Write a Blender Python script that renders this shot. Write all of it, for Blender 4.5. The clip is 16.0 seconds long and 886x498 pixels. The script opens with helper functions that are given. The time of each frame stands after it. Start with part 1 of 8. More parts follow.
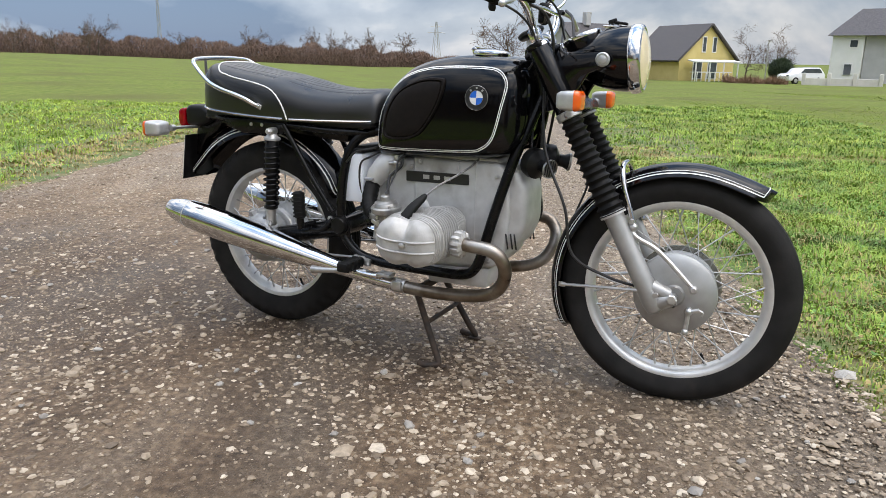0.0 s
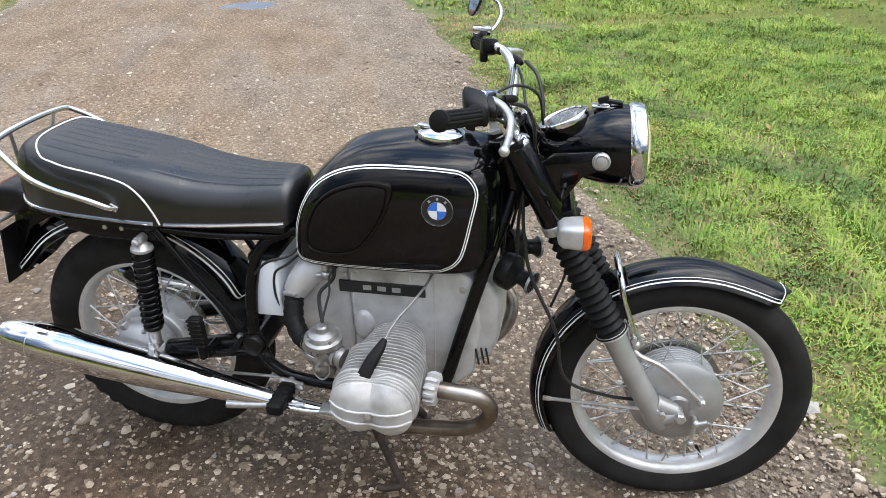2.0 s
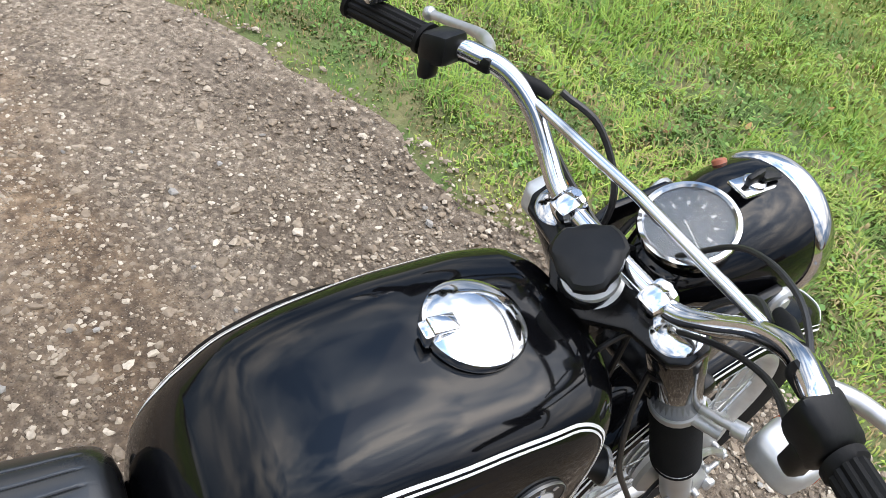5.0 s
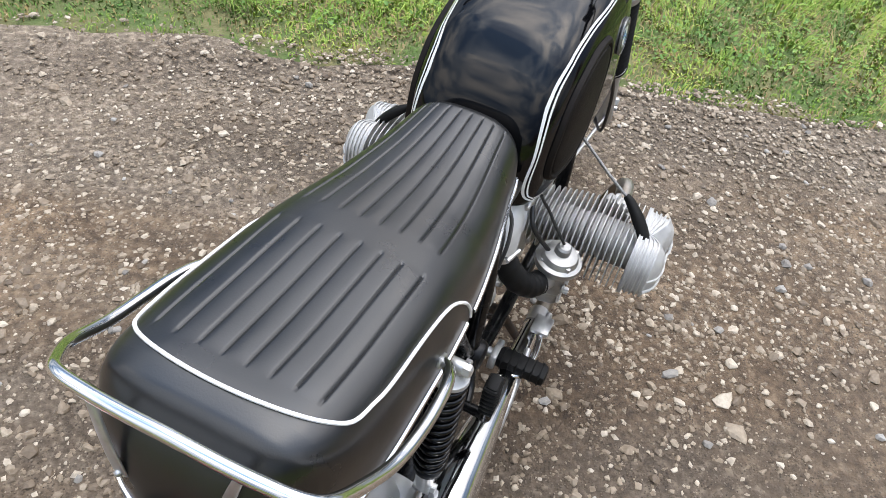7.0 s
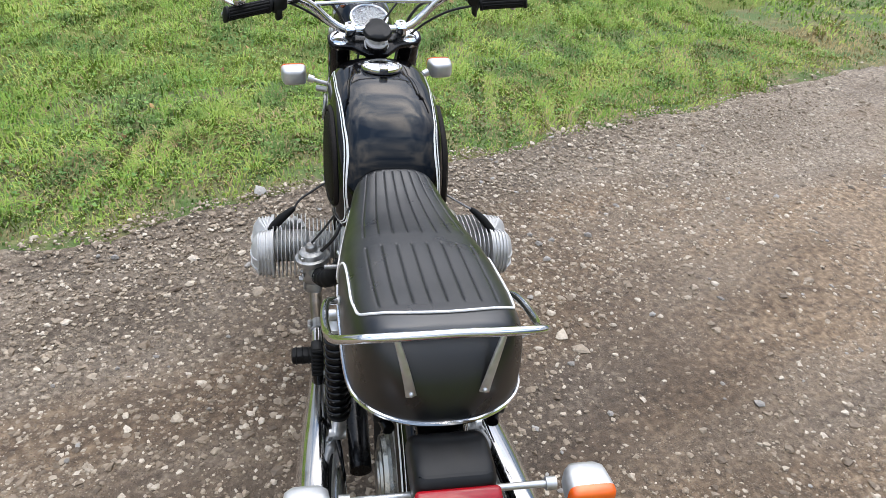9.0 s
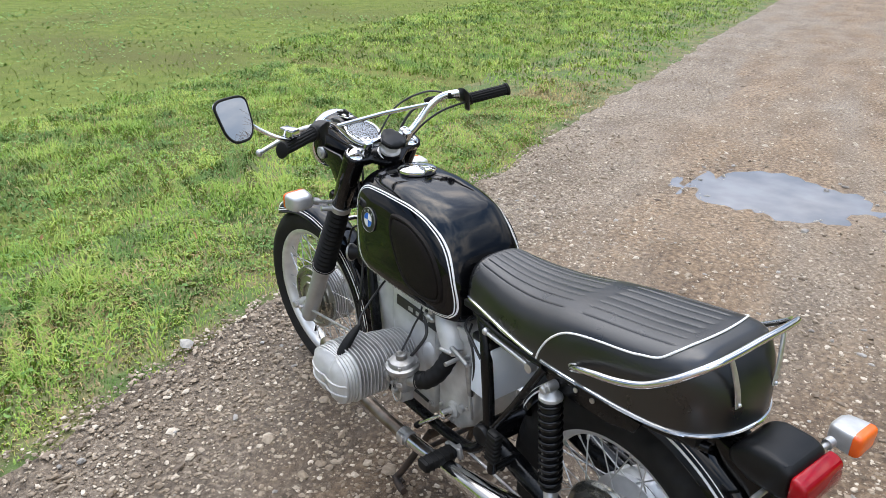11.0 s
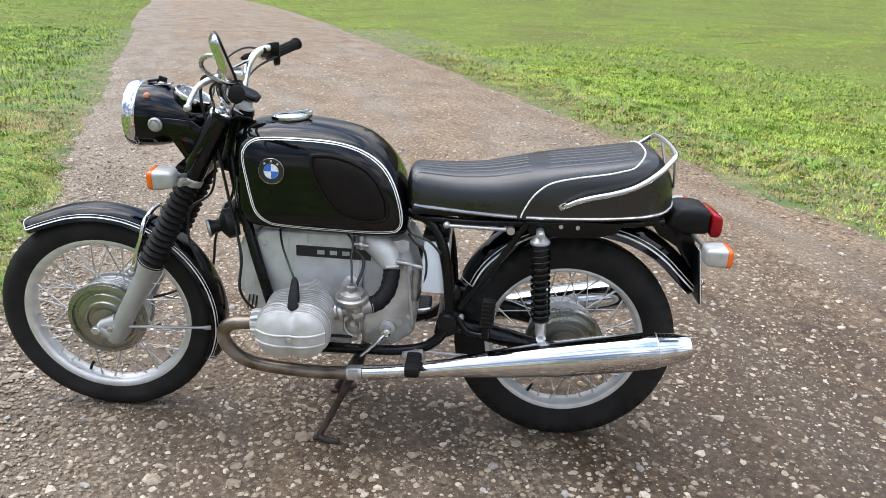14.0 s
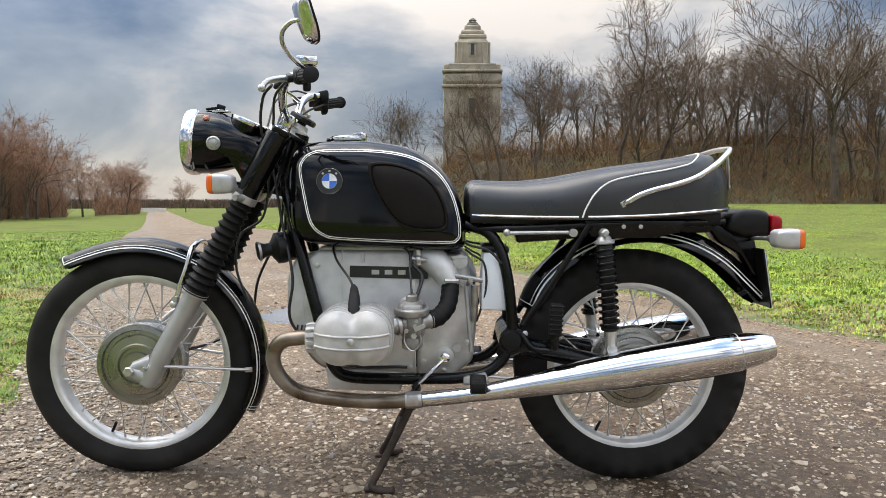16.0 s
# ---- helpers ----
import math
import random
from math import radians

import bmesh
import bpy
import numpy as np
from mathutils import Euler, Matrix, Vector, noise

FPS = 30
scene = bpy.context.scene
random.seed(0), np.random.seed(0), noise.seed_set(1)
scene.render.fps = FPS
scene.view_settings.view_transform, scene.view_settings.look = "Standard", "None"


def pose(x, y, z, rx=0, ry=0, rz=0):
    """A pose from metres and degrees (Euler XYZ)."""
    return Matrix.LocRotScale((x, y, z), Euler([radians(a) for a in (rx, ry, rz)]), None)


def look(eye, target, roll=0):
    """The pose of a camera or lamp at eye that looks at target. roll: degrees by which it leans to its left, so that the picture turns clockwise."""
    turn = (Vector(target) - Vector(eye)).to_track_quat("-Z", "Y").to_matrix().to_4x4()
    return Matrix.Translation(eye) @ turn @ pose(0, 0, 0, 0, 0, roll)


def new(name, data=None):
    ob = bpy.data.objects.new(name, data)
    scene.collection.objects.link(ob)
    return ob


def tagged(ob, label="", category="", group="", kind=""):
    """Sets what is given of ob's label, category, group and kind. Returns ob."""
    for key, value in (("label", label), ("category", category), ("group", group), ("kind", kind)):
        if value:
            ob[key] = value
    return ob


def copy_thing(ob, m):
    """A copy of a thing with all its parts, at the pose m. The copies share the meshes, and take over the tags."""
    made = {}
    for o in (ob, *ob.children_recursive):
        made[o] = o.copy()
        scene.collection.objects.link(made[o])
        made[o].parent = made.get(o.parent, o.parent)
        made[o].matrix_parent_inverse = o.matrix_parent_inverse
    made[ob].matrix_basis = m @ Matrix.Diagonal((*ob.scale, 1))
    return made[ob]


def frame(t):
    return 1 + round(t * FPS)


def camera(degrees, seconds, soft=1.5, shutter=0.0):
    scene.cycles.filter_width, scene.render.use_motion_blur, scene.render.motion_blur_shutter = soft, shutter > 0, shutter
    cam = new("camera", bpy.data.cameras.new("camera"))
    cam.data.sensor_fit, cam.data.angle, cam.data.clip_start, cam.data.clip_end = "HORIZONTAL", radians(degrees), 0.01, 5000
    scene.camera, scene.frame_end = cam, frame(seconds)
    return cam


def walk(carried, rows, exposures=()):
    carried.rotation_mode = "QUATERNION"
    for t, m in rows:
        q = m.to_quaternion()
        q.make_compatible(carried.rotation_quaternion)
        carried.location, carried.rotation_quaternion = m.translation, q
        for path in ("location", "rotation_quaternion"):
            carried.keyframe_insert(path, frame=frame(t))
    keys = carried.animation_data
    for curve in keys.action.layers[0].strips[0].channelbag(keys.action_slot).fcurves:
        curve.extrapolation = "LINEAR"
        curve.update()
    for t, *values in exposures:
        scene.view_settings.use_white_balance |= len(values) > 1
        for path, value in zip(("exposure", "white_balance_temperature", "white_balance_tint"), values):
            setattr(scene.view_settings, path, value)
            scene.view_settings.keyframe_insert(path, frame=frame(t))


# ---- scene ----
cam = camera(61.8, 16.0, 0.8)
PATH = [
    (0, (1.686, -2.077, 0.945), (0.823, -0.343, 0.445), 0.9),
    (0.5, (1.612, -2.102, 1.233), (0.893, -0.36, 0.562), 1.9),
    (1, (1.504, -1.954, 1.378), (0.946, -0.213, 0.567), 2.0),
    (1.5, (1.339, -1.759, 1.477), (0.839, -0.025, 0.614), 0.3),
    (2, (1.119, -1.547, 1.512), (0.768, 0.181, 0.567), -0.6),
    (2.5, (0.962, -1.276, 1.531), (0.795, 0.406, 0.461), 0.7),
    (3, (0.876, -1.017, 1.546), (0.846, 0.596, 0.364), 1.9),
    (3.5, (0.755, -0.762, 1.524), (0.993, 0.739, 0.224), 5.3),
    (3.7, (0.7, -0.672, 1.525), (1.055, 0.773, 0.189), 7.6),
    (5.8, (0.23, -0.273, 1.528), (1.225, 0.611, 0.035), 13.6),
    (6, (0.122, -0.313, 1.522), (1.153, 0.529, 0.029), 12.7),
    (6.5, (-0.144, -0.378, 1.53), (0.986, 0.341, 0.044), 8.7),
    (7, (-0.451, -0.303, 1.528), (0.848, 0.147, 0.074), 8.6),
    (7.5, (-0.716, -0.292, 1.549), (0.67, -0.034, 0.131), 8.6),
    (8, (-0.939, -0.255, 1.607), (0.564, -0.115, 0.295), 6.7),
    (8.5, (-1.025, -0.027, 1.626), (0.585, -0.152, 0.446), 5.5),
    (8.7, (-1.06, 0.068, 1.635), (0.564, -0.159, 0.491), 5.4),
    (10.8, (-0.839, 1.031, 1.609), (0.661, 0.024, 0.752), 1.0),
    (11, (-0.788, 1.112, 1.614), (0.659, 0.016, 0.776), 0.7),
    (11.5, (-0.57, 1.299, 1.59), (0.65, -0.072, 0.794), 0.7),
    (12, (-0.349, 1.479, 1.591), (0.6, -0.107, 0.827), 1.3),
    (12.5, (-0.176, 1.682, 1.583), (0.474, -0.043, 0.807), 2.7),
    (13, (0.059, 1.835, 1.548), (0.453, 0.036, 0.768), 2.1),
    (13.5, (0.205, 1.966, 1.496), (0.428, 0.131, 0.734), 1.4),
    (14, (0.267, 2.031, 1.352), (0.358, 0.157, 0.648), 2.2),
    (14.5, (0.364, 2.003, 1.136), (0.38, 0.081, 0.564), 2.0),
    (15, (0.422, 2.003, 0.911), (0.436, 0.036, 0.559), 0.9),
    (15.5, (0.459, 2.051, 0.806), (0.487, 0.062, 0.616), 0.4),
    (16, (0.479, 2.104, 0.775), (0.523, 0.108, 0.658), 0.3),
]
walk(cam, [(t, look(eye, target, roll)) for t, eye, target, roll in PATH],
     exposures=[(0.0, 0.27, 7300, 15), (0.5, 0.32, 7250, 15), (1.2, 0.42, 7150, 15), (2.0, 0.37, 7150, 15), (3.5, 0.41, 7150, 15), (6.0, 0.37, 7150, 15), (7.2, 0.37, 7100, 15), (8.5, 0.24, 7000, 15), (11.0, 0.35, 7000, 15), (13.0, 0.46, 6950, 15), (14.5, 0.50, 7150, 15), (15.1, 0.52, 7850, 15), (15.5, 0.50, 7850, 15), (16.0, 0.41, 7600, 15)])

# ---- daylight: a cloudy sky and a broad, weak sun behind the clouds ----
SUN_EL, SUN_AZ = radians(58), radians(112)
world = bpy.data.worlds.new("world")
scene.world = world
world.use_nodes = True
wn, wl = world.node_tree.nodes, world.node_tree.links
wn.clear()


def wnode(kind, **values):
    n = wn.new(kind)
    for key, v in values.items():
        n.inputs[key.replace("_", " ")].default_value = v
    return n


def wmath(op, a, b=0.0):
    n = wn.new("ShaderNodeMath")
    n.operation = op
    for i, v in enumerate((a, b)):
        if isinstance(v, (int, float)):
            n.inputs[i].default_value = v
        else:
            wl.new(v, n.inputs[i])
    return n.outputs[0]


coord = wn.new("ShaderNodeTexCoord")
split = wn.new("ShaderNodeSeparateXYZ")
wl.new(coord.outputs["Generated"], split.inputs[0])
clouds = wn.new("ShaderNodeMapping")
clouds.inputs["Location"].default_value, clouds.inputs["Scale"].default_value = (3.1, 0.4, 1.7), (1.0, 1.0, 2.3)
wl.new(coord.outputs["Generated"], clouds.inputs[0])
big = wnode("ShaderNodeTexNoise", Scale=2.3, Detail=9.0, Roughness=0.52, Distortion=0.35)
wl.new(clouds.outputs[0], big.inputs["Vector"])
ramp = wn.new("ShaderNodeValToRGB")
ramp.color_ramp.elements[0].position, ramp.color_ramp.elements[0].color = 0.37, (0.118, 0.215, 0.39, 1)
ramp.color_ramp.elements[1].position, ramp.color_ramp.elements[1].color = 0.65, (1.17, 1.20, 1.22, 1)
mid = ramp.color_ramp.elements.new(0.50)
mid.color = (0.41, 0.525, 0.685, 1)
wl.new(wmath("SUBTRACT", 1.0, big.outputs["Fac"]), ramp.inputs[0])
# an overcast sky is brightest overhead and round the hidden sun
aim = wn.new("ShaderNodeVectorMath")
aim.operation = "DOT_PRODUCT"
wl.new(coord.outputs["Generated"], aim.inputs[0])
aim.inputs[1].default_value = (math.sin(SUN_AZ) * math.cos(SUN_EL), math.cos(SUN_AZ) * math.cos(SUN_EL), math.sin(SUN_EL))
halo = wmath("MULTIPLY", wmath("POWER", wmath("MAXIMUM", aim.outputs["Value"], 0.0), 5.0), 2.7)
up = wmath("MAXIMUM", split.outputs[2], 0.0)
pale = wn.new("ShaderNodeVectorMath")
pale.operation = "DOT_PRODUCT"
wl.new(coord.outputs["Generated"], pale.inputs[0])
pale.inputs[1].default_value = (-0.87, 0.49, 0.0)
thin = wmath("ADD", wmath("MULTIPLY", wmath("MAXIMUM", split.outputs[1], 0.0), 0.28), wmath("MULTIPLY", wmath("POWER", wmath("MAXIMUM", pale.outputs["Value"], 0.0), 4.0), 0.62))
lift = wmath("ADD", wmath("ADD", wmath("ADD", wmath("MULTIPLY", wmath("POWER", up, 2.3), 4.6), 0.48), halo), thin)
shade = wn.new("ShaderNodeMixRGB")
shade.blend_type, shade.inputs[0].default_value = "MULTIPLY", 1.0
wl.new(ramp.outputs[0], shade.inputs[1])
wl.new(lift, shade.inputs[2])
sky = wn.new("ShaderNodeTexSky")
sky.sky_type, sky.sun_disc, sky.sun_elevation, sky.sun_rotation = "NISHITA", False, SUN_EL, SUN_AZ
sky_bg, cloud_bg, mix_bg, out = wn.new("ShaderNodeBackground"), wn.new("ShaderNodeBackground"), wn.new("ShaderNodeMixShader"), wn.new("ShaderNodeOutputWorld")
sky_bg.inputs["Strength"].default_value = 0.10
cloud_bg.inputs["Strength"].default_value = 0.95
mix_bg.inputs[0].default_value = 0.82
wl.new(sky.outputs[0], sky_bg.inputs[0])
wl.new(shade.outputs[0], cloud_bg.inputs[0])
wl.new(sky_bg.outputs[0], mix_bg.inputs[1])
wl.new(cloud_bg.outputs[0], mix_bg.inputs[2])
wl.new(mix_bg.outputs[0], out.inputs[0])
sun = new("sun", bpy.data.lights.new("sun", "SUN"))
sun.data.energy, sun.data.angle, sun.data.color = 0.8, radians(90), (1.0, 0.93, 0.82)
sun.matrix_world = look((0, 0, 30), (-30 * math.sin(SUN_AZ) / math.tan(SUN_EL), -30 * math.cos(SUN_AZ) / math.tan(SUN_EL), 0))

# ---- materials ----
def material(name, a, b=None, rough=0.5, metal=0.0, scale=20.0, detail=6.0, lo=0.35, hi=0.65, bump=0.0, bump_scale=200.0, coat=0.0,
             rough_to=None, spread=None, dirt=None, dirt_scale=6.0, dirt_lo=0.55, dirt_hi=0.75, random_to=None, stretch=(1, 1, 1), spec=0.5):
    """Two colours mixed by noise, a second, coarser layer of dirt, fine relief, and roughness that varies with the grain."""
    m = bpy.data.materials.new(name)
    m.use_nodes = True
    nt = m.node_tree
    n, l = nt.nodes, nt.links
    bsdf = n["Principled BSDF"]
    tex = n.new("ShaderNodeTexCoord")
    place = n.new("ShaderNodeMapping")
    place.inputs["Scale"].default_value = stretch
    l.new(tex.outputs["Object"], place.inputs[0])
    grain = n.new("ShaderNodeTexNoise")
    grain.inputs["Scale"].default_value, grain.inputs["Detail"].default_value = scale, detail
    l.new(place.outputs[0], grain.inputs["Vector"])
    ramp = n.new("ShaderNodeValToRGB")
    ramp.color_ramp.elements[0].position, ramp.color_ramp.elements[0].color = lo, (*a, 1)
    ramp.color_ramp.elements[1].position, ramp.color_ramp.elements[1].color = hi, (*(b or a), 1)
    l.new(grain.outputs["Fac"], ramp.inputs[0])
    colour = ramp.outputs[0]
    if dirt:
        coarse = n.new("ShaderNodeTexNoise")
        coarse.inputs["Scale"].default_value, coarse.inputs["Detail"].default_value = dirt_scale, 5.0
        l.new(place.outputs[0], coarse.inputs["Vector"])
        cover = n.new("ShaderNodeMapRange")
        cover.inputs[1].default_value, cover.inputs[2].default_value = dirt_lo, dirt_hi
        l.new(coarse.outputs["Fac"], cover.inputs[0])
        over = n.new("ShaderNodeMixRGB")
        over.inputs[2].default_value = (*dirt, 1)
        l.new(cover.outputs[0], over.inputs[0])
        l.new(colour, over.inputs[1])
        colour = over.outputs[0]
    if random_to:
        info = n.new("ShaderNodeObjectInfo")
        per = n.new("ShaderNodeMixRGB")
        per.inputs[2].default_value = (*random_to, 1)
        l.new(info.outputs["Random"], per.inputs[0])
        l.new(colour, per.inputs[1])
        colour = per.outputs[0]
    if spread:
        geo = n.new("ShaderNodeNewGeometry")
        pick = n.new("ShaderNodeValToRGB")
        pick.color_ramp.elements[0].color = (*spread[0], 1)
        pick.color_ramp.elements[1].color = (*spread[-1], 1)
        for k, c in enumerate(spread[1:-1]):
            e = pick.color_ramp.elements.new((k + 1) / (len(spread) - 1))
            e.color = (*c, 1)
        l.new(geo.outputs["Random Per Island"], pick.inputs[0])
        tint = n.new("ShaderNodeMixRGB")
        tint.blend_type, tint.inputs[0].default_value = "MULTIPLY", 1.0
        l.new(colour, tint.inputs[1])
        l.new(pick.outputs[0], tint.inputs[2])
        colour = tint.outputs[0]
    l.new(colour, bsdf.inputs["Base Color"])
    bsdf.inputs["Roughness"].default_value, bsdf.inputs["Metallic"].default_value, bsdf.inputs["Specular IOR Level"].default_value = rough, metal, spec
    if rough_to is not None:
        r = n.new("ShaderNodeMapRange")
        r.inputs[1].default_value, r.inputs[2].default_value, r.inputs[3].default_value, r.inputs[4].default_value = 0.3, 0.7, rough, rough_to
        l.new(grain.outputs["Fac"], r.inputs[0])
        l.new(r.outputs[0], bsdf.inputs["Roughness"])
    bsdf.inputs["Coat Weight"].default_value, bsdf.inputs["Coat Roughness"].default_value = coat, 0.03
    if bump:
        fine = n.new("ShaderNodeTexNoise")
        fine.inputs["Scale"].default_value, fine.inputs["Detail"].default_value = bump_scale, 4.0
        l.new(place.outputs[0], fine.inputs["Vector"])
        b_ = n.new("ShaderNodeBump")
        b_.inputs["Strength"].default_value, b_.inputs["Distance"].default_value = bump, 0.6 / bump_scale
        l.new(fine.outputs["Fac"], b_.inputs["Height"])
        l.new(b_.outputs[0], bsdf.inputs["Normal"])
    return m


PAINT = material("black_paint", (0.002, 0.002, 0.0025), (0.003, 0.003, 0.0035), 0.05, 0.0, 3.0, rough_to=0.075, spec=0.33)
FRAME = material("frame_enamel", (0.0025, 0.0025, 0.003), (0.005, 0.005, 0.005), 0.16, 0.0, 30.0, rough_to=0.32, spec=0.25, dirt=(0.012, 0.010, 0.009), dirt_lo=0.62, dirt_hi=0.85, bump=0.03, bump_scale=90)
LEATHER = material("seat_vinyl", (0.003, 0.003, 0.0032), (0.006, 0.006, 0.006), 0.25, 0.0, 12.0, rough_to=0.40, spec=0.78, bump=0.08, bump_scale=420.0)
RUBBER = material("rubber", (0.003, 0.003, 0.003), (0.007, 0.0065, 0.006), 0.5, 0.0, 25.0, rough_to=0.7, bump=0.1, bump_scale=300, spec=0.22)
TYRE = material("tyre_rubber", (0.013, 0.0122, 0.0115), (0.023, 0.0215, 0.020), 0.65, 0.0, 14.0, rough_to=0.75, dirt=(0.040, 0.034, 0.028), dirt_scale=9, dirt_lo=0.6, dirt_hi=0.9, bump=0.12, bump_scale=160, spec=0.15)
KNEE = material("knee_rubber", (0.0055, 0.0038, 0.0030), (0.009, 0.006, 0.0047), 0.6, 0.0, 60.0, bump=0.5, bump_scale=500, spec=0.16)
WHITE = material("white_line", (0.75, 0.74, 0.70), (0.82, 0.81, 0.78), 0.35, 0.0, 30.0)
CHROME = material("chrome", (0.62, 0.62, 0.63), (0.74, 0.74, 0.74), 0.05, 1.0, 9.0, rough_to=0.13, dirt=(0.36, 0.34, 0.31), dirt_scale=14, dirt_lo=0.6, dirt_hi=0.85)
ALLOY = material("cast_alloy", (0.53, 0.525, 0.51), (0.65, 0.645, 0.63), 0.42, 0.38, 22.0, rough_to=0.58, dirt=(0.27, 0.25, 0.22), dirt_scale=8, dirt_lo=0.56, dirt_hi=0.8, bump=0.12, bump_scale=260)
BARREL = material("bead_blasted_alloy", (0.46, 0.45, 0.43), (0.58, 0.57, 0.55), 0.5, 0.35, 30.0, rough_to=0.65, dirt=(0.3, 0.28, 0.25), dirt_scale=12, dirt_lo=0.6, dirt_hi=0.85, bump=0.12, bump_scale=320)
RIM = material("rim_alloy", (0.60, 0.595, 0.58), (0.74, 0.735, 0.71), 0.32, 0.55, 20.0, rough_to=0.42, dirt=(0.36, 0.34, 0.3), dirt_lo=0.55, dirt_hi=0.85, bump=0.06, bump_scale=200)
SLIDER = material("grey_alloy", (0.38, 0.38, 0.37), (0.46, 0.46, 0.45), 0.36, 0.6, 18.0, rough_to=0.5, dirt=(0.28, 0.26, 0.24), bump=0.06, bump_scale=250)
STEEL = material("zinc_steel", (0.5, 0.5, 0.49), (0.62, 0.61, 0.6), 0.3, 0.9, 60.0, rough_to=0.5)
HEADER = material("heated_steel", (0.15, 0.115, 0.085), (0.30, 0.25, 0.20), 0.25, 0.9, 14.0, rough_to=0.45, dirt=(0.42, 0.40, 0.37), dirt_scale=7, dirt_lo=0.5, dirt_hi=0.68, bump=0.05, bump_scale=120)
RUSTY = material("worn_black_steel", (0.02, 0.017, 0.014), (0.07, 0.045, 0.03), 0.6, 0.2, 30.0, rough_to=0.8, bump=0.2, bump_scale=180)
PLASTIC = material("black_plastic", (0.004, 0.004, 0.004), (0.008, 0.008, 0.008), 0.33, 0.0, 40.0, spec=0.25, rough_to=0.45, bump=0.05, bump_scale=300)
BRAID = material("braided_sheath", (0.16, 0.155, 0.15), (0.34, 0.33, 0.32), 0.45, 0.5, 240.0)
CABLE = material("cable_sheath", (0.012, 0.011, 0.011), (0.02, 0.019, 0.018), 0.4, 0.0, 60.0)
ORANGE = material("orange_lens", (0.80, 0.10, 0.008), (0.86, 0.15, 0.014), 0.16, 0.0, 30.0, coat=0.4)
RED = material("red_lens", (0.20, 0.0010, 0.004), (0.34, 0.0024, 0.008), 0.06, 0.0, 14.0, spec=0.4)
BLUE = material("blue_enamel", (0.02, 0.13, 0.55), (0.025, 0.16, 0.62), 0.2, 0.0, 20.0, coat=0.4)
TELL = material("dull_orange_lens", (0.34, 0.10, 0.05), (0.42, 0.14, 0.07), 0.3, 0.0, 20.0)
ENAMEL = material("white_enamel", (0.76, 0.77, 0.78), (0.8, 0.8, 0.8), 0.2, 0.0, 20.0, coat=0.4)
SILVER = material("silver_paint", (0.45, 0.45, 0.44), (0.55, 0.55, 0.54), 0.3, 0.5, 40.0, rough_to=0.4)
CARB = material("die_cast_zinc", (0.30, 0.295, 0.28), (0.44, 0.43, 0.41), 0.32, 0.75, 40.0, rough_to=0.5, dirt=(0.13, 0.115, 0.095), dirt_scale=22, dirt_lo=0.52, dirt_hi=0.75, bump=0.1, bump_scale=260)
BATTERY = material("battery_case", (0.74, 0.79, 0.85), (0.82, 0.86, 0.90), 0.3, 0.0, 12.0, bump=0.05)
PLATE = material("plate_white", (0.72, 0.72, 0.70), (0.78, 0.78, 0.76), 0.35, 0.0, 18.0)
SEAL = material("seal_blue", (0.03, 0.24, 0.48), (0.04, 0.28, 0.54), 0.3, 0.0, 20.0)
INK = material("black_ink", (0.012, 0.012, 0.012), (0.02, 0.02, 0.02), 0.4)
DIAL = material("dial_face", (0.008, 0.008, 0.008), (0.014, 0.014, 0.014), 0.4, 0.0, 50.0)
MIRROR = material("mirror_glass", (0.86, 0.87, 0.88), (0.9, 0.9, 0.9), 0.015, 1.0, 3.0)
OLIVE = material("polished_alloy", (0.27, 0.262, 0.225), (0.36, 0.35, 0.31), 0.24, 0.9, 10.0, rough_to=0.32)


def glass(name, tint, rough=0.02, clear=1.0):
    m = bpy.data.materials.new(name)
    m.use_nodes = True
    b = m.node_tree.nodes["Principled BSDF"]
    b.inputs["Base Color"].default_value = (*tint, 1)
    b.inputs["Transmission Weight"].default_value, b.inputs["Roughness"].default_value, b.inputs["IOR"].default_value = clear, rough, 1.45
    return m


LAMP_GLASS = glass("lamp_glass", (0.92, 0.84, 0.62), 0.06, 0.62)
CLEAR = glass("clear_glass", (0.95, 0.96, 0.96))

# ---- shape helpers: each gives vertices and faces ----
def spl(pts, k=8, close=False):
    p = [np.array(q, float) for q in pts]
    p = [p[-1], *p, p[0], p[1]] if close else [2 * p[0] - p[1], *p, 2 * p[-1] - p[-2]]
    out = []
    for a, b, c, d in zip(p, p[1:], p[2:], p[3:]):
        for t in np.arange(k) / k:
            out.append(0.5 * (2 * b + (c - a) * t + (2 * a - 5 * b + 4 * c - d) * t * t + (3 * b - a - 3 * c + d) * t ** 3))
    return np.array(out if close else out + [p[-2]])


def grid_faces(m, n, wrap=True, ends=True, closed=False):
    f = []
    for i in range(m if closed else m - 1):
        for j in range(n if wrap else n - 1):
            a, b = i * n + j, i * n + (j + 1) % n
            c, d = ((i + 1) % m) * n + (j + 1) % n, ((i + 1) % m) * n + j
            f.append((a, b, c, d))
    if ends and wrap and not closed:
        f += [tuple(range(n))[::-1], tuple(range((m - 1) * n, m * n))]
    return f


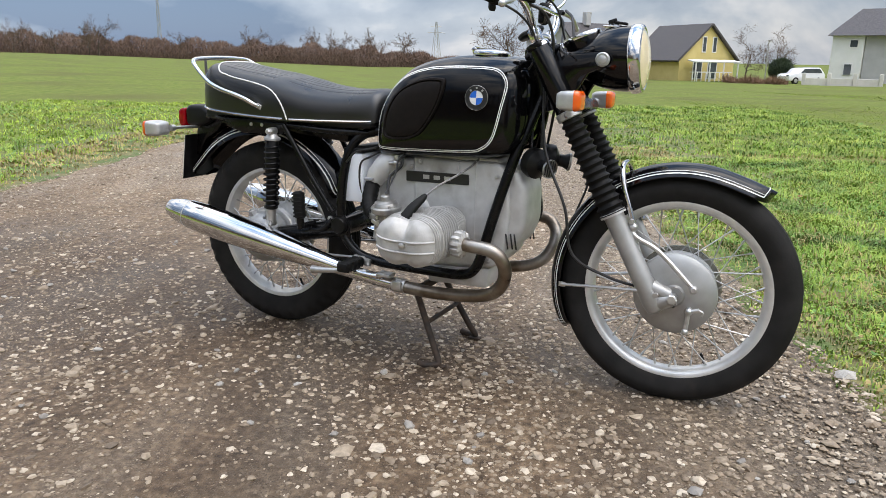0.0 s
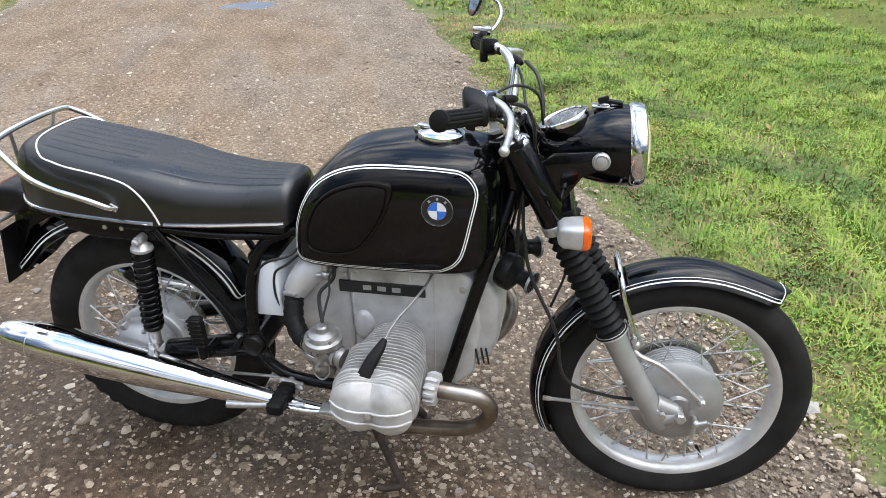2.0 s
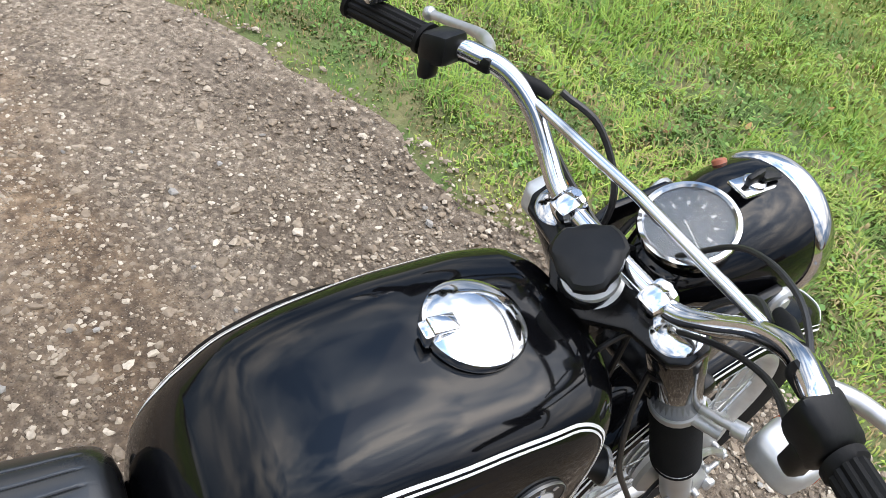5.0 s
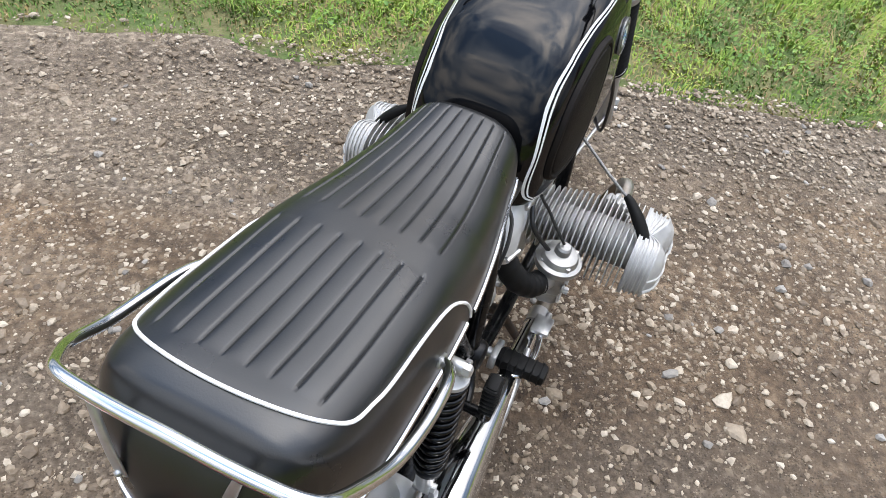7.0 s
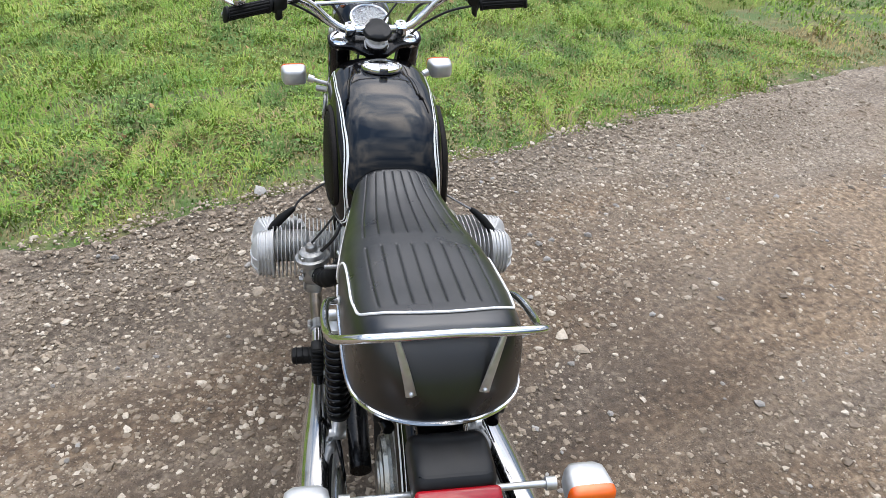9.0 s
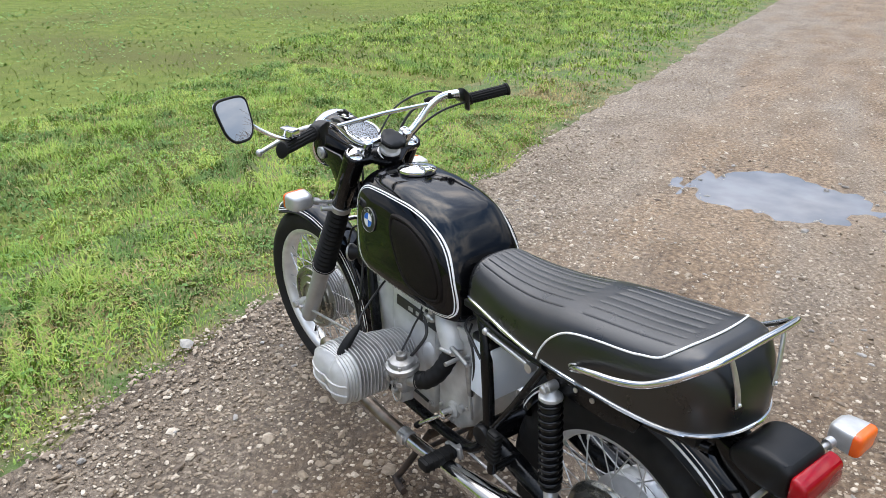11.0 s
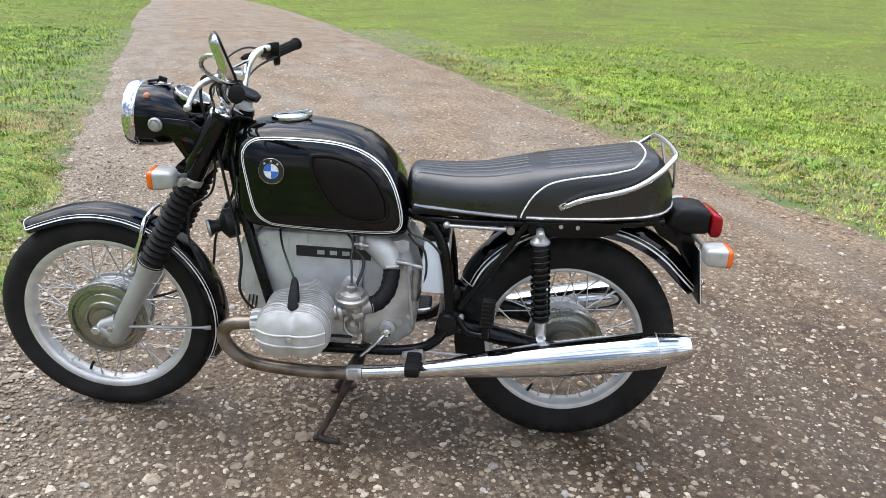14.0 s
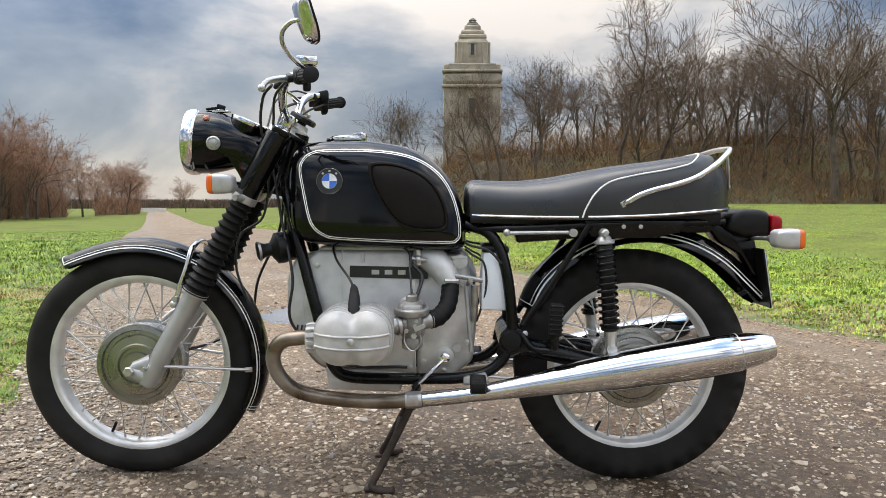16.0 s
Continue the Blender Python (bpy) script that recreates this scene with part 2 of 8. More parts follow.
def tube(pts, r, n=10, close=False):
    p = np.array(pts, float)
    t = np.roll(p, -1, 0) - np.roll(p, 1, 0) if close else np.gradient(p, axis=0)
    t /= np.maximum(np.linalg.norm(t, axis=1), 1e-9)[:, None]
    u = np.cross(t[0], (0, 0, 1) if abs(t[0][2]) < 0.9 else (1, 0, 0))
    r = np.broadcast_to(r, len(p))
    a = np.arange(n) * 2 * np.pi / n
    v = []
    for q, w, s in zip(p, t, r):
        u = u - w * (u @ w)
        u /= np.linalg.norm(u)
        v.append(q + s * (np.cos(a)[:, None] * u + np.sin(a)[:, None] * np.cross(w, u)))
    return np.concatenate(v), grid_faces(len(p), n, closed=close)


def axes_of(axis):
    w = np.array(axis, float) / np.linalg.norm(axis)
    u = np.cross(w, (0, 0, 1) if abs(w[2]) < 0.9 else (1, 0, 0))
    u /= np.linalg.norm(u)
    return u, np.cross(w, u), w


def lathe(profile, o, axis, n=40, closed=False, wobble=None):
    """profile: (radius, place along the axis)."""
    u, v, w = axes_of(axis)
    a = np.arange(n) * 2 * np.pi / n
    rings = []
    for k, (r, h) in enumerate(profile):
        rr = np.maximum(r, 1e-5) + (wobble(k, np.arange(n)) if wobble else np.zeros(n))
        rings.append(np.array(o) + w * h + rr[:, None] * (np.cos(a)[:, None] * u + np.sin(a)[:, None] * v))
    return np.concatenate(rings), grid_faces(len(profile), n, closed=closed)


def join(*geos):
    v, f, k = [], [], 0
    for a, b in geos:
        v.append(np.array(a))
        f += [tuple(i + k for i in q) for q in b]
        k += len(a)
    return np.concatenate(v), f


def moved(geo, m):
    v = np.array(geo[0])
    a = np.array(m)
    return v @ a[:3, :3].T + a[:3, 3], geo[1]


def flipped(geo):
    """The mirror image across the middle plane of the machine."""
    return np.array(geo[0]) * (1, -1, 1), [q[::-1] for q in geo[1]]


def from_bm(bm):
    bm.verts.index_update()
    out = np.array([v.co[:] for v in bm.verts]), [tuple(v.index for v in f.verts) for f in bm.faces]
    bm.free()
    return out


def rbox(size, at=(0, 0, 0), turn=(0, 0, 0), bevel=0.004, seg=2):
    bm = bmesh.new()
    bmesh.ops.create_cube(bm, size=1)
    bmesh.ops.scale(bm, vec=size, verts=bm.verts)
    if bevel:
        bmesh.ops.bevel(bm, geom=bm.edges[:], offset=bevel, segments=seg, affect="EDGES", profile=0.5)
    return moved(from_bm(bm), pose(*at, *turn))


def prism(poly, y0, y1, bevel=0.006, seg=2):
    """A side outline of (x, z) drawn out across the machine."""
    bm = bmesh.new()
    low = [bm.verts.new((x, y0, z)) for x, z in poly]
    high = [bm.verts.new((x, y1, z)) for x, z in poly]
    bm.faces.new(low)
    bm.faces.new(high[::-1])
    for i in range(len(poly)):
        j = (i + 1) % len(poly)
        bm.faces.new((low[j], low[i], high[i], high[j]))
    bmesh.ops.recalc_face_normals(bm, faces=bm.faces)
    if bevel:
        bmesh.ops.bevel(bm, geom=bm.edges[:], offset=bevel, segments=seg, affect="EDGES", profile=0.5)
    return from_bm(bm)


def loft(pts, wide, thick, up, n=14, p=2.6):
    """A rounded bar along pts, wide along up and thick across it."""
    q = np.array(pts, float)
    t = np.gradient(q, axis=0)
    a = np.arange(n) * 2 * np.pi / n
    c, k = np.sign(np.cos(a)) * np.abs(np.cos(a)) ** (2 / p), np.sign(np.sin(a)) * np.abs(np.sin(a)) ** (2 / p)
    v = []
    for o, w, x, y in zip(q, t, wide, thick):
        w = w / np.linalg.norm(w)
        u = np.array(up, float) - w * (np.array(up, float) @ w)
        u /= np.linalg.norm(u)
        v.append(o + x * c[:, None] * u + y * k[:, None] * np.cross(w, u))
    return np.concatenate(v), grid_faces(len(q), n)


def rod(a, b, r, n=10):
    return tube([a, b], r, n)


def ball(o, r, n=12, squash=(1, 1, 1)):
    prof = [(math.sin(t) * r, -math.cos(t) * r) for t in np.linspace(0.02, math.pi - 0.02, 9)]
    v, f = lathe(prof, (0, 0, 0), (0, 0, 1), n)
    return v * squash + np.array(o), f


def mesh_of(name, geo, mat, sharp=38):
    me = bpy.data.meshes.new(name)
    me.from_pydata(np.asarray(geo[0], float).tolist(), [], geo[1])
    me.polygons.foreach_set("use_smooth", [True] * len(me.polygons))
    me.set_sharp_from_angle(angle=radians(sharp))
    me.materials.append(mat)
    me.update()
    return me


def part(name, geo, mat, parent=None, label="", sharp=38):
    ob = new(name, mesh_of(name, geo, mat, sharp))
    ob.parent = parent
    if label:
        tagged(ob, label)
    return ob


def both(name, geo, mat, parent, label="", sharp=38, place=None):
    """The same part on both sides of the machine."""
    return [part(name, place(g) if place else g, mat, parent, label, sharp) for g in (geo, flipped(geo))]

# ---- the ground: one field of grass to the horizon, with a gravel track across it ----
RX, RY = -0.3872, 0.9220          # way of the track
NX, NY = 0.9220, 0.3872           # across it
EDGE_A, EDGE_B = 1.89, -2.80      # its two edges, across


def across(x, y):
    return x * NX + y * NY


def along(x, y):
    return x * RX + y * RY


def road_point(a, s):
    return a * NX + s * RX, a * NY + s * RY


def rough_edge(s):
    return 0.05 * np.sin(s * 1.3) + 0.04 * np.sin(s * 3.7 + 1) + 0.035 * np.sin(s * 9.1 + 2) + 0.02 * np.sin(s * 23 + 1)


def field_material():
    m = material("field_grass", (0.098, 0.136, 0.030), (0.178, 0.206, 0.052), 0.9, 0.0, 5.0, 12.0, 0.32, 0.68, dirt=(0.118, 0.122, 0.042), dirt_scale=0.35, dirt_lo=0.45, dirt_hi=0.68, bump=1.0, bump_scale=60, spec=0.08)
    return m


def gravel_material():
    m = bpy.data.materials.new("gravel_track")
    m.use_nodes = True
    n, l = m.node_tree.nodes, m.node_tree.links
    bsdf = n["Principled BSDF"]
    tex = n.new("ShaderNodeTexCoord")
    turn = n.new("ShaderNodeMapping")
    turn.inputs["Rotation"].default_value = (0, 0, -math.atan2(RY, RX))
    l.new(tex.outputs["Object"], turn.inputs[0])

    def noise_(scale, detail=5.0, stretch=None):
        t = n.new("ShaderNodeTexNoise")
        t.inputs["Scale"].default_value, t.inputs["Detail"].default_value = scale, detail
        if stretch:
            s = n.new("ShaderNodeMapping")
            s.inputs["Scale"].default_value = stretch
            l.new(turn.outputs[0], s.inputs[0])
            l.new(s.outputs[0], t.inputs["Vector"])
        else:
            l.new(turn.outputs[0], t.inputs["Vector"])
        return t.outputs["Fac"]

    def ramp_(fac, *stops):
        r = n.new("ShaderNodeValToRGB")
        r.color_ramp.elements[0].position, r.color_ramp.elements[0].color = stops[0][0], (*stops[0][1], 1)
        r.color_ramp.elements[1].position, r.color_ramp.elements[1].color = stops[-1][0], (*stops[-1][1], 1)
        for p, c in stops[1:-1]:
            r.color_ramp.elements.new(p).color = (*c, 1)
        l.new(fac, r.inputs[0])
        return r.outputs[0]

    def mix_(fac, a, b):
        x = n.new("ShaderNodeMixRGB")
        l.new(fac, x.inputs[0])
        l.new(a, x.inputs[1])
        l.new(b, x.inputs[2])
        return x.outputs[0]

    def cells_(scale, out):
        v = n.new("ShaderNodeTexVoronoi")
        v.inputs["Scale"].default_value = scale
        l.new(turn.outputs[0], v.inputs["Vector"])
        return v.outputs[out]

    earth = ramp_(noise_(38, 9), (0.3, (0.064, 0.041, 0.025)), (0.52, (0.174, 0.121, 0.076)), (0.75, (0.350, 0.262, 0.178)))
    grey = ramp_(noise_(52, 9), (0.3, (0.074, 0.056, 0.040)), (0.55, (0.186, 0.150, 0.114)), (0.75, (0.375, 0.318, 0.252)))
    # grey chippings gather along one edge of the track
    parts_ = n.new("ShaderNodeSeparateXYZ")
    l.new(turn.outputs[0], parts_.inputs[0])
    rim_ = n.new("ShaderNodeMapRange")
    rim_.inputs[1].default_value, rim_.inputs[2].default_value, rim_.inputs[3].default_value, rim_.inputs[4].default_value = -0.7, -1.7, 0.0, 0.32
    l.new(parts_.outputs[1], rim_.inputs[0])
    sum_ = n.new("ShaderNodeMath")
    sum_.operation = "ADD"
    l.new(noise_(1.1, 4, (0.35, 1.6, 1)), sum_.inputs[0])
    l.new(rim_.outputs[0], sum_.inputs[1])
    base = mix_(ramp_(sum_.outputs[0], (0.46, (0, 0, 0)), (0.64, (1, 1, 1))), earth, grey)
    stone = ramp_(cells_(170, "Color"), (0.0, (0.030, 0.021, 0.015)), (0.45, (0.138, 0.105, 0.076)), (0.75, (0.28, 0.230, 0.174)), (0.95, (0.52, 0.45, 0.365)))
    near = n.new("ShaderNodeMapRange")
    near.inputs[1].default_value, near.inputs[2].default_value, near.inputs[3].default_value, near.inputs[4].default_value = 0.30, 0.42, 1.0, 0.0
    l.new(cells_(170, "Distance"), near.inputs[0])
    few = ramp_(noise_(9, 4), (0.36, (0.15, 0.15, 0.15)), (0.58, (0.95, 0.95, 0.95)))
    both_ = n.new("ShaderNodeMath")
    both_.operation = "MULTIPLY"
    l.new(near.outputs[0], both_.inputs[0])
    l.new(few, both_.inputs[1])
    colour = mix_(both_.outputs[0], base, stone)
    # a shade-like dark oval in the ground colour round the machine, paler far out
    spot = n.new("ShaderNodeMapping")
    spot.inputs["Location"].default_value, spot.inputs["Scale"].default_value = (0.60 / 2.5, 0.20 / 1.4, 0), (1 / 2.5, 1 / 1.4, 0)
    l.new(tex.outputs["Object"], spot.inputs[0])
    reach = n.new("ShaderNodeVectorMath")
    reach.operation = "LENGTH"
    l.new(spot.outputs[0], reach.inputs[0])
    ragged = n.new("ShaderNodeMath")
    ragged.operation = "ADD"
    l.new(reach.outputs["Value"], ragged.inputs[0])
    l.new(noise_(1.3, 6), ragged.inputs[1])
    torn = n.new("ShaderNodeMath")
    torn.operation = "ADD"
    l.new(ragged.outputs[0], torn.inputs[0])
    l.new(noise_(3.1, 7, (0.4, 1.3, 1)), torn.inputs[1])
    dark_oval = ramp_(torn.outputs[0], (0.0, (0.45, 0.402, 0.366)), (0.95, (0.57, 0.522, 0.478)), (1.0, (1.40, 1.345, 1.265)))
    dark_oval.node.color_ramp.elements[1].position = 0.5
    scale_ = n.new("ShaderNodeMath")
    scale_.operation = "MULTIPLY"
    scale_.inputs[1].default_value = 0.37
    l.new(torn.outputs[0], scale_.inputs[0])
    l.new(scale_.outputs[0], dark_oval.node.inputs[0])
    darkened = n.new("ShaderNodeMixRGB")
    darkened.blend_type, darkened.inputs[0].default_value = "MULTIPLY", 1.0
    l.new(colour, darkened.inputs[1])
    l.new(dark_oval, darkened.inputs[2])
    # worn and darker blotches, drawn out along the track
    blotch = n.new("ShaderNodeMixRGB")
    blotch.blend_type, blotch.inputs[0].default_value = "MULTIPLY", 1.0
    l.new(darkened.outputs[0], blotch.inputs[1])
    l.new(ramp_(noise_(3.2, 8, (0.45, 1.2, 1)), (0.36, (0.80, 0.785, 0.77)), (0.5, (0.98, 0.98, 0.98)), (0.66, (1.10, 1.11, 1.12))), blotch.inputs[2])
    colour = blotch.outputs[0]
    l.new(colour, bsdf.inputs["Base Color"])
    wet = n.new("ShaderNodeMapRange")
    wet.inputs[1].default_value, wet.inputs[2].default_value, wet.inputs[3].default_value, wet.inputs[4].default_value = 0.35, 0.65, 0.52, 0.72
    l.new(noise_(2.0, 3), wet.inputs[0])
    l.new(wet.outputs[0], bsdf.inputs["Roughness"])
    bsdf.inputs["Specular IOR Level"].default_value = 0.3
    h = n.new("ShaderNodeMath")
    h.operation = "ADD"
    l.new(both_.outputs[0], h.inputs[0])
    l.new(noise_(160, 6), h.inputs[1])
    bump = n.new("ShaderNodeBump")
    bump.inputs["Strength"].default_value, bump.inputs["Distance"].default_value = 0.8, 0.006
    l.new(h.outputs[0], bump.inputs["Height"])
    l.new(bump.outputs[0], bsdf.inputs["Normal"])
    return m


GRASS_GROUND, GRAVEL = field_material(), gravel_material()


def sheet(name, xs, ys, lift, mat, world_of):
    """A grid over the plane; lift gives the height of each point."""
    a, b = np.meshgrid(xs, ys, indexing="ij")
    x, y = world_of(a, b)
    v = np.stack([x, y, lift(a, b)], -1).reshape(-1, 3)
    n = len(ys)
    f = [(i * n + j, (i + 1) * n + j, (i + 1) * n + j + 1, i * n + j + 1) for i in range(len(xs) - 1) for j in range(n - 1)]
    return part(name, (v, f), mat, None, "", 80)


far_steps = np.concatenate([-np.geomspace(1500, 12.6, 44), np.linspace(-12, 12, 97), np.geomspace(12.6, 1500, 44)])
SWELL_AZ = [-180, -119, -95, -82, -72, -57, 0, 60, 88, 97, 112, 122, 135, 146, 165, 180]
SWELL_Z = [0.6, 1.1, 1.1, 0.3, -0.9, -1.4, -0.6, -0.8, -1.1, -0.95, -1.1, -1.3, -0.2, 0.7, 0.7, 0.6]


def swell(x, y):
    """Slow rise and fall of land round the track, fitted to the camera's view."""
    t = np.clip((np.hypot(x, y) - 12) / 58.0, 0, 1)
    return t * t * (3 - 2 * t) * np.interp(np.degrees(np.arctan2(y, x)), SWELL_AZ, SWELL_Z)



def turf_height(a, s):
    d = np.maximum(a - EDGE_A, EDGE_B - a)
    return swell(*road_point(a, s)) + np.interp(d, (-0.2, 0.0, 1.3), (-0.022, -0.014, 0.0))


def field_height(a, s):
    d = np.maximum(a - EDGE_A, EDGE_B - a)
    far = np.hypot(a, s)
    return turf_height(a, s) - np.where(d < -0.05, 0.02 + 0.0012 * far, np.where(d < 1.25, 0.012, 0.0))


ground = sheet("ground", far_steps, far_steps, field_height, GRASS_GROUND, road_point)
tagged(ground, "green meadow with short grass reaching to the horizon", "ground", kind="structure")

PUDDLE = (1.37, -3.27)
SMALL_PUDDLE = (-2.8, 6.6)


def puddle_depth(x, y):
    return np.maximum(basin(x, y, *PUDDLE, 1.16), basin(x, y, *SMALL_PUDDLE, 0.62))


def basin(x, y, x0, y0, size):
    dx, dy = (x - x0) / size, (y - y0) / size
    u, w = dx * 0.906 + dy * 0.424, dy * 0.906 - dx * 0.424
    d = np.hypot(u / 0.60, w / 0.37) + 0.07 * np.sin(2 * np.arctan2(w, u) + 1) + 0.06 * np.sin(3 * np.arctan2(w, u) + 2) + 0.14 * np.sin(x * 15) * np.sin(y * 17) + 0.09 * np.sin(x * 27 + y * 21)
    return np.clip(1.25 - d, 0, 0.6)


def road_height(a, s):
    x, y = road_point(a, s)
    bumps = 0.006 * np.sin(a * 3.1 + 0.7) * np.sin(s * 2.3) + 0.003 * np.sin(a * 9 + s * 4)
    near = np.exp(-((np.abs(s) / 14.0) ** 2))
    ruts = -0.012 * (np.exp(-(((a - 1.0) / 0.3) ** 2)) + np.exp(-(((a + 1.3) / 0.35) ** 2)))
    hub = np.exp(-(((x - 0.7) / 1.1) ** 2 + (y / 0.6) ** 2))
    return (bumps * near + ruts * np.exp(-((s / 60.0) ** 2))) * (1 - hub) - 0.035 * puddle_depth(x, y)


road_a = np.linspace(0, 1, 64)
road_s = np.concatenate([-np.geomspace(700, 10, 30), np.arange(-9.8, 10, 0.14), np.geomspace(10.2, 700, 30)])


def road_world(u, s):
    a = EDGE_B + u * (EDGE_A - EDGE_B) + (2 * u - 1) * (0.02 + rough_edge(s * 1.0 + 40 * (u > 0.5)) * np.abs(2 * u - 1) ** 6)
    return road_point(a, s)


def road_lift(u, s):
    a = EDGE_B + u * (EDGE_A - EDGE_B)
    return road_height(a, s) + swell(*road_point(a, s)) - 0.03 * np.abs(2 * u - 1) ** 14


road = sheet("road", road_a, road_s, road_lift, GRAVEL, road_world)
tagged(road, "brown grey gravel track with packed earth and loose stones", "gravel road", kind="structure")

# bare earth and dead straw along both edges
VERGE = material("verge_soil", (0.112, 0.108, 0.042), (0.205, 0.185, 0.078), 0.95, 0.0, 14.0, 8.0, 0.35, 0.65, dirt=(0.085, 0.130, 0.033), dirt_scale=4.0, dirt_lo=0.44, dirt_hi=0.60, bump=1.0, bump_scale=70)
for side, edge in ((1, EDGE_A), (-1, EDGE_B)):
    verge = sheet("verge", np.linspace(-0.16, 1.3, 14), np.arange(-16, 16, 0.16), lambda d, s: turf_height(edge + side * d, s) + 0.003 * np.sin(s * 7 + d * 9), VERGE, lambda d, s: road_point(edge + side * (d + 0.12 * np.sin(s * 1.9) * (d > 1)), s))
    tagged(verge, "strip of bare soil and yellowed straw beside the track", "verge", kind="structure")

WATER = material("puddle_water", (0.12, 0.13, 0.15), (0.19, 0.20, 0.22), 0.03, 0.0, 4.0, spec=0.8)
ang = np.linspace(0, 2 * np.pi, 72, endpoint=False)
ring = [[PUDDLE[0] + k * np.cos(a) * 1.00, PUDDLE[1] + k * np.sin(a) * 0.78, -0.0135] for k in (1, 0.5) for a in ang]
puddle = part("water", (np.array(ring + [[*PUDDLE, -0.0135]]), [(i, (i + 1) % 72, 72 + (i + 1) % 72, 72 + i) for i in range(72)] + [(72 + i, 72 + (i + 1) % 72, 144) for i in range(72)]), WATER)
tagged(puddle, "shallow rain puddle on the gravel track mirroring the sky", "puddle", kind="structure")
small_puddle = part("water", (np.array([[SMALL_PUDDLE[0] + k * np.cos(a) * 0.50, SMALL_PUDDLE[1] + k * np.sin(a) * 0.38, -0.012] for k in (1, 0.5) for a in ang]), [(i, (i + 1) % 72, 72 + (i + 1) % 72, 72 + i) for i in range(72)] + [tuple(range(72, 144))]), WATER)
tagged(small_puddle, "small far rain puddle in the gravel", "puddle", kind="structure")


# ---- loose stones and grass ----
def fast_mesh(name, verts, faces, mat, smooth=False):
    """verts: (n, 3); faces: (m, k) with the same number of corners each."""
    me = bpy.data.meshes.new(name)
    m, k = faces.shape
    me.vertices.add(len(verts))
    me.vertices.foreach_set("co", np.ascontiguousarray(verts, dtype=np.float32).ravel())
    me.loops.add(m * k)
    me.loops.foreach_set("vertex_index", np.ascontiguousarray(faces, dtype=np.int32).ravel())
    me.polygons.add(m)
    me.polygons.foreach_set("loop_start", np.arange(0, m * k, k, dtype=np.int32))
    me.polygons.foreach_set("use_smooth", np.full(m, smooth))
    me.materials.append(mat)
    me.update(calc_edges=True)
    return me


rng = np.random.default_rng(7)
STONE = material("gravel_stone", (0.44, 0.405, 0.355), (0.60, 0.56, 0.50), 0.6, 0.0, 90.0, bump=0.4, bump_scale=220, spread=[(0.22, 0.166, 0.120), (0.38, 0.300, 0.222), (0.48, 0.390, 0.298), (0.54, 0.450, 0.350), (0.72, 0.625, 0.510), (1.08, 0.99, 0.87)])
PEBBLE = material("loose_stone", (0.34, 0.315, 0.28), (0.50, 0.47, 0.42), 0.8, 0.0, 90.0, bump=0.4, bump_scale=220, random_to=(0.20, 0.18, 0.155))
g = (1 + 5 ** 0.5) / 2
ICO = np.array([(-1, g, 0), (1, g, 0), (-1, -g, 0), (1, -g, 0), (0, -1, g), (0, 1, g), (0, -1, -g), (0, 1, -g), (g, 0, -1), (g, 0, 1), (-g, 0, -1), (-g, 0, 1)]) / math.hypot(1, g)
ICO_F = np.array([(0, 11, 5), (0, 5, 1), (0, 1, 7), (0, 7, 10), (0, 10, 11), (1, 5, 9), (5, 11, 4), (11, 10, 2), (10, 7, 6), (7, 1, 8), (3, 9, 4), (3, 4, 2), (3, 2, 6), (3, 6, 8), (3, 8, 9), (4, 9, 5), (2, 4, 11), (6, 2, 10), (8, 6, 7), (9, 8, 1)])


def rubble(n, s_lo, s_hi, a_lo, a_hi, r_med, spread_r, thin):
    a = rng.uniform(a_lo, a_hi, n)
    s = rng.uniform(s_lo, s_hi, n)
    x, y = road_point(a, s)
    patch = np.sin(a * 2.3 + 1) * np.sin(s * 0.9) + 0.6 * np.sin(a * 5.1 + s * 1.7)
    keep = (rng.uniform(-1.6, 1.2, n) < patch + thin) & (puddle_depth(x, y) < rng.choice((0.12, 0.16, 0.34), n)) & (a < EDGE_A + rough_edge(s + 40) - 0.02) & (a > EDGE_B + 0.1)
    return x[keep], y[keep], np.clip(r_med * np.exp(rng.normal(0, spread_r, keep.sum())), 0.002, 0.024), road_height(a[keep], s[keep])


LUMP_F = ICO_F[ICO[ICO_F].mean(1)[:, 2] > -0.45]
OCTA = np.array([(1, 0, 0), (0, 1, 0), (-1, 0, 0), (0, -1, 0), (0, 0, 1), (0, 0, -1)], float)
OCTA_F = np.array([(0, 1, 4), (1, 2, 4), (2, 3, 4), (3, 0, 4)])


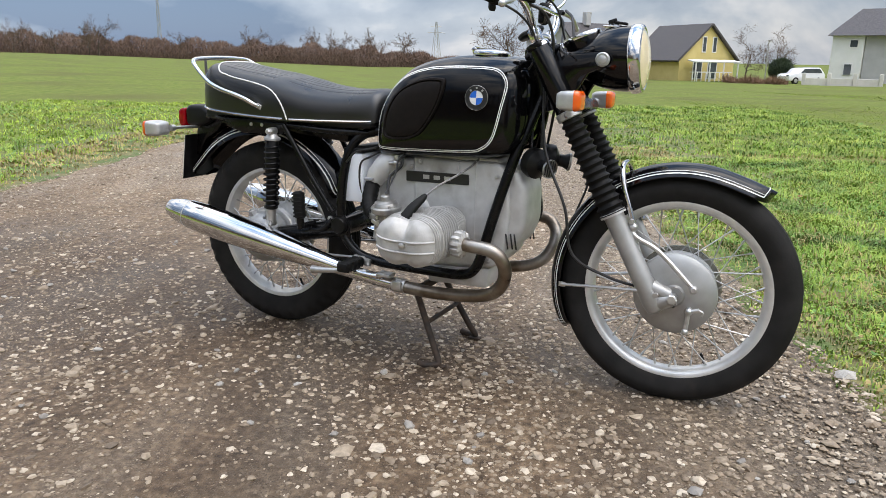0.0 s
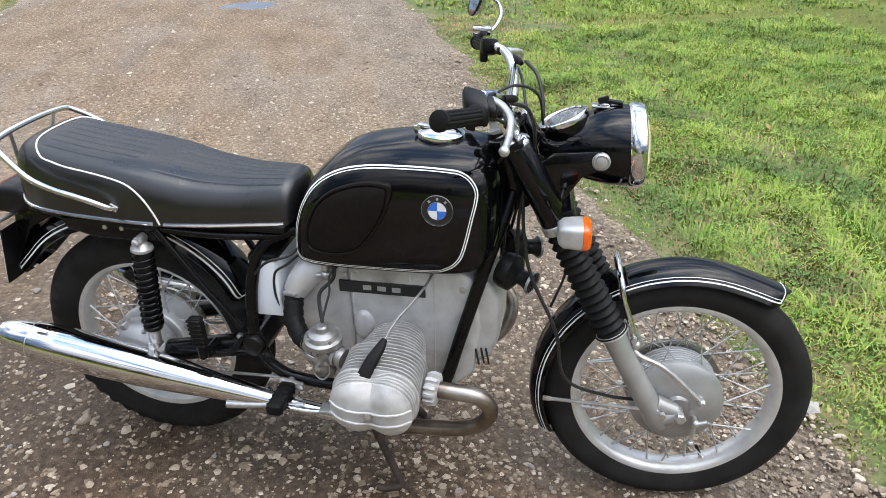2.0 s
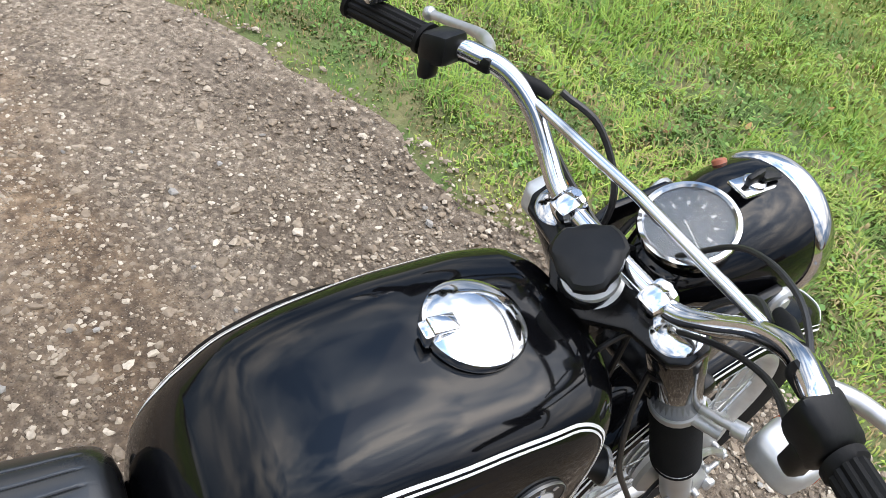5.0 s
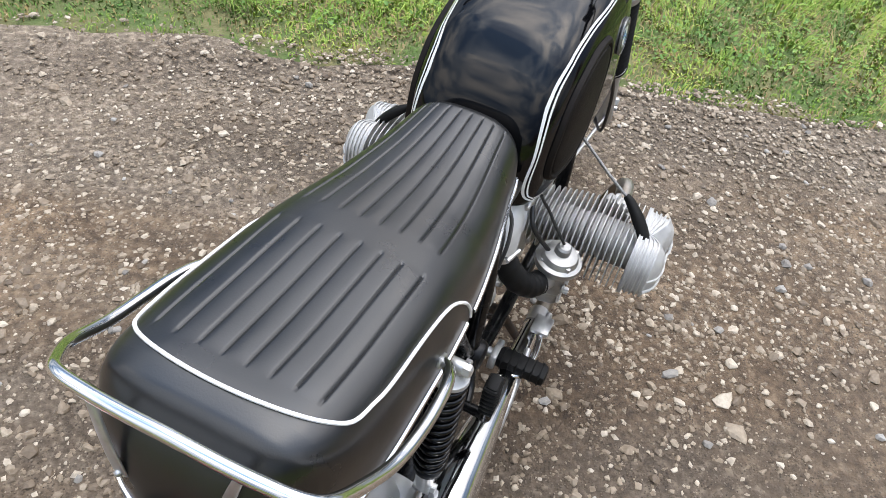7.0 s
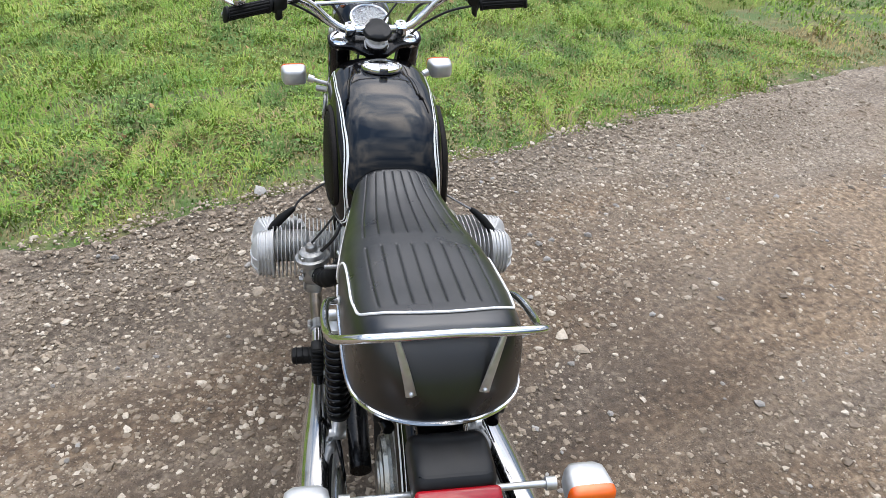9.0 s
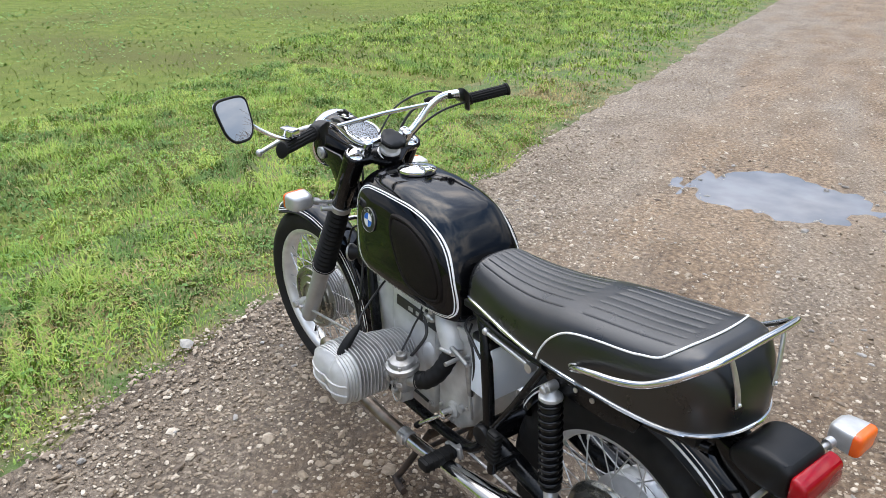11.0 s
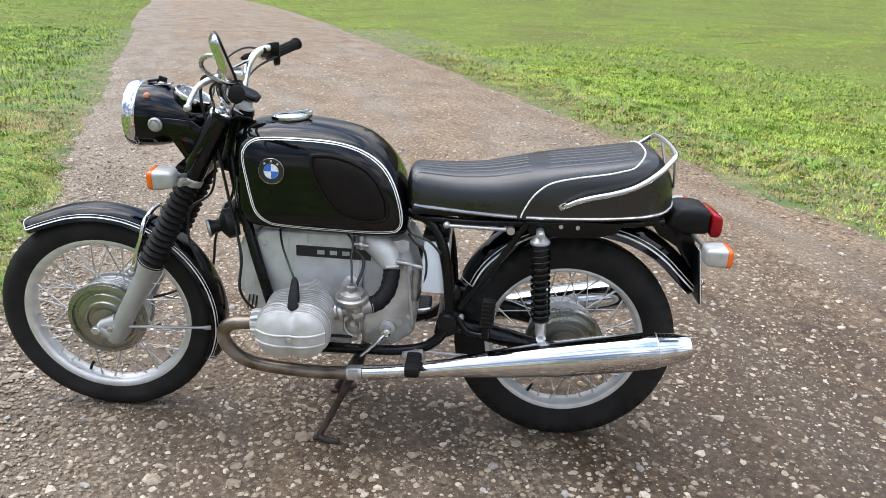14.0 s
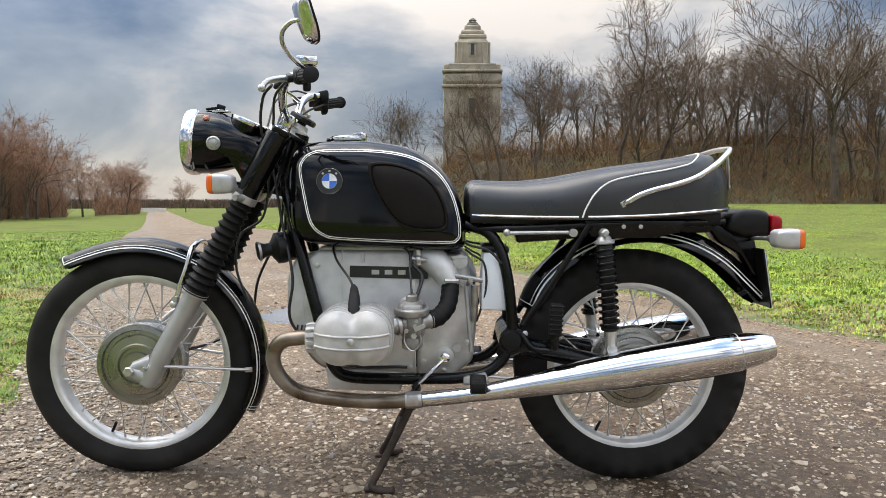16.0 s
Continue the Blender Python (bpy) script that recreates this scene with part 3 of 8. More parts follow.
def stones(name, n, s_lo, s_hi, r_med, spread_r=0.5, thin=0.3, a_lo=EDGE_B, a_hi=EDGE_A, shape=(ICO, LUMP_F)):
    x, y, r, z = rubble(n, s_lo, s_hi, a_lo, a_hi, r_med, spread_r, thin)
    n = len(x)
    form, tris = shape
    m = len(form)
    v = form[None] * (1 + rng.normal(0, 0.18, (n, m, 1))) + rng.normal(0, 0.10, (n, m, 3))
    v = v * np.stack([rng.uniform(0.8, 1.35, n), rng.uniform(0.7, 1.1, n), rng.uniform(0.35, 0.65, n)], -1)[:, None]
    t = rng.uniform(0, 2 * np.pi, n)
    c, q = np.cos(t)[:, None], np.sin(t)[:, None]
    v = np.stack([v[..., 0] * c - v[..., 1] * q, v[..., 0] * q + v[..., 1] * c, v[..., 2]], -1) * r[:, None, None]
    v += np.stack([x, y, z + r * 0.08], -1)[:, None]
    f = (tris[None] + m * np.arange(n)[:, None, None]).reshape(-1, 3)
    ob = new(name, fast_mesh(name, v.reshape(-1, 3), f, STONE))
    ob.parent = road
    return tagged(ob, "loose pale gravel stones on the track", kind="stuff")


GRIT = (OCTA, OCTA_F)
stones("gravel", 62000, -4.0, 4.0, 0.0034, 0.35, 0.9, shape=GRIT)
stones("gravel", 28000, -4.4, 4.4, 0.0066, 0.42, 0.6)
stones("gravel", 5000, -2.6, 0.9, 0.0074, 0.33, 0.8, -0.6, 1.9)
stones("gravel", 7000, -1.0, 3.4, 0.0060, 0.35, 0.8, -1.9, 1.0, shape=GRIT)
stones("gravel", 16000, -10.5, -4.3, 0.0075, 0.45, 0.5, shape=GRIT)
stones("gravel", 14000, 4.3, 10.5, 0.0075, 0.45, 0.5, shape=GRIT)
stones("gravel", 19000, -3.6, 3.6, 0.0052, 0.33, 0.8, EDGE_A - 1.3, EDGE_A)

# grass blades
BLADE = material("grass_blade", (0.190, 0.318, 0.057), (0.320, 0.435, 0.098), 0.6, 0.0, 1.5, 6.0, 0.38, 0.62, spec=0.15, dirt=(0.115, 0.205, 0.055), dirt_scale=2.3, dirt_lo=0.50, dirt_hi=0.60,
                 spread=[(0.82, 0.90, 0.8), (0.90, 0.97, 0.85), (0.97, 1.0, 0.9), (1.04, 1.04, 0.92), (1.18, 1.08, 0.9), (1.5, 1.2, 1.3), (1.3, 0.95, 1.2)])
FAR_BLADE = material("meadow_blade", (0.172, 0.254, 0.046), (0.258, 0.326, 0.070), 0.7, 0.0, 0.9, 6.0, 0.38, 0.62, spec=0.1, dirt=(0.175, 0.175, 0.060), dirt_scale=0.5, dirt_lo=0.50, dirt_hi=0.66, spread=[(0.85, 0.9, 0.85), (1.0, 1.0, 1.0), (1.12, 1.06, 1.0)])
FRESH = material("fresh_blade", (0.215, 0.345, 0.048), (0.440, 0.540, 0.100), 0.6, 0.0, 1.2, 6.0, 0.38, 0.62, spec=0.15, dirt=(0.330, 0.320, 0.090), dirt_scale=0.9, dirt_lo=0.54, dirt_hi=0.68, spread=[(0.88, 0.93, 0.85), (0.97, 1.0, 0.88), (1.03, 1.03, 0.9), (1.12, 1.08, 0.95)])
LEAF = material("weed_leaf", (0.095, 0.198, 0.050), (0.20, 0.315, 0.088), 0.55, 0.0, 2.0, 4.0, 0.35, 0.65, spec=0.2,
                spread=[(0.7, 0.8, 0.7), (0.9, 1.0, 0.9), (1.1, 1.15, 1.0), (1.5, 1.3, 1.1)])


def blades(name, n, a_lo, a_hi, s_lo, s_hi, height, width, label, edge_fade=0.5, mat=BLADE, thin=1.0):
    """Blades over a stretch beside the track, thinning out away from it."""
    near, far = (a_lo, a_hi) if a_lo > 0 else (a_hi, a_lo)
    a, s = near + (far - near) * rng.uniform(0, 1, n) ** thin, rng.uniform(s_lo, s_hi, n)
    s = s + rng.normal(0, 1.2, n) * (thin > 1)
    depth = grass_depth(a, s, a_lo)
    tuft = 0.5 + 0.5 * np.sin(a * 3.3 + 0.8 * np.sin(s * 2.1)) * np.sin(s * 2.7 + a)
    keep = (depth > -0.12) & (rng.uniform(0, 1, n) < np.clip((depth + 0.12) / edge_fade, 0.06, 1) * (0.45 + 0.55 * tuft))
    a, s, depth, tuft = a[keep], s[keep], depth[keep], tuft[keep]
    n = len(a)
    h = height * rng.uniform(0.45, 1.25, n) * np.clip(0.45 + depth, 0.45, 1.0) * (0.7 + 0.6 * tuft)
    w = width * rng.uniform(0.6, 1.6, n)
    broad = rng.uniform(0, 1, n) < 0.12
    w, h = np.where(broad, w * 2.6, w), np.where(broad, h * 0.5, h)
    clump = 6.0 * np.sin(a * 4.1 + 2 * np.sin(s * 3.3)) + 6.0 * np.sin(s * 3.7 + a)
    return blade_mesh(name, a, s, h, w, clump + rng.normal(0, 0.9, n), label, mat, width < 0.005)


def grass_depth(a, s, a_lo):
    """How far a place lies within the grass."""
    return (a - EDGE_A - rough_edge(s + 40)) if a_lo > 0 else (EDGE_B + rough_edge(s) - a)


def tufts(name, count, a_lo, a_hi, s_lo, s_hi, height, label, mat=BLADE):
    """Separate thick tufts of longer grass."""
    ca, cs = rng.uniform(a_lo, a_hi, count), rng.uniform(s_lo, s_hi, count)
    m = 46
    size = np.repeat(rng.uniform(0.5, 1.3, count), m)
    off = rng.normal(0, 0.05, (count * m, 2)) * size[:, None]
    a, s = np.repeat(ca, m) + off[:, 0], np.repeat(cs, m) + off[:, 1]
    lean = np.arctan2(off[:, 0] * NY + off[:, 1] * RY, off[:, 0] * NX + off[:, 1] * RX)
    keep = grass_depth(a, s, a_lo) > 0.05
    a, s, size, lean = a[keep], s[keep], size[keep], lean[keep]
    n = len(a)
    return blade_mesh(name, a, s, height * size * rng.uniform(0.5, 1.2, n), rng.uniform(0.0016, 0.0034, n), lean + rng.normal(0, 0.5, n), label, mat, True)


def blade_mesh(name, a, s, h, w, t, label, mat, bent_blade):
    n = len(a)
    x, y = road_point(a, s)
    lean, bend = rng.uniform(0.2, 1.5, n), rng.uniform(0.4, 1.3, n)
    dx, dy = np.cos(t), np.sin(t)
    z0 = turf_height(a, s) - 0.004
    p = np.stack([x, y, z0], -1)
    side_v = np.stack([-dy, dx, np.zeros(n)], -1) * w[:, None]
    fwd = np.stack([dx, dy, np.zeros(n)], -1)
    mid = p + fwd * (h * lean * 0.35)[:, None] + np.stack([np.zeros(n), np.zeros(n), h * 0.55 + 0.008], -1)
    tip = p + fwd * (h * (lean + bend) * 0.6)[:, None] + np.stack([np.zeros(n), np.zeros(n), h * (1.0 - 0.45 * bend) + 0.008], -1)
    v = np.stack([p - side_v, p + side_v, mid + side_v * 0.8, mid - side_v * 0.8, tip], 1)
    base = 5 * np.arange(n)[:, None]
    f = np.concatenate([base + np.array([[0, 1, 2]]), base + np.array([[0, 2, 3]]), base + np.array([[3, 2, 4]])]) if bent_blade else base + np.array([[0, 1, 4]])
    ob = new(name, fast_mesh(name, v.reshape(-1, 3), f, mat, True))
    return tagged(ob, label, "grass", kind="stuff")


TURF = "uneven green grass with yellowed blades beside the gravel track"
def weeds(name, n, a_lo, a_hi, s_lo, s_hi, size, label, mat=None, category="weeds"):
    """Small broad leaves lying flat between the blades, in patches."""
    a, s = rng.uniform(a_lo, a_hi, n), rng.uniform(s_lo, s_hi, n)
    side = 1 if a_lo > 0 else -1
    depth = (a - EDGE_A - rough_edge(s + 40)) if side > 0 else (EDGE_B + rough_edge(s) - a)
    patch = np.sin(a * 2.7 + 1.3 * np.sin(s * 1.7)) * np.sin(s * 2.2 + 0.7 * a) + 0.5 * np.sin(a * 7 + s * 5)
    keep = (depth > 0.12) & (rng.uniform(-1.2, 0.7, n) < patch)
    a, s = a[keep], s[keep]
    n = len(a)
    x, y = road_point(a, s)
    p = np.stack([x, y, turf_height(a, s) + rng.uniform(0.006, 0.034, n)], -1)
    t, r, tilt = rng.uniform(0, 2 * np.pi, n), size * rng.uniform(0.5, 1.5, n), rng.normal(0, 0.4, n)
    d = np.stack([np.cos(t), np.sin(t), tilt], -1) * r[:, None]
    w = np.stack([-np.sin(t), np.cos(t), rng.normal(0, 0.3, n)], -1) * (r * rng.uniform(0.35, 0.75, n))[:, None]
    v = np.stack([p - d, p + w * 0.9 - d * 0.2, p + w + d * 0.4, p + d, p - w + d * 0.4, p - w * 0.9 - d * 0.2], 1)
    f = 6 * np.arange(n)[:, None, None] + np.array([[(0, 1, 2), (0, 2, 3), (0, 3, 4), (0, 4, 5)]])
    ob = new(name, fast_mesh(name, v.reshape(-1, 3), f.reshape(-1, 3), mat or LEAF))
    return tagged(ob, label, category, kind="stuff")


STRAW = material("dead_grass", (0.30, 0.225, 0.10), (0.44, 0.35, 0.18), 0.8, 0.0, 2.0, spec=0.15, spread=[(0.8, 0.78, 0.75), (1.0, 1.0, 1.0), (1.25, 1.2, 1.15)])
DEAD = "yellowed dead grass lying along the edge of the track"
blades("dead_grass", 27000, EDGE_A - 0.15, EDGE_A + 0.75, -6, 6, 0.040, 0.0026, DEAD, 0.15, STRAW)
blades("dead_grass", 20000, EDGE_B - 0.8, EDGE_B + 0.1, -11, 11, 0.045, 0.004, DEAD, 0.15, STRAW)
blades("dead_grass", 20000, EDGE_A + 0.5, 5.6, -5.5, 5.5, 0.035, 0.0026, DEAD, 0.15, STRAW)
FALLEN = material("fallen_leaf", (0.26, 0.13, 0.055), (0.42, 0.24, 0.10), 0.8, 0.0, 3.0, spread=[(0.6, 0.55, 0.5), (1.0, 1.0, 1.0), (1.3, 1.1, 0.9)])
weeds("fallen_leaves", 420, EDGE_A, 5.6, -5.0, 5.0, 0.016, "scattered brown fallen leaves lying on the grass", FALLEN, "leaves")
tufts("grass", 420, EDGE_A + 0.15, 5.6, -5.0, 5.0, 0.085, "thick tufts of longer green grass")
tufts("grass", 160, -6.5, EDGE_B - 0.2, -9.0, 6.0, 0.085, "thick tufts of longer green grass")
weeds("weeds", 60000, EDGE_A, 5.6, -5.0, 5.0, 0.0085, "flat green clover and weeds between the grass")
weeds("weeds", 15000, 5.5, 12.0, -9, 10, 0.018, "flat green clover and weeds between the grass")
weeds("weeds", 15000, -9.0, EDGE_B, -11, 11, 0.018, "flat green clover and weeds between the grass")
blades("grass", 125000, EDGE_A - 0.15, 5.6, -5.0, 5.0, 0.046, 0.0026, TURF, 0.3)
blades("grass", 40000, EDGE_A - 0.12, EDGE_A + 1.0, -4.5, 4.5, 0.036, 0.0024, TURF, 0.12)
blades("grass", 100000, 5.4, 26.0, -14, 16, 0.036, 0.0050, TURF, mat=FAR_BLADE, thin=1.7)
blades("grass", 45000, EDGE_A - 0.1, 6.5, -16, -5.3, 0.06, 0.0045, TURF)
blades("grass", 30000, EDGE_A - 0.1, 6.5, 5.3, 14, 0.05, 0.0045, TURF)
blades("grass", 42000, -6.0, EDGE_B + 0.12, -9, 3, 0.034, 0.0036, TURF, 0.15, FRESH)
blades("grass", 64000, -8.5, EDGE_B + 0.15, -12, 12, 0.042, 0.0040, TURF, mat=FRESH)
blades("grass", 60000, -17, -8.3, -18, 10, 0.032, 0.0055, TURF, mat=FRESH)
blades("grass", 60000, 12.8, 46.0, -28, 34, 0.026, 0.016, TURF, mat=FAR_BLADE, thin=1.4)
blades("grass", 60000, -44.0, -16.8, -38, 20, 0.022, 0.021, TURF, mat=FRESH)
blades("grass", 30000, EDGE_A, 12.0, -42, -15.5, 0.035, 0.011, TURF)
blades("grass", 34000, -16, EDGE_B, -40, -12, 0.030, 0.011, TURF, mat=FRESH)

# ---- the motorcycle: x forward, y to its left, z up, origin under the rear axle ----
bike = new("motorcycle")
tagged(bike, "black vintage boxer twin motorcycle with white pinstripes on its centre stand", "motorcycle")

STEER = Matrix.Translation((0.94, 0, 0.967)) @ Matrix.Rotation(radians(4.5), 4, Vector((-0.474, 0, 0.880))) @ Matrix.Translation((-0.94, 0, -0.967))
IDENT = Matrix.Identity(4)


def st(geo):
    return moved(geo, STEER)


# -- wheels --
def tyre_geo(c, R, hw, rim_r, blocks, n=240):
    prof = [(rim_r - 0.004, -hw * 0.55), (rim_r + 0.008, -hw * 0.72), (rim_r + (R - rim_r) * 0.45, -hw), (R - 0.026, -hw * 0.93), (R - 0.016, -hw * 0.82), (R - 0.010, -hw * 0.70)]
    grooves = (-0.45, -0.15, 0.15, 0.45)
    tread = []
    for g in grooves:
        z = R - 0.010 * (abs(g)) ** 2
        tread += [(z, (g - 0.05) * hw), (z - 0.005, (g - 0.035) * hw), (z - 0.005, (g + 0.035) * hw), (z, (g + 0.05) * hw)]
    prof = prof + tread + [(r, -h) for r, h in prof[::-1]]

    def wob(k, i):
        if k in (3, 4, 5, len(prof) - 4, len(prof) - 5, len(prof) - 6):
            return np.where((i // 3) % 2 == 0, 0.0, -blocks)
        return np.zeros(len(i))
    return lathe(prof, c, (0, 1, 0), n, closed=True, wobble=wob)


def rim_geo(c, r, hw):
    prof = [(r, -hw), (r + 0.001, -hw + 0.003), (r - 0.011, -hw + 0.006), (r - 0.016, -hw * 0.5), (r - 0.022, 0), (r - 0.016, hw * 0.5), (r - 0.011, hw - 0.006), (r + 0.001, hw - 0.003), (r, hw),
            (r - 0.006, hw + 0.001), (r - 0.017, hw - 0.004), (r - 0.022, hw * 0.55), (r - 0.027, 0), (r - 0.022, -hw * 0.55), (r - 0.017, -hw + 0.004), (r - 0.006, -hw - 0.001)]
    return lathe(prof, c, (0, 1, 0), 96, closed=True)


def spokes(c, hub_r, hub_w, rim_r, parent, count=40, turned=IDENT):
    kinds = []
    for side in (-1, 1):
        for lean in (-1, 1):
            a0, a1 = 0.0, lean * radians(27)
            p = (c[0] + hub_r * math.sin(a0), c[1] + side * hub_w, c[2] + hub_r * math.cos(a0))
            q = (c[0] + rim_r * math.sin(a1), c[1] + side * 0.006, c[2] + rim_r * math.cos(a1))
            d = np.array(q) - p
            e = np.array(p) + d * (1 - 0.022 / np.linalg.norm(d))
            kinds.append(mesh_of("spoke", join(tube([p, q], 0.0019, 6), tube([e, q], 0.0034, 6)), STEEL))
    for k in range(count):
        ob = new("spoke", kinds[k % 4])
        ob.matrix_basis = turned @ Matrix.Translation(c) @ Matrix.Rotation(2 * math.pi * k / count + (0.06 if k % 4 > 1 else 0), 4, "Y") @ Matrix.Translation([-v for v in c])
        ob.parent = parent


FC, RC = (1.387, 0.0, 0.323), (-0.006, 0.0, 0.328)
front_wheel = part("front_wheel", st(rim_geo(FC, 0.254, 0.030)), RIM, bike, "spoked front wheel with a matt alloy rim")
part("tyre", st(tyre_geo(FC, 0.324, 0.044, 0.247, 0.0)), TYRE, front_wheel, "ribbed black tyre")
rear_wheel = part("rear_wheel", rim_geo(RC, 0.240, 0.032), RIM, bike, "spoked rear wheel with a matt alloy rim")
part("tyre", tyre_geo(RC, 0.328, 0.052, 0.233, 0.010), TYRE, rear_wheel, "black tyre with blocked shoulders")

# hubs: drum brakes
hub_prof = [(0.02, -0.052), (0.100, -0.052), (0.104, -0.048), (0.104, -0.034)]
for h in (-0.028, -0.018, -0.008, 0.002, 0.012, 0.022):
    hub_prof += [(0.090, h - 0.004), (0.107, h - 0.002), (0.107, h + 0.001), (0.090, h + 0.003)]
part("hub", st(lathe(hub_prof + [(0.104, 0.030), (0.104, 0.034), (0.02, 0.034)], FC, (0, 1, 0), 64)), ALLOY, front_wheel)
part("brake_plate", st(lathe([(0.01, -0.082), (0.025, -0.082), (0.03, -0.074), (0.07, -0.069), (0.100, -0.063), (0.112, -0.055), (0.1135, -0.046)], FC, (0, 1, 0), 64)), SLIDER, front_wheel, "grey cast brake plate")
part("hub_cover", st(lathe([(0.02, 0.060), (0.038, 0.060), (0.041, 0.053), (0.050, 0.053), (0.053, 0.060), (0.060, 0.060), (0.063, 0.055), (0.084, 0.053), (0.088, 0.047), (0.098, 0.046), (0.101, 0.053), (0.114, 0.050), (0.119, 0.042), (0.119, 0.03)], FC, (0, 1, 0), 64)), OLIVE, front_wheel, "polished round hub cover")
part("hub", join(lathe([(0.02, -0.05), (0.098, -0.05), (0.102, -0.045), (0.102, -0.03), (0.06, -0.02), (0.06, 0.02), (0.1, 0.028), (0.104, 0.03), (0.104, 0.05), (0.02, 0.05)], RC, (0, 1, 0), 64)), ALLOY, rear_wheel)
part("hub_cover", lathe([(0.015, 0.074), (0.045, 0.073), (0.048, 0.066), (0.056, 0.066), (0.059, 0.070), (0.068, 0.069), (0.071, 0.062), (0.084, 0.061), (0.087, 0.065), (0.096, 0.063), (0.100, 0.054), (0.112, 0.054), (0.117, 0.048), (0.117, 0.04)], RC, (0, 1, 0), 64), OLIVE, rear_wheel, "stepped polished hub cover")
spokes(FC, 0.092, 0.033, 0.236, front_wheel, 40, STEER)
spokes(RC, 0.092, 0.036, 0.222, rear_wheel, 40)
for c, r, w, s in ((FC, 0.224, front_wheel, STEER), (RC, 0.21, rear_wheel, IDENT)):
    a = radians(205)
    part("valve", moved(rod((c[0] - math.sin(a) * (r + 0.012), 0.003, c[2] + math.cos(a) * (r + 0.012)), (c[0] - math.sin(a) * (r - 0.026), 0.004, c[2] + math.cos(a) * (r - 0.026)), 0.0042, 8), s), RUBBER, w)


# -- mudguards --
def guard(c, R, a0, a1, hw, drop, flare0, flare1, n=64):
    """A channel bent round the wheel. Angles from straight up, forward positive."""
    rows = []
    us = np.linspace(-1, 1, 21)
    for k, a in enumerate(np.linspace(a0, a1, n)):
        t = k / (n - 1)
        r = R + flare0 * max(0, 1 - t / 0.14) ** 2 + flare1 * max(0, (t - 0.86) / 0.14) ** 2
        w = hw * min(1.0, math.sqrt(max(0.02, 1 - max(0, 1 - t / 0.05) ** 2)), math.sqrt(max(0.02, 1 - max(0, (t - 0.96) / 0.04) ** 2)))
        d = (math.sin(radians(a)), 0, math.cos(radians(a)))
        ring = []
        for off in (0.0, -0.003):
            line = [(us[j] * w * (1 + off * 6), r + off - drop * abs(us[j]) ** 3.2) for j in range(len(us))]
            ring += line if off == 0 else line[::-1]
        rows.append([(c[0] + d[0] * q, c[1] + y, c[2] + d[2] * q) for y, q in ring])
    v = np.array(rows).reshape(-1, 3)
    return v, grid_faces(n, 2 * len(us))


def guard_line(c, R, a0, a1, hw, drop, flare0, flare1, u0, u1, n=60, lift=0.0012, cut0=0.02, cut1=0.98):
    v = []
    for t in np.linspace(cut0, cut1, n):
        a = radians(a0 + (a1 - a0) * t)
        r = R + flare0 * max(0, 1 - t / 0.14) ** 2 + flare1 * max(0, (t - 0.86) / 0.14) ** 2
        w = hw * min(1.0, math.sqrt(max(0.02, 1 - max(0, 1 - t / 0.05) ** 2)), math.sqrt(max(0.02, 1 - max(0, (t - 0.96) / 0.04) ** 2)))
        for u in (u0, u1):
            q = r + lift * 0.6 - drop * abs(u) ** 3.2
            v.append((c[0] + math.sin(a) * q, c[1] + u * w + math.copysign(lift, u), c[2] + math.cos(a) * q))
    return np.array(v), [(2 * i, 2 * i + 1, 2 * i + 3, 2 * i + 2) if u0 > 0 else (2 * i, 2 * i + 2, 2 * i + 3, 2 * i + 1) for i in range(n - 1)]


FG = (FC, 0.357, 38, -117, 0.058, 0.034, 0.016, -0.008)
front_guard = part("front_mudguard", st(guard(*FG)), PAINT, bike, "glossy black front mudguard")
for s in (1, -1):
    part("pinstripe", st(guard_line(*FG, s * 0.885, s * 0.920)), WHITE, front_guard, "white line")
    part("pinstripe", st(guard_line(*FG, s * 0.812, s * 0.830)), WHITE, front_guard, "white line")
def guard_tip(c, R, a0, a1, hw, drop, flare0, flare1, t):
    """A line across one end of a mudguard."""
    a = radians(a0 + (a1 - a0) * t)
    r = R + flare0 * max(0, 1 - t / 0.14) ** 2 + flare1 * max(0, (t - 0.86) / 0.14) ** 2
    w = hw * math.sqrt(1 - max(0, 1 - t / 0.05) ** 2 - max(0, (t - 0.96) / 0.04) ** 2)
    return [(c[0] + math.sin(a) * (r + 0.0006 - drop * abs(u) ** 3.2), c[1] + u * w, c[2] + math.cos(a) * (r + 0.0006 - drop * abs(u) ** 3.2)) for u in np.linspace(-0.9, 0.9, 25)]


for t, r in ((0.022, 0.0013), (0.976, 0.0013), (0.966, 0.0010)):
    part("pinstripe", st(tube(guard_tip(*FG, t), r, 6)), WHITE, front_guard, "white line")
RG = ((RC[0] - 0.030, RC[1], RC[2] + 0.012), 0.392, 66, -63, 0.066, 0.052, -0.012, 0.020)
rear_guard = part("rear_mudguard", guard(*RG), PAINT, bike, "glossy black rear mudguard")
for s in (1, -1):
    part("pinstripe", guard_line(*RG, s * 0.885, s * 0.920), WHITE, rear_guard, "white line")
    part("pinstripe", guard_line(*RG, s * 0.812, s * 0.830), WHITE, rear_guard, "white line")
for t, r in ((0.978, 0.0013), (0.968, 0.0010), (0.022, 0.0013)):
    part("pinstripe", tube(guard_tip(*RG, t), r, 6), WHITE, rear_guard, "white line")

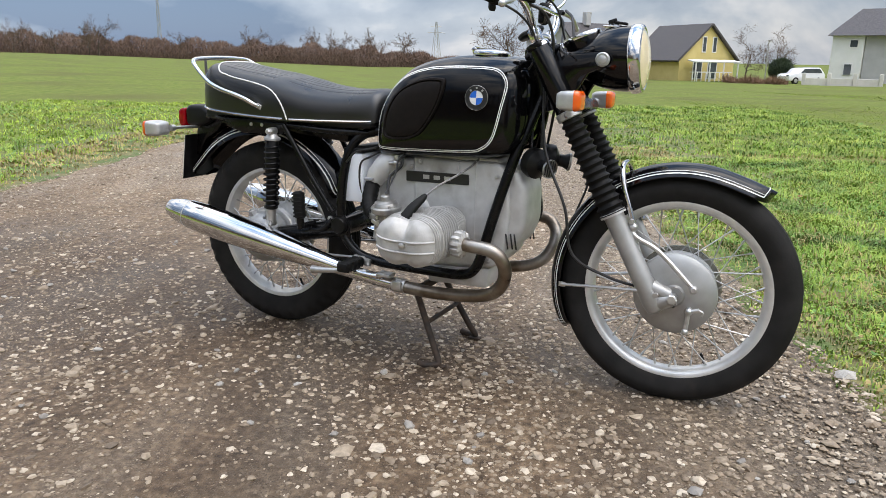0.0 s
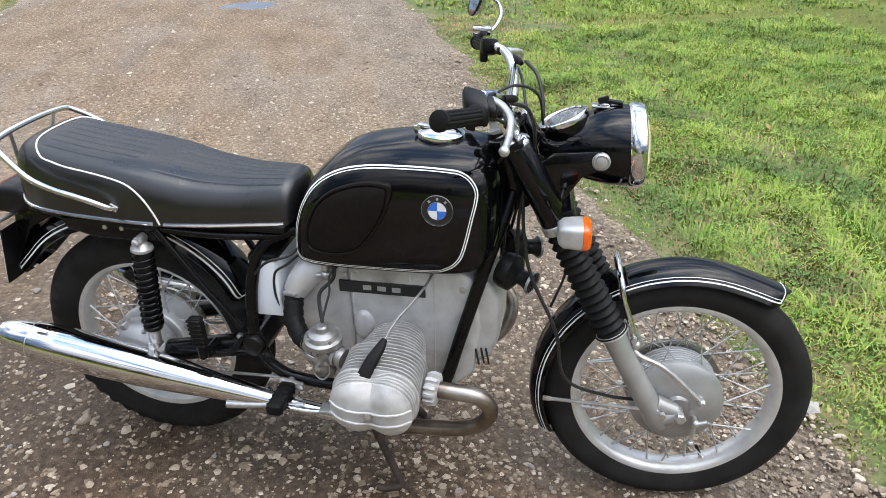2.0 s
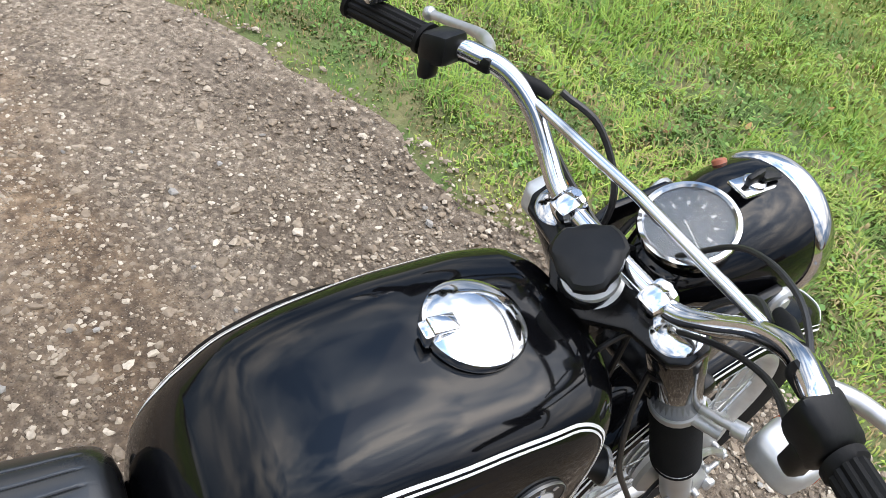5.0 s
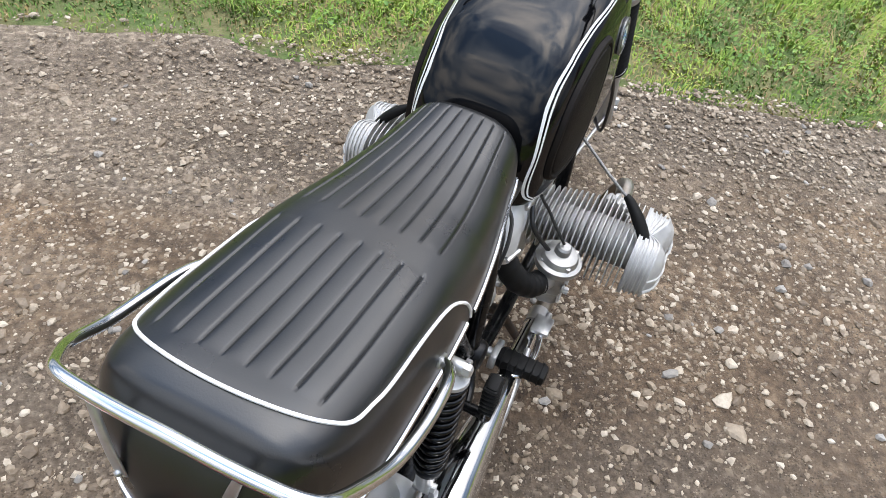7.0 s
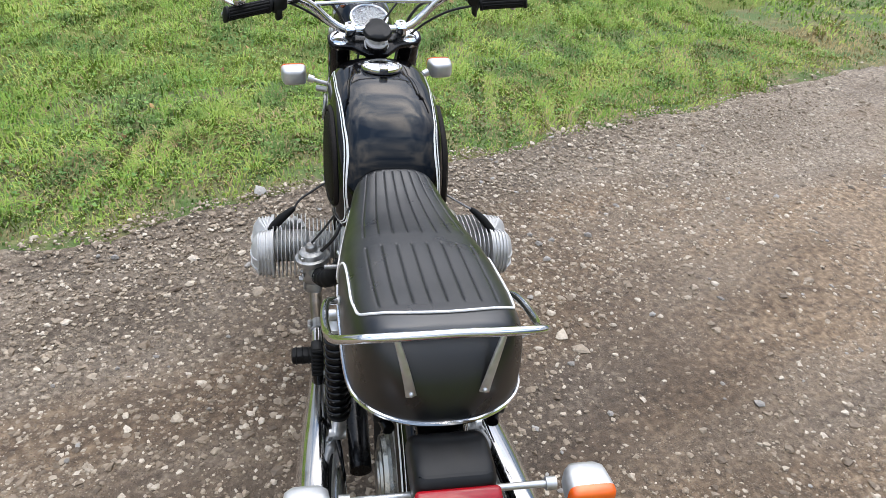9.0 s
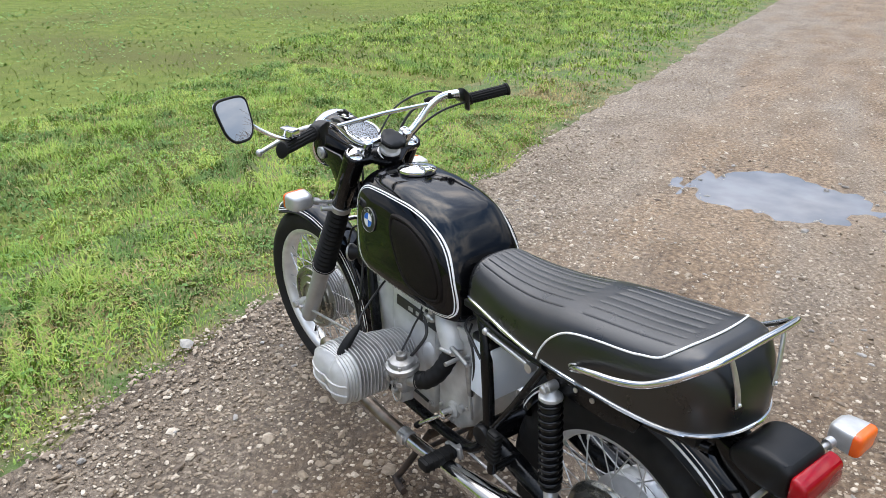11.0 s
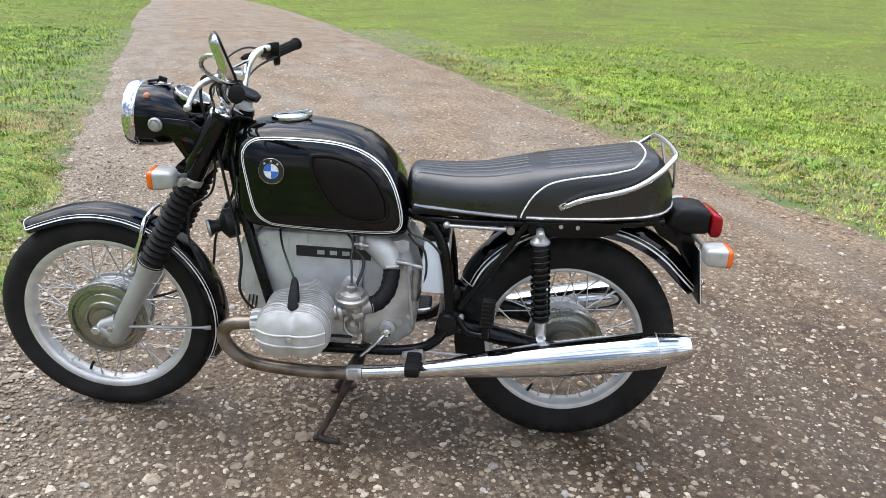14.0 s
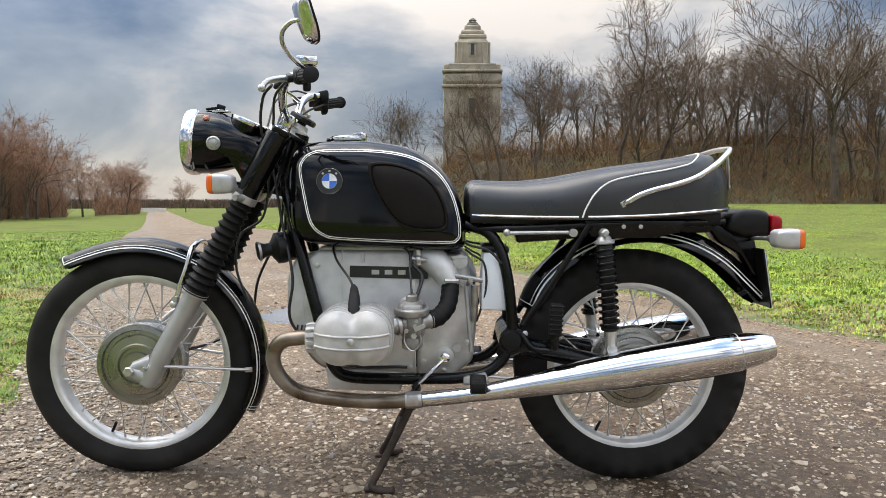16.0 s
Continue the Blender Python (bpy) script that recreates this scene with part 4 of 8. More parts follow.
# -- tank --
TX = np.array([0.461, 0.464, 0.469, 0.476, 0.486, 0.497, 0.515, 0.536, 0.592, 0.664, 0.760, 0.824, 0.888, 0.915, 0.930, 0.941, 0.950, 0.955])
TZT = np.array([0.715, 0.735, 0.758, 0.785, 0.812, 0.834, 0.860, 0.884, 0.924, 0.944, 0.954, 0.954, 0.949, 0.941, 0.932, 0.917, 0.893, 0.865])
TZB = np.array([0.672, 0.664, 0.660, 0.657, 0.655, 0.654, 0.653, 0.653, 0.655, 0.658, 0.661, 0.664, 0.672, 0.685, 0.700, 0.722, 0.756, 0.80])
THW = np.array([0.047, 0.069, 0.086, 0.099, 0.109, 0.115, 0.122, 0.127, 0.134, 0.138, 0.140, 0.140, 0.134, 0.124, 0.110, 0.092, 0.066, 0.036])
TU, TL = 3.3, 6.5


def ease(x, X, Y):
    """A smooth line through the stations that does not overshoot."""
    h, d = np.diff(X), np.diff(Y) / np.diff(X)
    m = np.zeros(len(X))
    same = d[:-1] * d[1:] > 0
    w1, w2 = 2 * h[1:] + h[:-1], h[1:] + 2 * h[:-1]
    safe = np.where(same, d[:-1], 1.0), np.where(same, d[1:], 1.0)
    m[1:-1] = np.where(same, (w1 + w2) / (w1 / safe[0] + w2 / safe[1]), 0.0)
    m[0], m[-1] = d[0], d[-1]
    x = np.clip(x, X[0], X[-1])
    k = np.clip(np.searchsorted(X, x) - 1, 0, len(X) - 2)
    t = (x - X[k]) / h[k]
    return (1 + 2 * t) * (1 - t) ** 2 * Y[k] + t * (1 - t) ** 2 * h[k] * m[k] + t * t * (3 - 2 * t) * Y[k + 1] + t * t * (t - 1) * h[k] * m[k + 1]


def tank_taper(q):
    """The flat sides lean in towards the top."""
    return 1.115 - 0.058 * (q + 1)


def tank_n(q):
    return np.where(q > 0, TU, TL)


def tank_at(x):
    return ease(x, TX, TZT), ease(x, TX, TZB), ease(x, TX, THW)


def tank_y(x, z):
    zt, zb, hw = tank_at(x)
    q = (z - (zt + zb) / 2) / ((zt - zb) / 2)
    p = tank_n(q)
    return hw * tank_taper(q) * (1 - np.clip(np.abs(q), 0, 0.995) ** p) ** (1 / p)


def tank_geo(n=72):
    xs = np.unique(np.concatenate([TX, np.linspace(0.465, 0.953, 70)]))
    a = np.linspace(0, 2 * np.pi, n, endpoint=False)
    v = []
    for x in xs:
        zt, zb, hw = tank_at(x)
        c, s = np.cos(a), np.sin(a)
        v.append(np.stack([np.full(n, x), hw * tank_taper(np.sign(s) * np.abs(s) ** (2 / tank_n(s))) * np.sign(c) * np.abs(c) ** (2 / tank_n(s)), (zt + zb) / 2 + (zt - zb) / 2 * np.sign(s) * np.abs(s) ** (2 / tank_n(s))], -1))
    return np.concatenate(v), grid_faces(len(xs), n)


tank = part("fuel_tank", tank_geo(), PAINT, bike, "glossy black fuel tank with white pinstripes", 70)
STRIPE = [(0.908, 0.870), (0.899, 0.898), (0.877, 0.916), (0.840, 0.923), (0.742, 0.924), (0.652, 0.917), (0.584, 0.897), (0.532, 0.860), (0.499, 0.810), (0.480, 0.750), (0.475, 0.700),
          (0.485, 0.680), (0.512, 0.674), (0.653, 0.677), (0.804, 0.684), (0.842, 0.694), (0.867, 0.713), (0.882, 0.743), (0.898, 0.815)]
KNEE_LINE = [(0.722, 0.880), (0.707, 0.890), (0.650, 0.887), (0.583, 0.862), (0.541, 0.824), (0.515, 0.772), (0.508, 0.727), (0.519, 0.709), (0.554, 0.705), (0.599, 0.709), (0.644, 0.728), (0.684, 0.777), (0.714, 0.836)]


def tank_ribbon(outline, d0, d1, lift, side):
    c = spl(outline, 6, True)
    t = np.roll(c, -1, 0) - np.roll(c, 1, 0)
    t /= np.linalg.norm(t, axis=1)[:, None]
    nrm = np.stack([-t[:, 1], t[:, 0]], -1)
    mid = c.mean(0)
    nrm *= np.sign(((mid - c) * nrm).sum(1).mean())
    v = []
    for p, q in zip(c, nrm):
        for d in (d0, d1):
            x, z = p + q * d
            v.append((x, side * (tank_y(x, z) + lift), z))
    m = len(c)
    f = [(2 * i, 2 * i + 1, 2 * ((i + 1) % m) + 1, 2 * ((i + 1) % m)) for i in range(m)]
    return np.array(v), f if side < 0 else [q[::-1] for q in f]


def knee_geo(side):
    c = spl(KNEE_LINE, 6, True)
    mid = c.mean(0)
    v = []
    levels = ((1.0, -0.001), (0.992, 0.0055), (0.975, 0.008), (0.93, 0.008), (0.912, 0.006), (0.898, 0.0035), (0.885, 0.0035), (0.872, 0.007), (0.82, 0.0085), (0.6, 0.0095), (0.35, 0.010), (0.1, 0.010))
    for s, h in levels:
        for p in c:
            x, z = mid + (p - mid) * s
            v.append((x, side * (tank_y(x, z) + h), z))
    return np.array(v), [q if side < 0 else q[::-1] for q in grid_faces(len(levels), len(c))]


for s in (1, -1):
    part("pinstripe", tank_ribbon(STRIPE, -0.0006, 0.0024, 0.0012, s), WHITE, tank, "white line")
    part("pinstripe", tank_ribbon(STRIPE, 0.0046, 0.0068, 0.0012, s), WHITE, tank, "white line")
    part("knee_pad", knee_geo(s), KNEE, tank, "dark brown black rubber knee pad", 25)


def roundel(side):
    x0, z0 = 0.823, 0.838
    y0 = tank_y(x0, z0)
    tilt = (tank_y(x0, z0 + 0.02) - tank_y(x0, z0 - 0.02)) / 0.04
    skew = (tank_y(x0 + 0.02, z0) - tank_y(x0 - 0.02, z0)) / 0.04
    axis = np.array((-skew, 1.0, -tilt))
    axis /= np.linalg.norm(axis)
    o = np.array((x0, y0 + 0.001, z0))
    f = (lambda g: g) if side > 0 else flipped
    badge = part("emblem", f(lathe([(0.0345, -0.004), (0.0345, 0.002), (0.0325, 0.003), (0.0315, 0.0022), (0.0, 0.0022)], o, axis, 48)), INK, tank, "round black and white and blue emblem")
    part("emblem_ring", f(lathe([(0.0346, 0.0), (0.0348, 0.0025), (0.0342, 0.0031), (0.0338, 0.0025)], o, axis, 48, True)), CARB, badge)
    part("emblem_ring", f(lathe([(0.0205, 0.0022), (0.0205, 0.0032), (0.0198, 0.0032), (0.0198, 0.0022)], o, axis, 48, True)), CARB, badge)
    u, w = np.cross(axis, (0, 0, 1)), None
    u /= np.linalg.norm(u)
    w = np.cross(u, axis)
    for k in range(4):
        a = np.linspace(k * math.pi / 2, (k + 1) * math.pi / 2, 12)
        pts = [o + axis * 0.0030] + [o + axis * 0.0028 + 0.0196 * (math.cos(t) * u + math.sin(t) * w) for t in a]
        geo = (np.array(pts), [(0, i, i + 1) for i in range(1, 12)])
        part("emblem_quarter", f(geo), (ENAMEL if (k + (side < 0)) % 2 else BLUE), badge, "white quarter" if (k + (side < 0)) % 2 else "blue quarter")
    for k in (-1, 0, 1):
        a = math.pi / 2 + k * 0.72
        q = o + axis * 0.0026 + 0.0268 * (math.cos(a) * u + math.sin(a) * w)
        d1, d2 = math.cos(a) * u + math.sin(a) * w, -math.sin(a) * u + math.cos(a) * w
        c4 = [q + d1 * i * 0.0028 + d2 * j * 0.0026 for i, j in ((-1, -1), (-1, 1), (1, 1), (1, -1))]
        part("emblem_mark", f((np.array(c4 + [p + axis * 0.0008 for p in c4]), [(4, 5, 6, 7), (0, 1, 5, 4), (1, 2, 6, 5), (2, 3, 7, 6), (3, 0, 4, 7)])), SILVER, badge)


roundel(1)
roundel(-1)
cap = part("filler_cap", lathe([(0.046, -0.012), (0.047, -0.002), (0.053, 0.0), (0.0545, 0.005), (0.053, 0.011), (0.045, 0.0155), (0.025, 0.0185), (0.0, 0.0192)], (0.803, 0, 0.953), (0.06, 0, 1), 48), CHROME, tank, "chrome fuel filler cap")
part("cap_latch", join(rbox((0.018, 0.022, 0.020), (0.752, 0, 0.968), (0, -8, 0), 0.004), rbox((0.03, 0.02, 0.006), (0.766, 0, 0.976), (0, 8, 0), 0.002)), CHROME, cap)

# -- seat --
SX = np.array([0.468, 0.464, 0.456, 0.440, 0.392, 0.344, 0.264, 0.185, 0.120, 0.058, -0.052, -0.131, -0.175, -0.195, -0.212, -0.228, -0.243, -0.254, -0.262, -0.266])
SZT = np.array([0.815, 0.832, 0.841, 0.847, 0.845, 0.844, 0.850, 0.863, 0.876, 0.886, 0.900, 0.913, 0.919, 0.917, 0.906, 0.888, 0.865, 0.838, 0.81, 0.785])
SZB = np.array([0.760, 0.752, 0.746, 0.742, 0.741, 0.740, 0.739, 0.739, 0.740, 0.742, 0.747, 0.753, 0.757, 0.759, 0.760, 0.761, 0.762, 0.763, 0.765, 0.768])
SHW = np.array([0.060, 0.078, 0.090, 0.098, 0.107, 0.116, 0.131, 0.142, 0.147, 0.149, 0.149, 0.146, 0.139, 0.131, 0.120, 0.105, 0.084, 0.062, 0.038, 0.016])
SEAMS = [k * 0.19 for k in (-3.5, -2.5, -1.5, -0.5, 0.5, 1.5, 2.5, 3.5)]


def seat_at(x):
    r = slice(None, None, -1)
    return ease(x, SX[r], SZT[r]), ease(x, SX[r], SZB[r]), ease(x, SX[r], SHW[r])


def seat_n(x):
    return np.interp(x, (-0.06, 0.22), (4.6, 3.0))


def seat_y(x, z):
    zt, zb, hw = seat_at(x)
    p = seat_n(x)
    return hw * (1 - np.clip((z - zb) / (zt - zb), 0, 0.999) ** p) ** (1 / p)


def seat_z(x, y):
    zt, zb, hw = seat_at(x)
    p = seat_n(x)
    return zb + (zt - zb) * (1 - np.clip(np.abs(y) / hw, 0, 0.999) ** p) ** (1 / p)


def seat_geo():
    t = np.linspace(0, np.pi, 61)
    us = np.sign(np.cos(t)) * np.abs(np.cos(t)) ** 0.5
    us = np.concatenate([us, [s + d for s in SEAMS for d in (-0.030, -0.014, 0, 0.014, 0.030)]])
    us = np.unique(us.round(5))[::-1]
    xs = np.unique(np.concatenate([SX, np.linspace(-0.2, 0.45, 80), (0.128, 0.136, 0.082, 0.09, -0.142, -0.136, 0.434, 0.44)]))[::-1]
    v = []
    for x in xs:
        zt, zb, hw = seat_at(x)
        z = zb + (zt - zb) * (1 - np.clip(np.abs(us), 0, 1) ** seat_n(x)) ** (1 / seat_n(x))
        on = np.interp(x, (-0.142, -0.132, 0.080, 0.088, 0.130, 0.138, 0.432, 0.442), (0, 1, 1, 0, 0, 1, 1, 0))
        dip = sum(np.exp(-(((us - s) / 0.011) ** 2)) for s in SEAMS)
        puff = sum(np.exp(-(((us - s - 0.095) / 0.06) ** 2)) for s in SEAMS) * 0.0006
        z = z - on * (0.0024 * dip - puff * (np.abs(us) < 0.6))
        v.append(np.stack([np.full(len(us), x), us * hw, z], -1))
    n = len(us)
    v = np.concatenate(v)
    f = grid_faces(len(xs), n, wrap=False)
    f += [tuple(i * n for i in range(len(xs))) + tuple(i * n + n - 1 for i in range(len(xs)))[::-1]]
    f += [tuple(range(n))[::-1], tuple(range((len(xs) - 1) * n, len(xs) * n))]
    return v, f


seat = part("seat", seat_geo(), LEATHER, bike, "black ribbed vinyl bench seat with white piping", 60)
side_pts = [(0.155, 0.745), (0.145, 0.772), (0.122, 0.809), (0.084, 0.839), (0.024, 0.856), (-0.064, 0.872), (-0.098, 0.880)]
top_pts = [(-0.130, 0.128), (-0.150, 0.112), (-0.163, 0.085), (-0.170, 0.045), (-0.172, 0.0)]
half = [(x, seat_y(x, z) + 0.0015, z) for x, z in side_pts] + [(x, y, seat_z(x, y) + 0.0015) for x, y in top_pts]
line = half + [(x, -y, z) for x, y, z in half[-2::-1]]
part("piping", tube(spl(line, 8), 0.0023, 8), WHITE, seat, "white piping")
for s in (1, -1):
    part("trim_strip", tube([(x, s * (seat_y(x, seat_at(x)[1] + 0.012) + 0.002), seat_at(x)[1] + 0.007) for x in np.linspace(0.445, 0.165, 24)], 0.0042, 8), CHROME, seat, "bright trim strip")
xs_ = np.concatenate([np.linspace(0.140, -0.2, 30), np.array([-0.212, -0.228, -0.243, -0.254, -0.262])])
half = [(x, seat_at(x)[2] + 0.001, seat_at(x)[1] + 0.007) for x in xs_]
part("trim_strip", tube(spl(half + [(-0.268, 0, 0.775)] + [(x, -y, z) for x, y, z in half[::-1]], 3), 0.0042, 8), CHROME, seat, "bright trim strip")
part("seat_base", prism([(0.45, 0.728), (0.45, 0.746), (-0.22, 0.762), (-0.22, 0.735), (0.1, 0.722)], -0.11, 0.11, 0.004), PLASTIC, seat)
half = [(0.045, 0.153, 0.783), (0.036, 0.163, 0.790), (0.010, 0.174, 0.806), (-0.030, 0.179, 0.820), (-0.080, 0.180, 0.833), (-0.135, 0.176, 0.853), (-0.185, 0.166, 0.886), (-0.219, 0.149, 0.914), (-0.233, 0.130, 0.926), (-0.238, 0.095, 0.930), (-0.240, 0.05, 0.932), (-0.240, 0, 0.933)]
rail = part("grab_rail", tube(spl([(x, y - 0.007 * (x < -0.2), z) for x, y, z in half] + [(x, -y - 0.007 * (x < -0.2), z) for x, y, z in half[-2::-1]], 6), 0.0075, 12), CHROME, bike, "chrome grab rail round the seat")
both("rail_foot", join(rbox((0.022, 0.008, 0.016), (0.046, 0.150, 0.783), (0, 30, 0), 0.003), ball((0.046, 0.156, 0.783), 0.005)), STEEL, rail)
both("rail_strut", join(loft(spl([(-0.238, 0.082, 0.928), (-0.245, 0.074, 0.900), (-0.252, 0.064, 0.86), (-0.255, 0.057, 0.826)], 4), np.linspace(0.0045, 0.0085, 13), np.linspace(0.0040, 0.0022, 13), (0, 1, 0)), ball((-0.257, 0.0575, 0.831), 0.0045, 10)), STEEL, rail)

# -- fork --
FORK = np.array((-0.474, 0, 0.880))


YOKE = [(-0.042, -0.026), (-0.042, 0.026), (-0.012, 0.066), (-0.006, 0.118), (0.010, 0.130), (0.036, 0.130), (0.050, 0.112), (0.046, 0.076), (0.028, 0.040), (0.028, -0.040), (0.046, -0.076), (0.050, -0.112), (0.036, -0.130), (0.010, -0.130), (-0.006, -0.118), (-0.012, -0.066)]
fork = part("fork", st(moved(prism(YOKE, -0.008, 0.008, 0.004, 2), pose(0.952, 0, 0.966, 0, -28.3, 0) @ pose(0, 0, 0, 90, 0, 0))), FRAME, bike, "telescopic fork with black rubber gaiters")
part("lower_yoke", st(rbox((0.075, 0.235, 0.034), (1.072, 0, 0.812), (0, -28.3, 0), 0.010)), FRAME, fork)
foot = np.array((1.337, 0.097, 0.300))
both("slider", join(tube([foot - FORK * 0.028, foot - FORK * 0.02, foot, foot + FORK * 0.12, foot + FORK * 0.255, foot + FORK * 0.275], (0.012, 0.024, 0.0285, 0.0275, 0.0275, 0.030), 24),
                    tube([(1.330, 0.097, 0.296), (1.392, 0.097, 0.323)], (0.026, 0.021), 20), tube([(1.33, 0.097, 0.345), (1.378, 0.097, 0.328)], (0.022, 0.018), 16)), SLIDER, fork, "grey alloy fork slider", place=st)
both("axle_nut", join(rod((1.387, 0.085, 0.323), (1.387, 0.126, 0.323), 0.011, 16), lathe([(0.006, 0.0), (0.014, 0.0), (0.0145, 0.008), (0.011, 0.011), (0, 0.011)], (1.387, 0.118, 0.323), (0, 1, 0), 6), rod((1.345, 0.118, 0.330), (1.345, 0.131, 0.330), 0.007, 10)), STEEL, fork, place=st)
rings, n_r = [], 14
low, top_d = foot + FORK * 0.270, 0.288
for k in range(n_r * 6 + 1):
    t = k / (n_r * 6)
    rings.append((low + FORK * top_d * t, (0.0392 - 0.006 * t) - 0.0085 * (0.5 - 0.5 * math.cos(2 * math.pi * t * n_r)) ** 0.7))
both("gaiter", tube([p for p, _ in rings], [r for _, r in rings], 28), RUBBER, fork, "black ribbed rubber gaiter", 60, place=st)
both("shroud", tube([low + FORK * 0.286, low + FORK * 0.292, low + FORK * 0.482, low + FORK * 0.494], (0.028, 0.0315, 0.0315, 0.029), 28), PAINT, fork, "black painted upper tube", place=st)
both("clamp_ring", tube([low - FORK * 0.006, low + FORK * 0.004], 0.0365, 24), ALLOY, fork, place=st)
both("clamp_ring", join(tube([low + FORK * 0.282, low + FORK * 0.284, low + FORK * 0.302, low + FORK * 0.304], (0.031, 0.0345, 0.0345, 0.032), 24), rod(low + FORK * 0.293 + np.array((0, 0.03, 0)), low + FORK * 0.293 + np.array((0.012, 0.062, 0.004)), 0.0085, 12)), SLIDER, fork, "grey alloy clamp carrying the turn signal", place=st)
both("top_nut", lathe([(0.0315, -0.006), (0.0320, 0.002), (0.030, 0.007), (0.024, 0.011), (0.012, 0.014), (0, 0.0145)], low + FORK * 0.498, FORK, 28), CHROME, fork, "domed chrome fork cap", place=st)
half = [(1.268, 0.088, 0.500), (1.252, 0.090, 0.555), (1.234, 0.088, 0.606), (1.224, 0.078, 0.648), (1.220, 0.05, 0.664), (1.220, 0.0, 0.670)]
part("fork_brace", st(tube(spl(half + [(x, -y, z) for x, y, z in half[-2::-1]], 5), 0.0075, 10)), CHROME, fork, "chrome fork brace over the mudguard")
both("brace_bolt", join(ball((1.268, 0.097, 0.505), 0.012), rod((1.262, 0.085, 0.52), (1.262, 0.108, 0.52), 0.007)), STEEL, fork, place=st)
both("guard_stay", join(rod((1.335, 0.118, 0.338), (1.075, 0.066, 0.312), 0.0046, 8), rbox((0.02, 0.004, 0.014), (1.075, 0.066, 0.312), (0, 0, 8), 0.001)), STEEL, fork, "steel mudguard stay", place=st)
part("brake_arm", st(join(tube(spl([(1.254, -0.088, 0.512), (1.275, -0.1, 0.48), (1.34, -0.098, 0.445), (1.436, -0.092, 0.352)], 5), 0.0068, 8), ball((1.438, -0.092, 0.350), 0.011), rod((1.438, -0.07, 0.35), (1.438, -0.104, 0.35), 0.0065))), STEEL, fork, "brake anchor rod")
part("brake_lever", st(join(tube([(1.431, -0.092, 0.286), (1.427, -0.094, 0.234)], 0.0062, 8), ball((1.431, -0.092, 0.288), 0.011), ball((1.427, -0.094, 0.231), 0.010), rod((1.431, -0.094, 0.288), (1.458, -0.094, 0.296), 0.0058), tube(spl([(1.458, -0.094, 0.296), (1.468, -0.094, 0.290), (1.466, -0.094, 0.279)], 4), 0.003, 6), rod((1.431, -0.06, 0.288), (1.431, -0.10, 0.288), 0.008))), STEEL, fork)

# -- head lamp --
def lamp_geo(n=48):
    rows = [(1.222, 0.950, 0.086, 0.0865), (1.205, 0.950, 0.087, 0.088), (1.175, 0.950, 0.086, 0.0870), (1.14, 0.950, 0.081, 0.080), (1.105, 0.946, 0.071, 0.066), (1.075, 0.943, 0.060, 0.050), (1.045, 0.942, 0.046, 0.034), (1.025, 0.942, 0.030, 0.020), (1.018, 0.942, 0.012, 0.008)]
    a = np.linspace(0, 2 * np.pi, n, endpoint=False)
    v = [np.stack([np.full(n, x), w * np.cos(a), z + h * np.sin(a)], -1) for x, z, w, h in rows]
    return np.concatenate(v), grid_faces(len(rows), n)


lamp = part("headlamp", st(lamp_geo()), PAINT, bike, "large round black headlamp with a chrome rim", 50)
FWD = (1, 0, 0.055)
LC = (1.222, 0, 0.950)
part("lamp_rim", st(lathe([(0.0875, -0.012), (0.0915, -0.008), (0.093, 0.0), (0.0925, 0.012), (0.089, 0.020), (0.083, 0.023), (0.080, 0.021), (0.080, 0.012)], LC, FWD, 64, True)), CHROME, lamp, "chrome rim")
part("reflector", st(lathe([(0.081, 0.012), (0.07, -0.012), (0.05, -0.035), (0.025, -0.048), (0.0, -0.05)], LC, FWD, 48)), CHROME, lamp)
part("lens", st(lathe([(0.0815, 0.017), (0.078, 0.0225), (0.06, 0.030), (0.03, 0.036), (0.0, 0.038)], LC, FWD, 48)), LAMP_GLASS, lamp, "pale yellow fluted glass").visible_shadow = False
EAR = [(1.000, 0.872), (1.018, 0.930), (1.055, 0.957), (1.150, 0.964), (1.170, 0.948), (1.164, 0.928), (1.115, 0.908), (1.085, 0.86), (1.068, 0.822), (1.050, 0.816)]
both("lamp_ear", prism(EAR, 0.086, 0.098, 0.004), PAINT, lamp, "black lamp bracket", place=st)
both("ear_bolt", join(lathe([(0.019, -0.006), (0.019, 0.002), (0.0155, 0.005), (0.015, 0.003), (0.0, 0.003)], (1.150, 0.100, 0.944), (0, 1, 0), 28), lathe([(0.0115, 0.0), (0.0105, 0.007), (0.005, 0.009), (0, 0.009)], (1.150, 0.100, 0.944), (0, 1, 0), 20)), SLIDER, lamp, "dull alloy bracket bolt", place=st)
part("tell_tale", st(join(lathe([(0.009, -0.004), (0.009, 0.003), (0.007, 0.005), (0.0, 0.006)], (1.178, 0.060, 1.013), (0.1, 0.75, 0.66), 20))), TELL, lamp, "small dull orange lamp")
SPX, SPA = (1.076, 0.0, 0.992), (-0.40, 0, 0.9165)
speedo = part("speedometer", st(lathe([(0.040, -0.05), (0.050, -0.02), (0.0535, 0.010), (0.0535, 0.014), (0.048, 0.016), (0.046, 0.0), (0.038, -0.045)], SPX, SPA, 48, True)), PAINT, lamp, "round speedometer with a black dial")
part("bezel", st(lathe([(0.0545, 0.008), (0.056, 0.013), (0.0545, 0.019), (0.050, 0.0205), (0.0475, 0.018), (0.0475, 0.012)], SPX, SPA, 48, True)), CHROME, speedo)
part("dial", st(lathe([(0.0478, 0.012), (0.0, 0.0122)], SPX, SPA, 48)), DIAL, speedo)
su, sv, sw = axes_of(SPA)
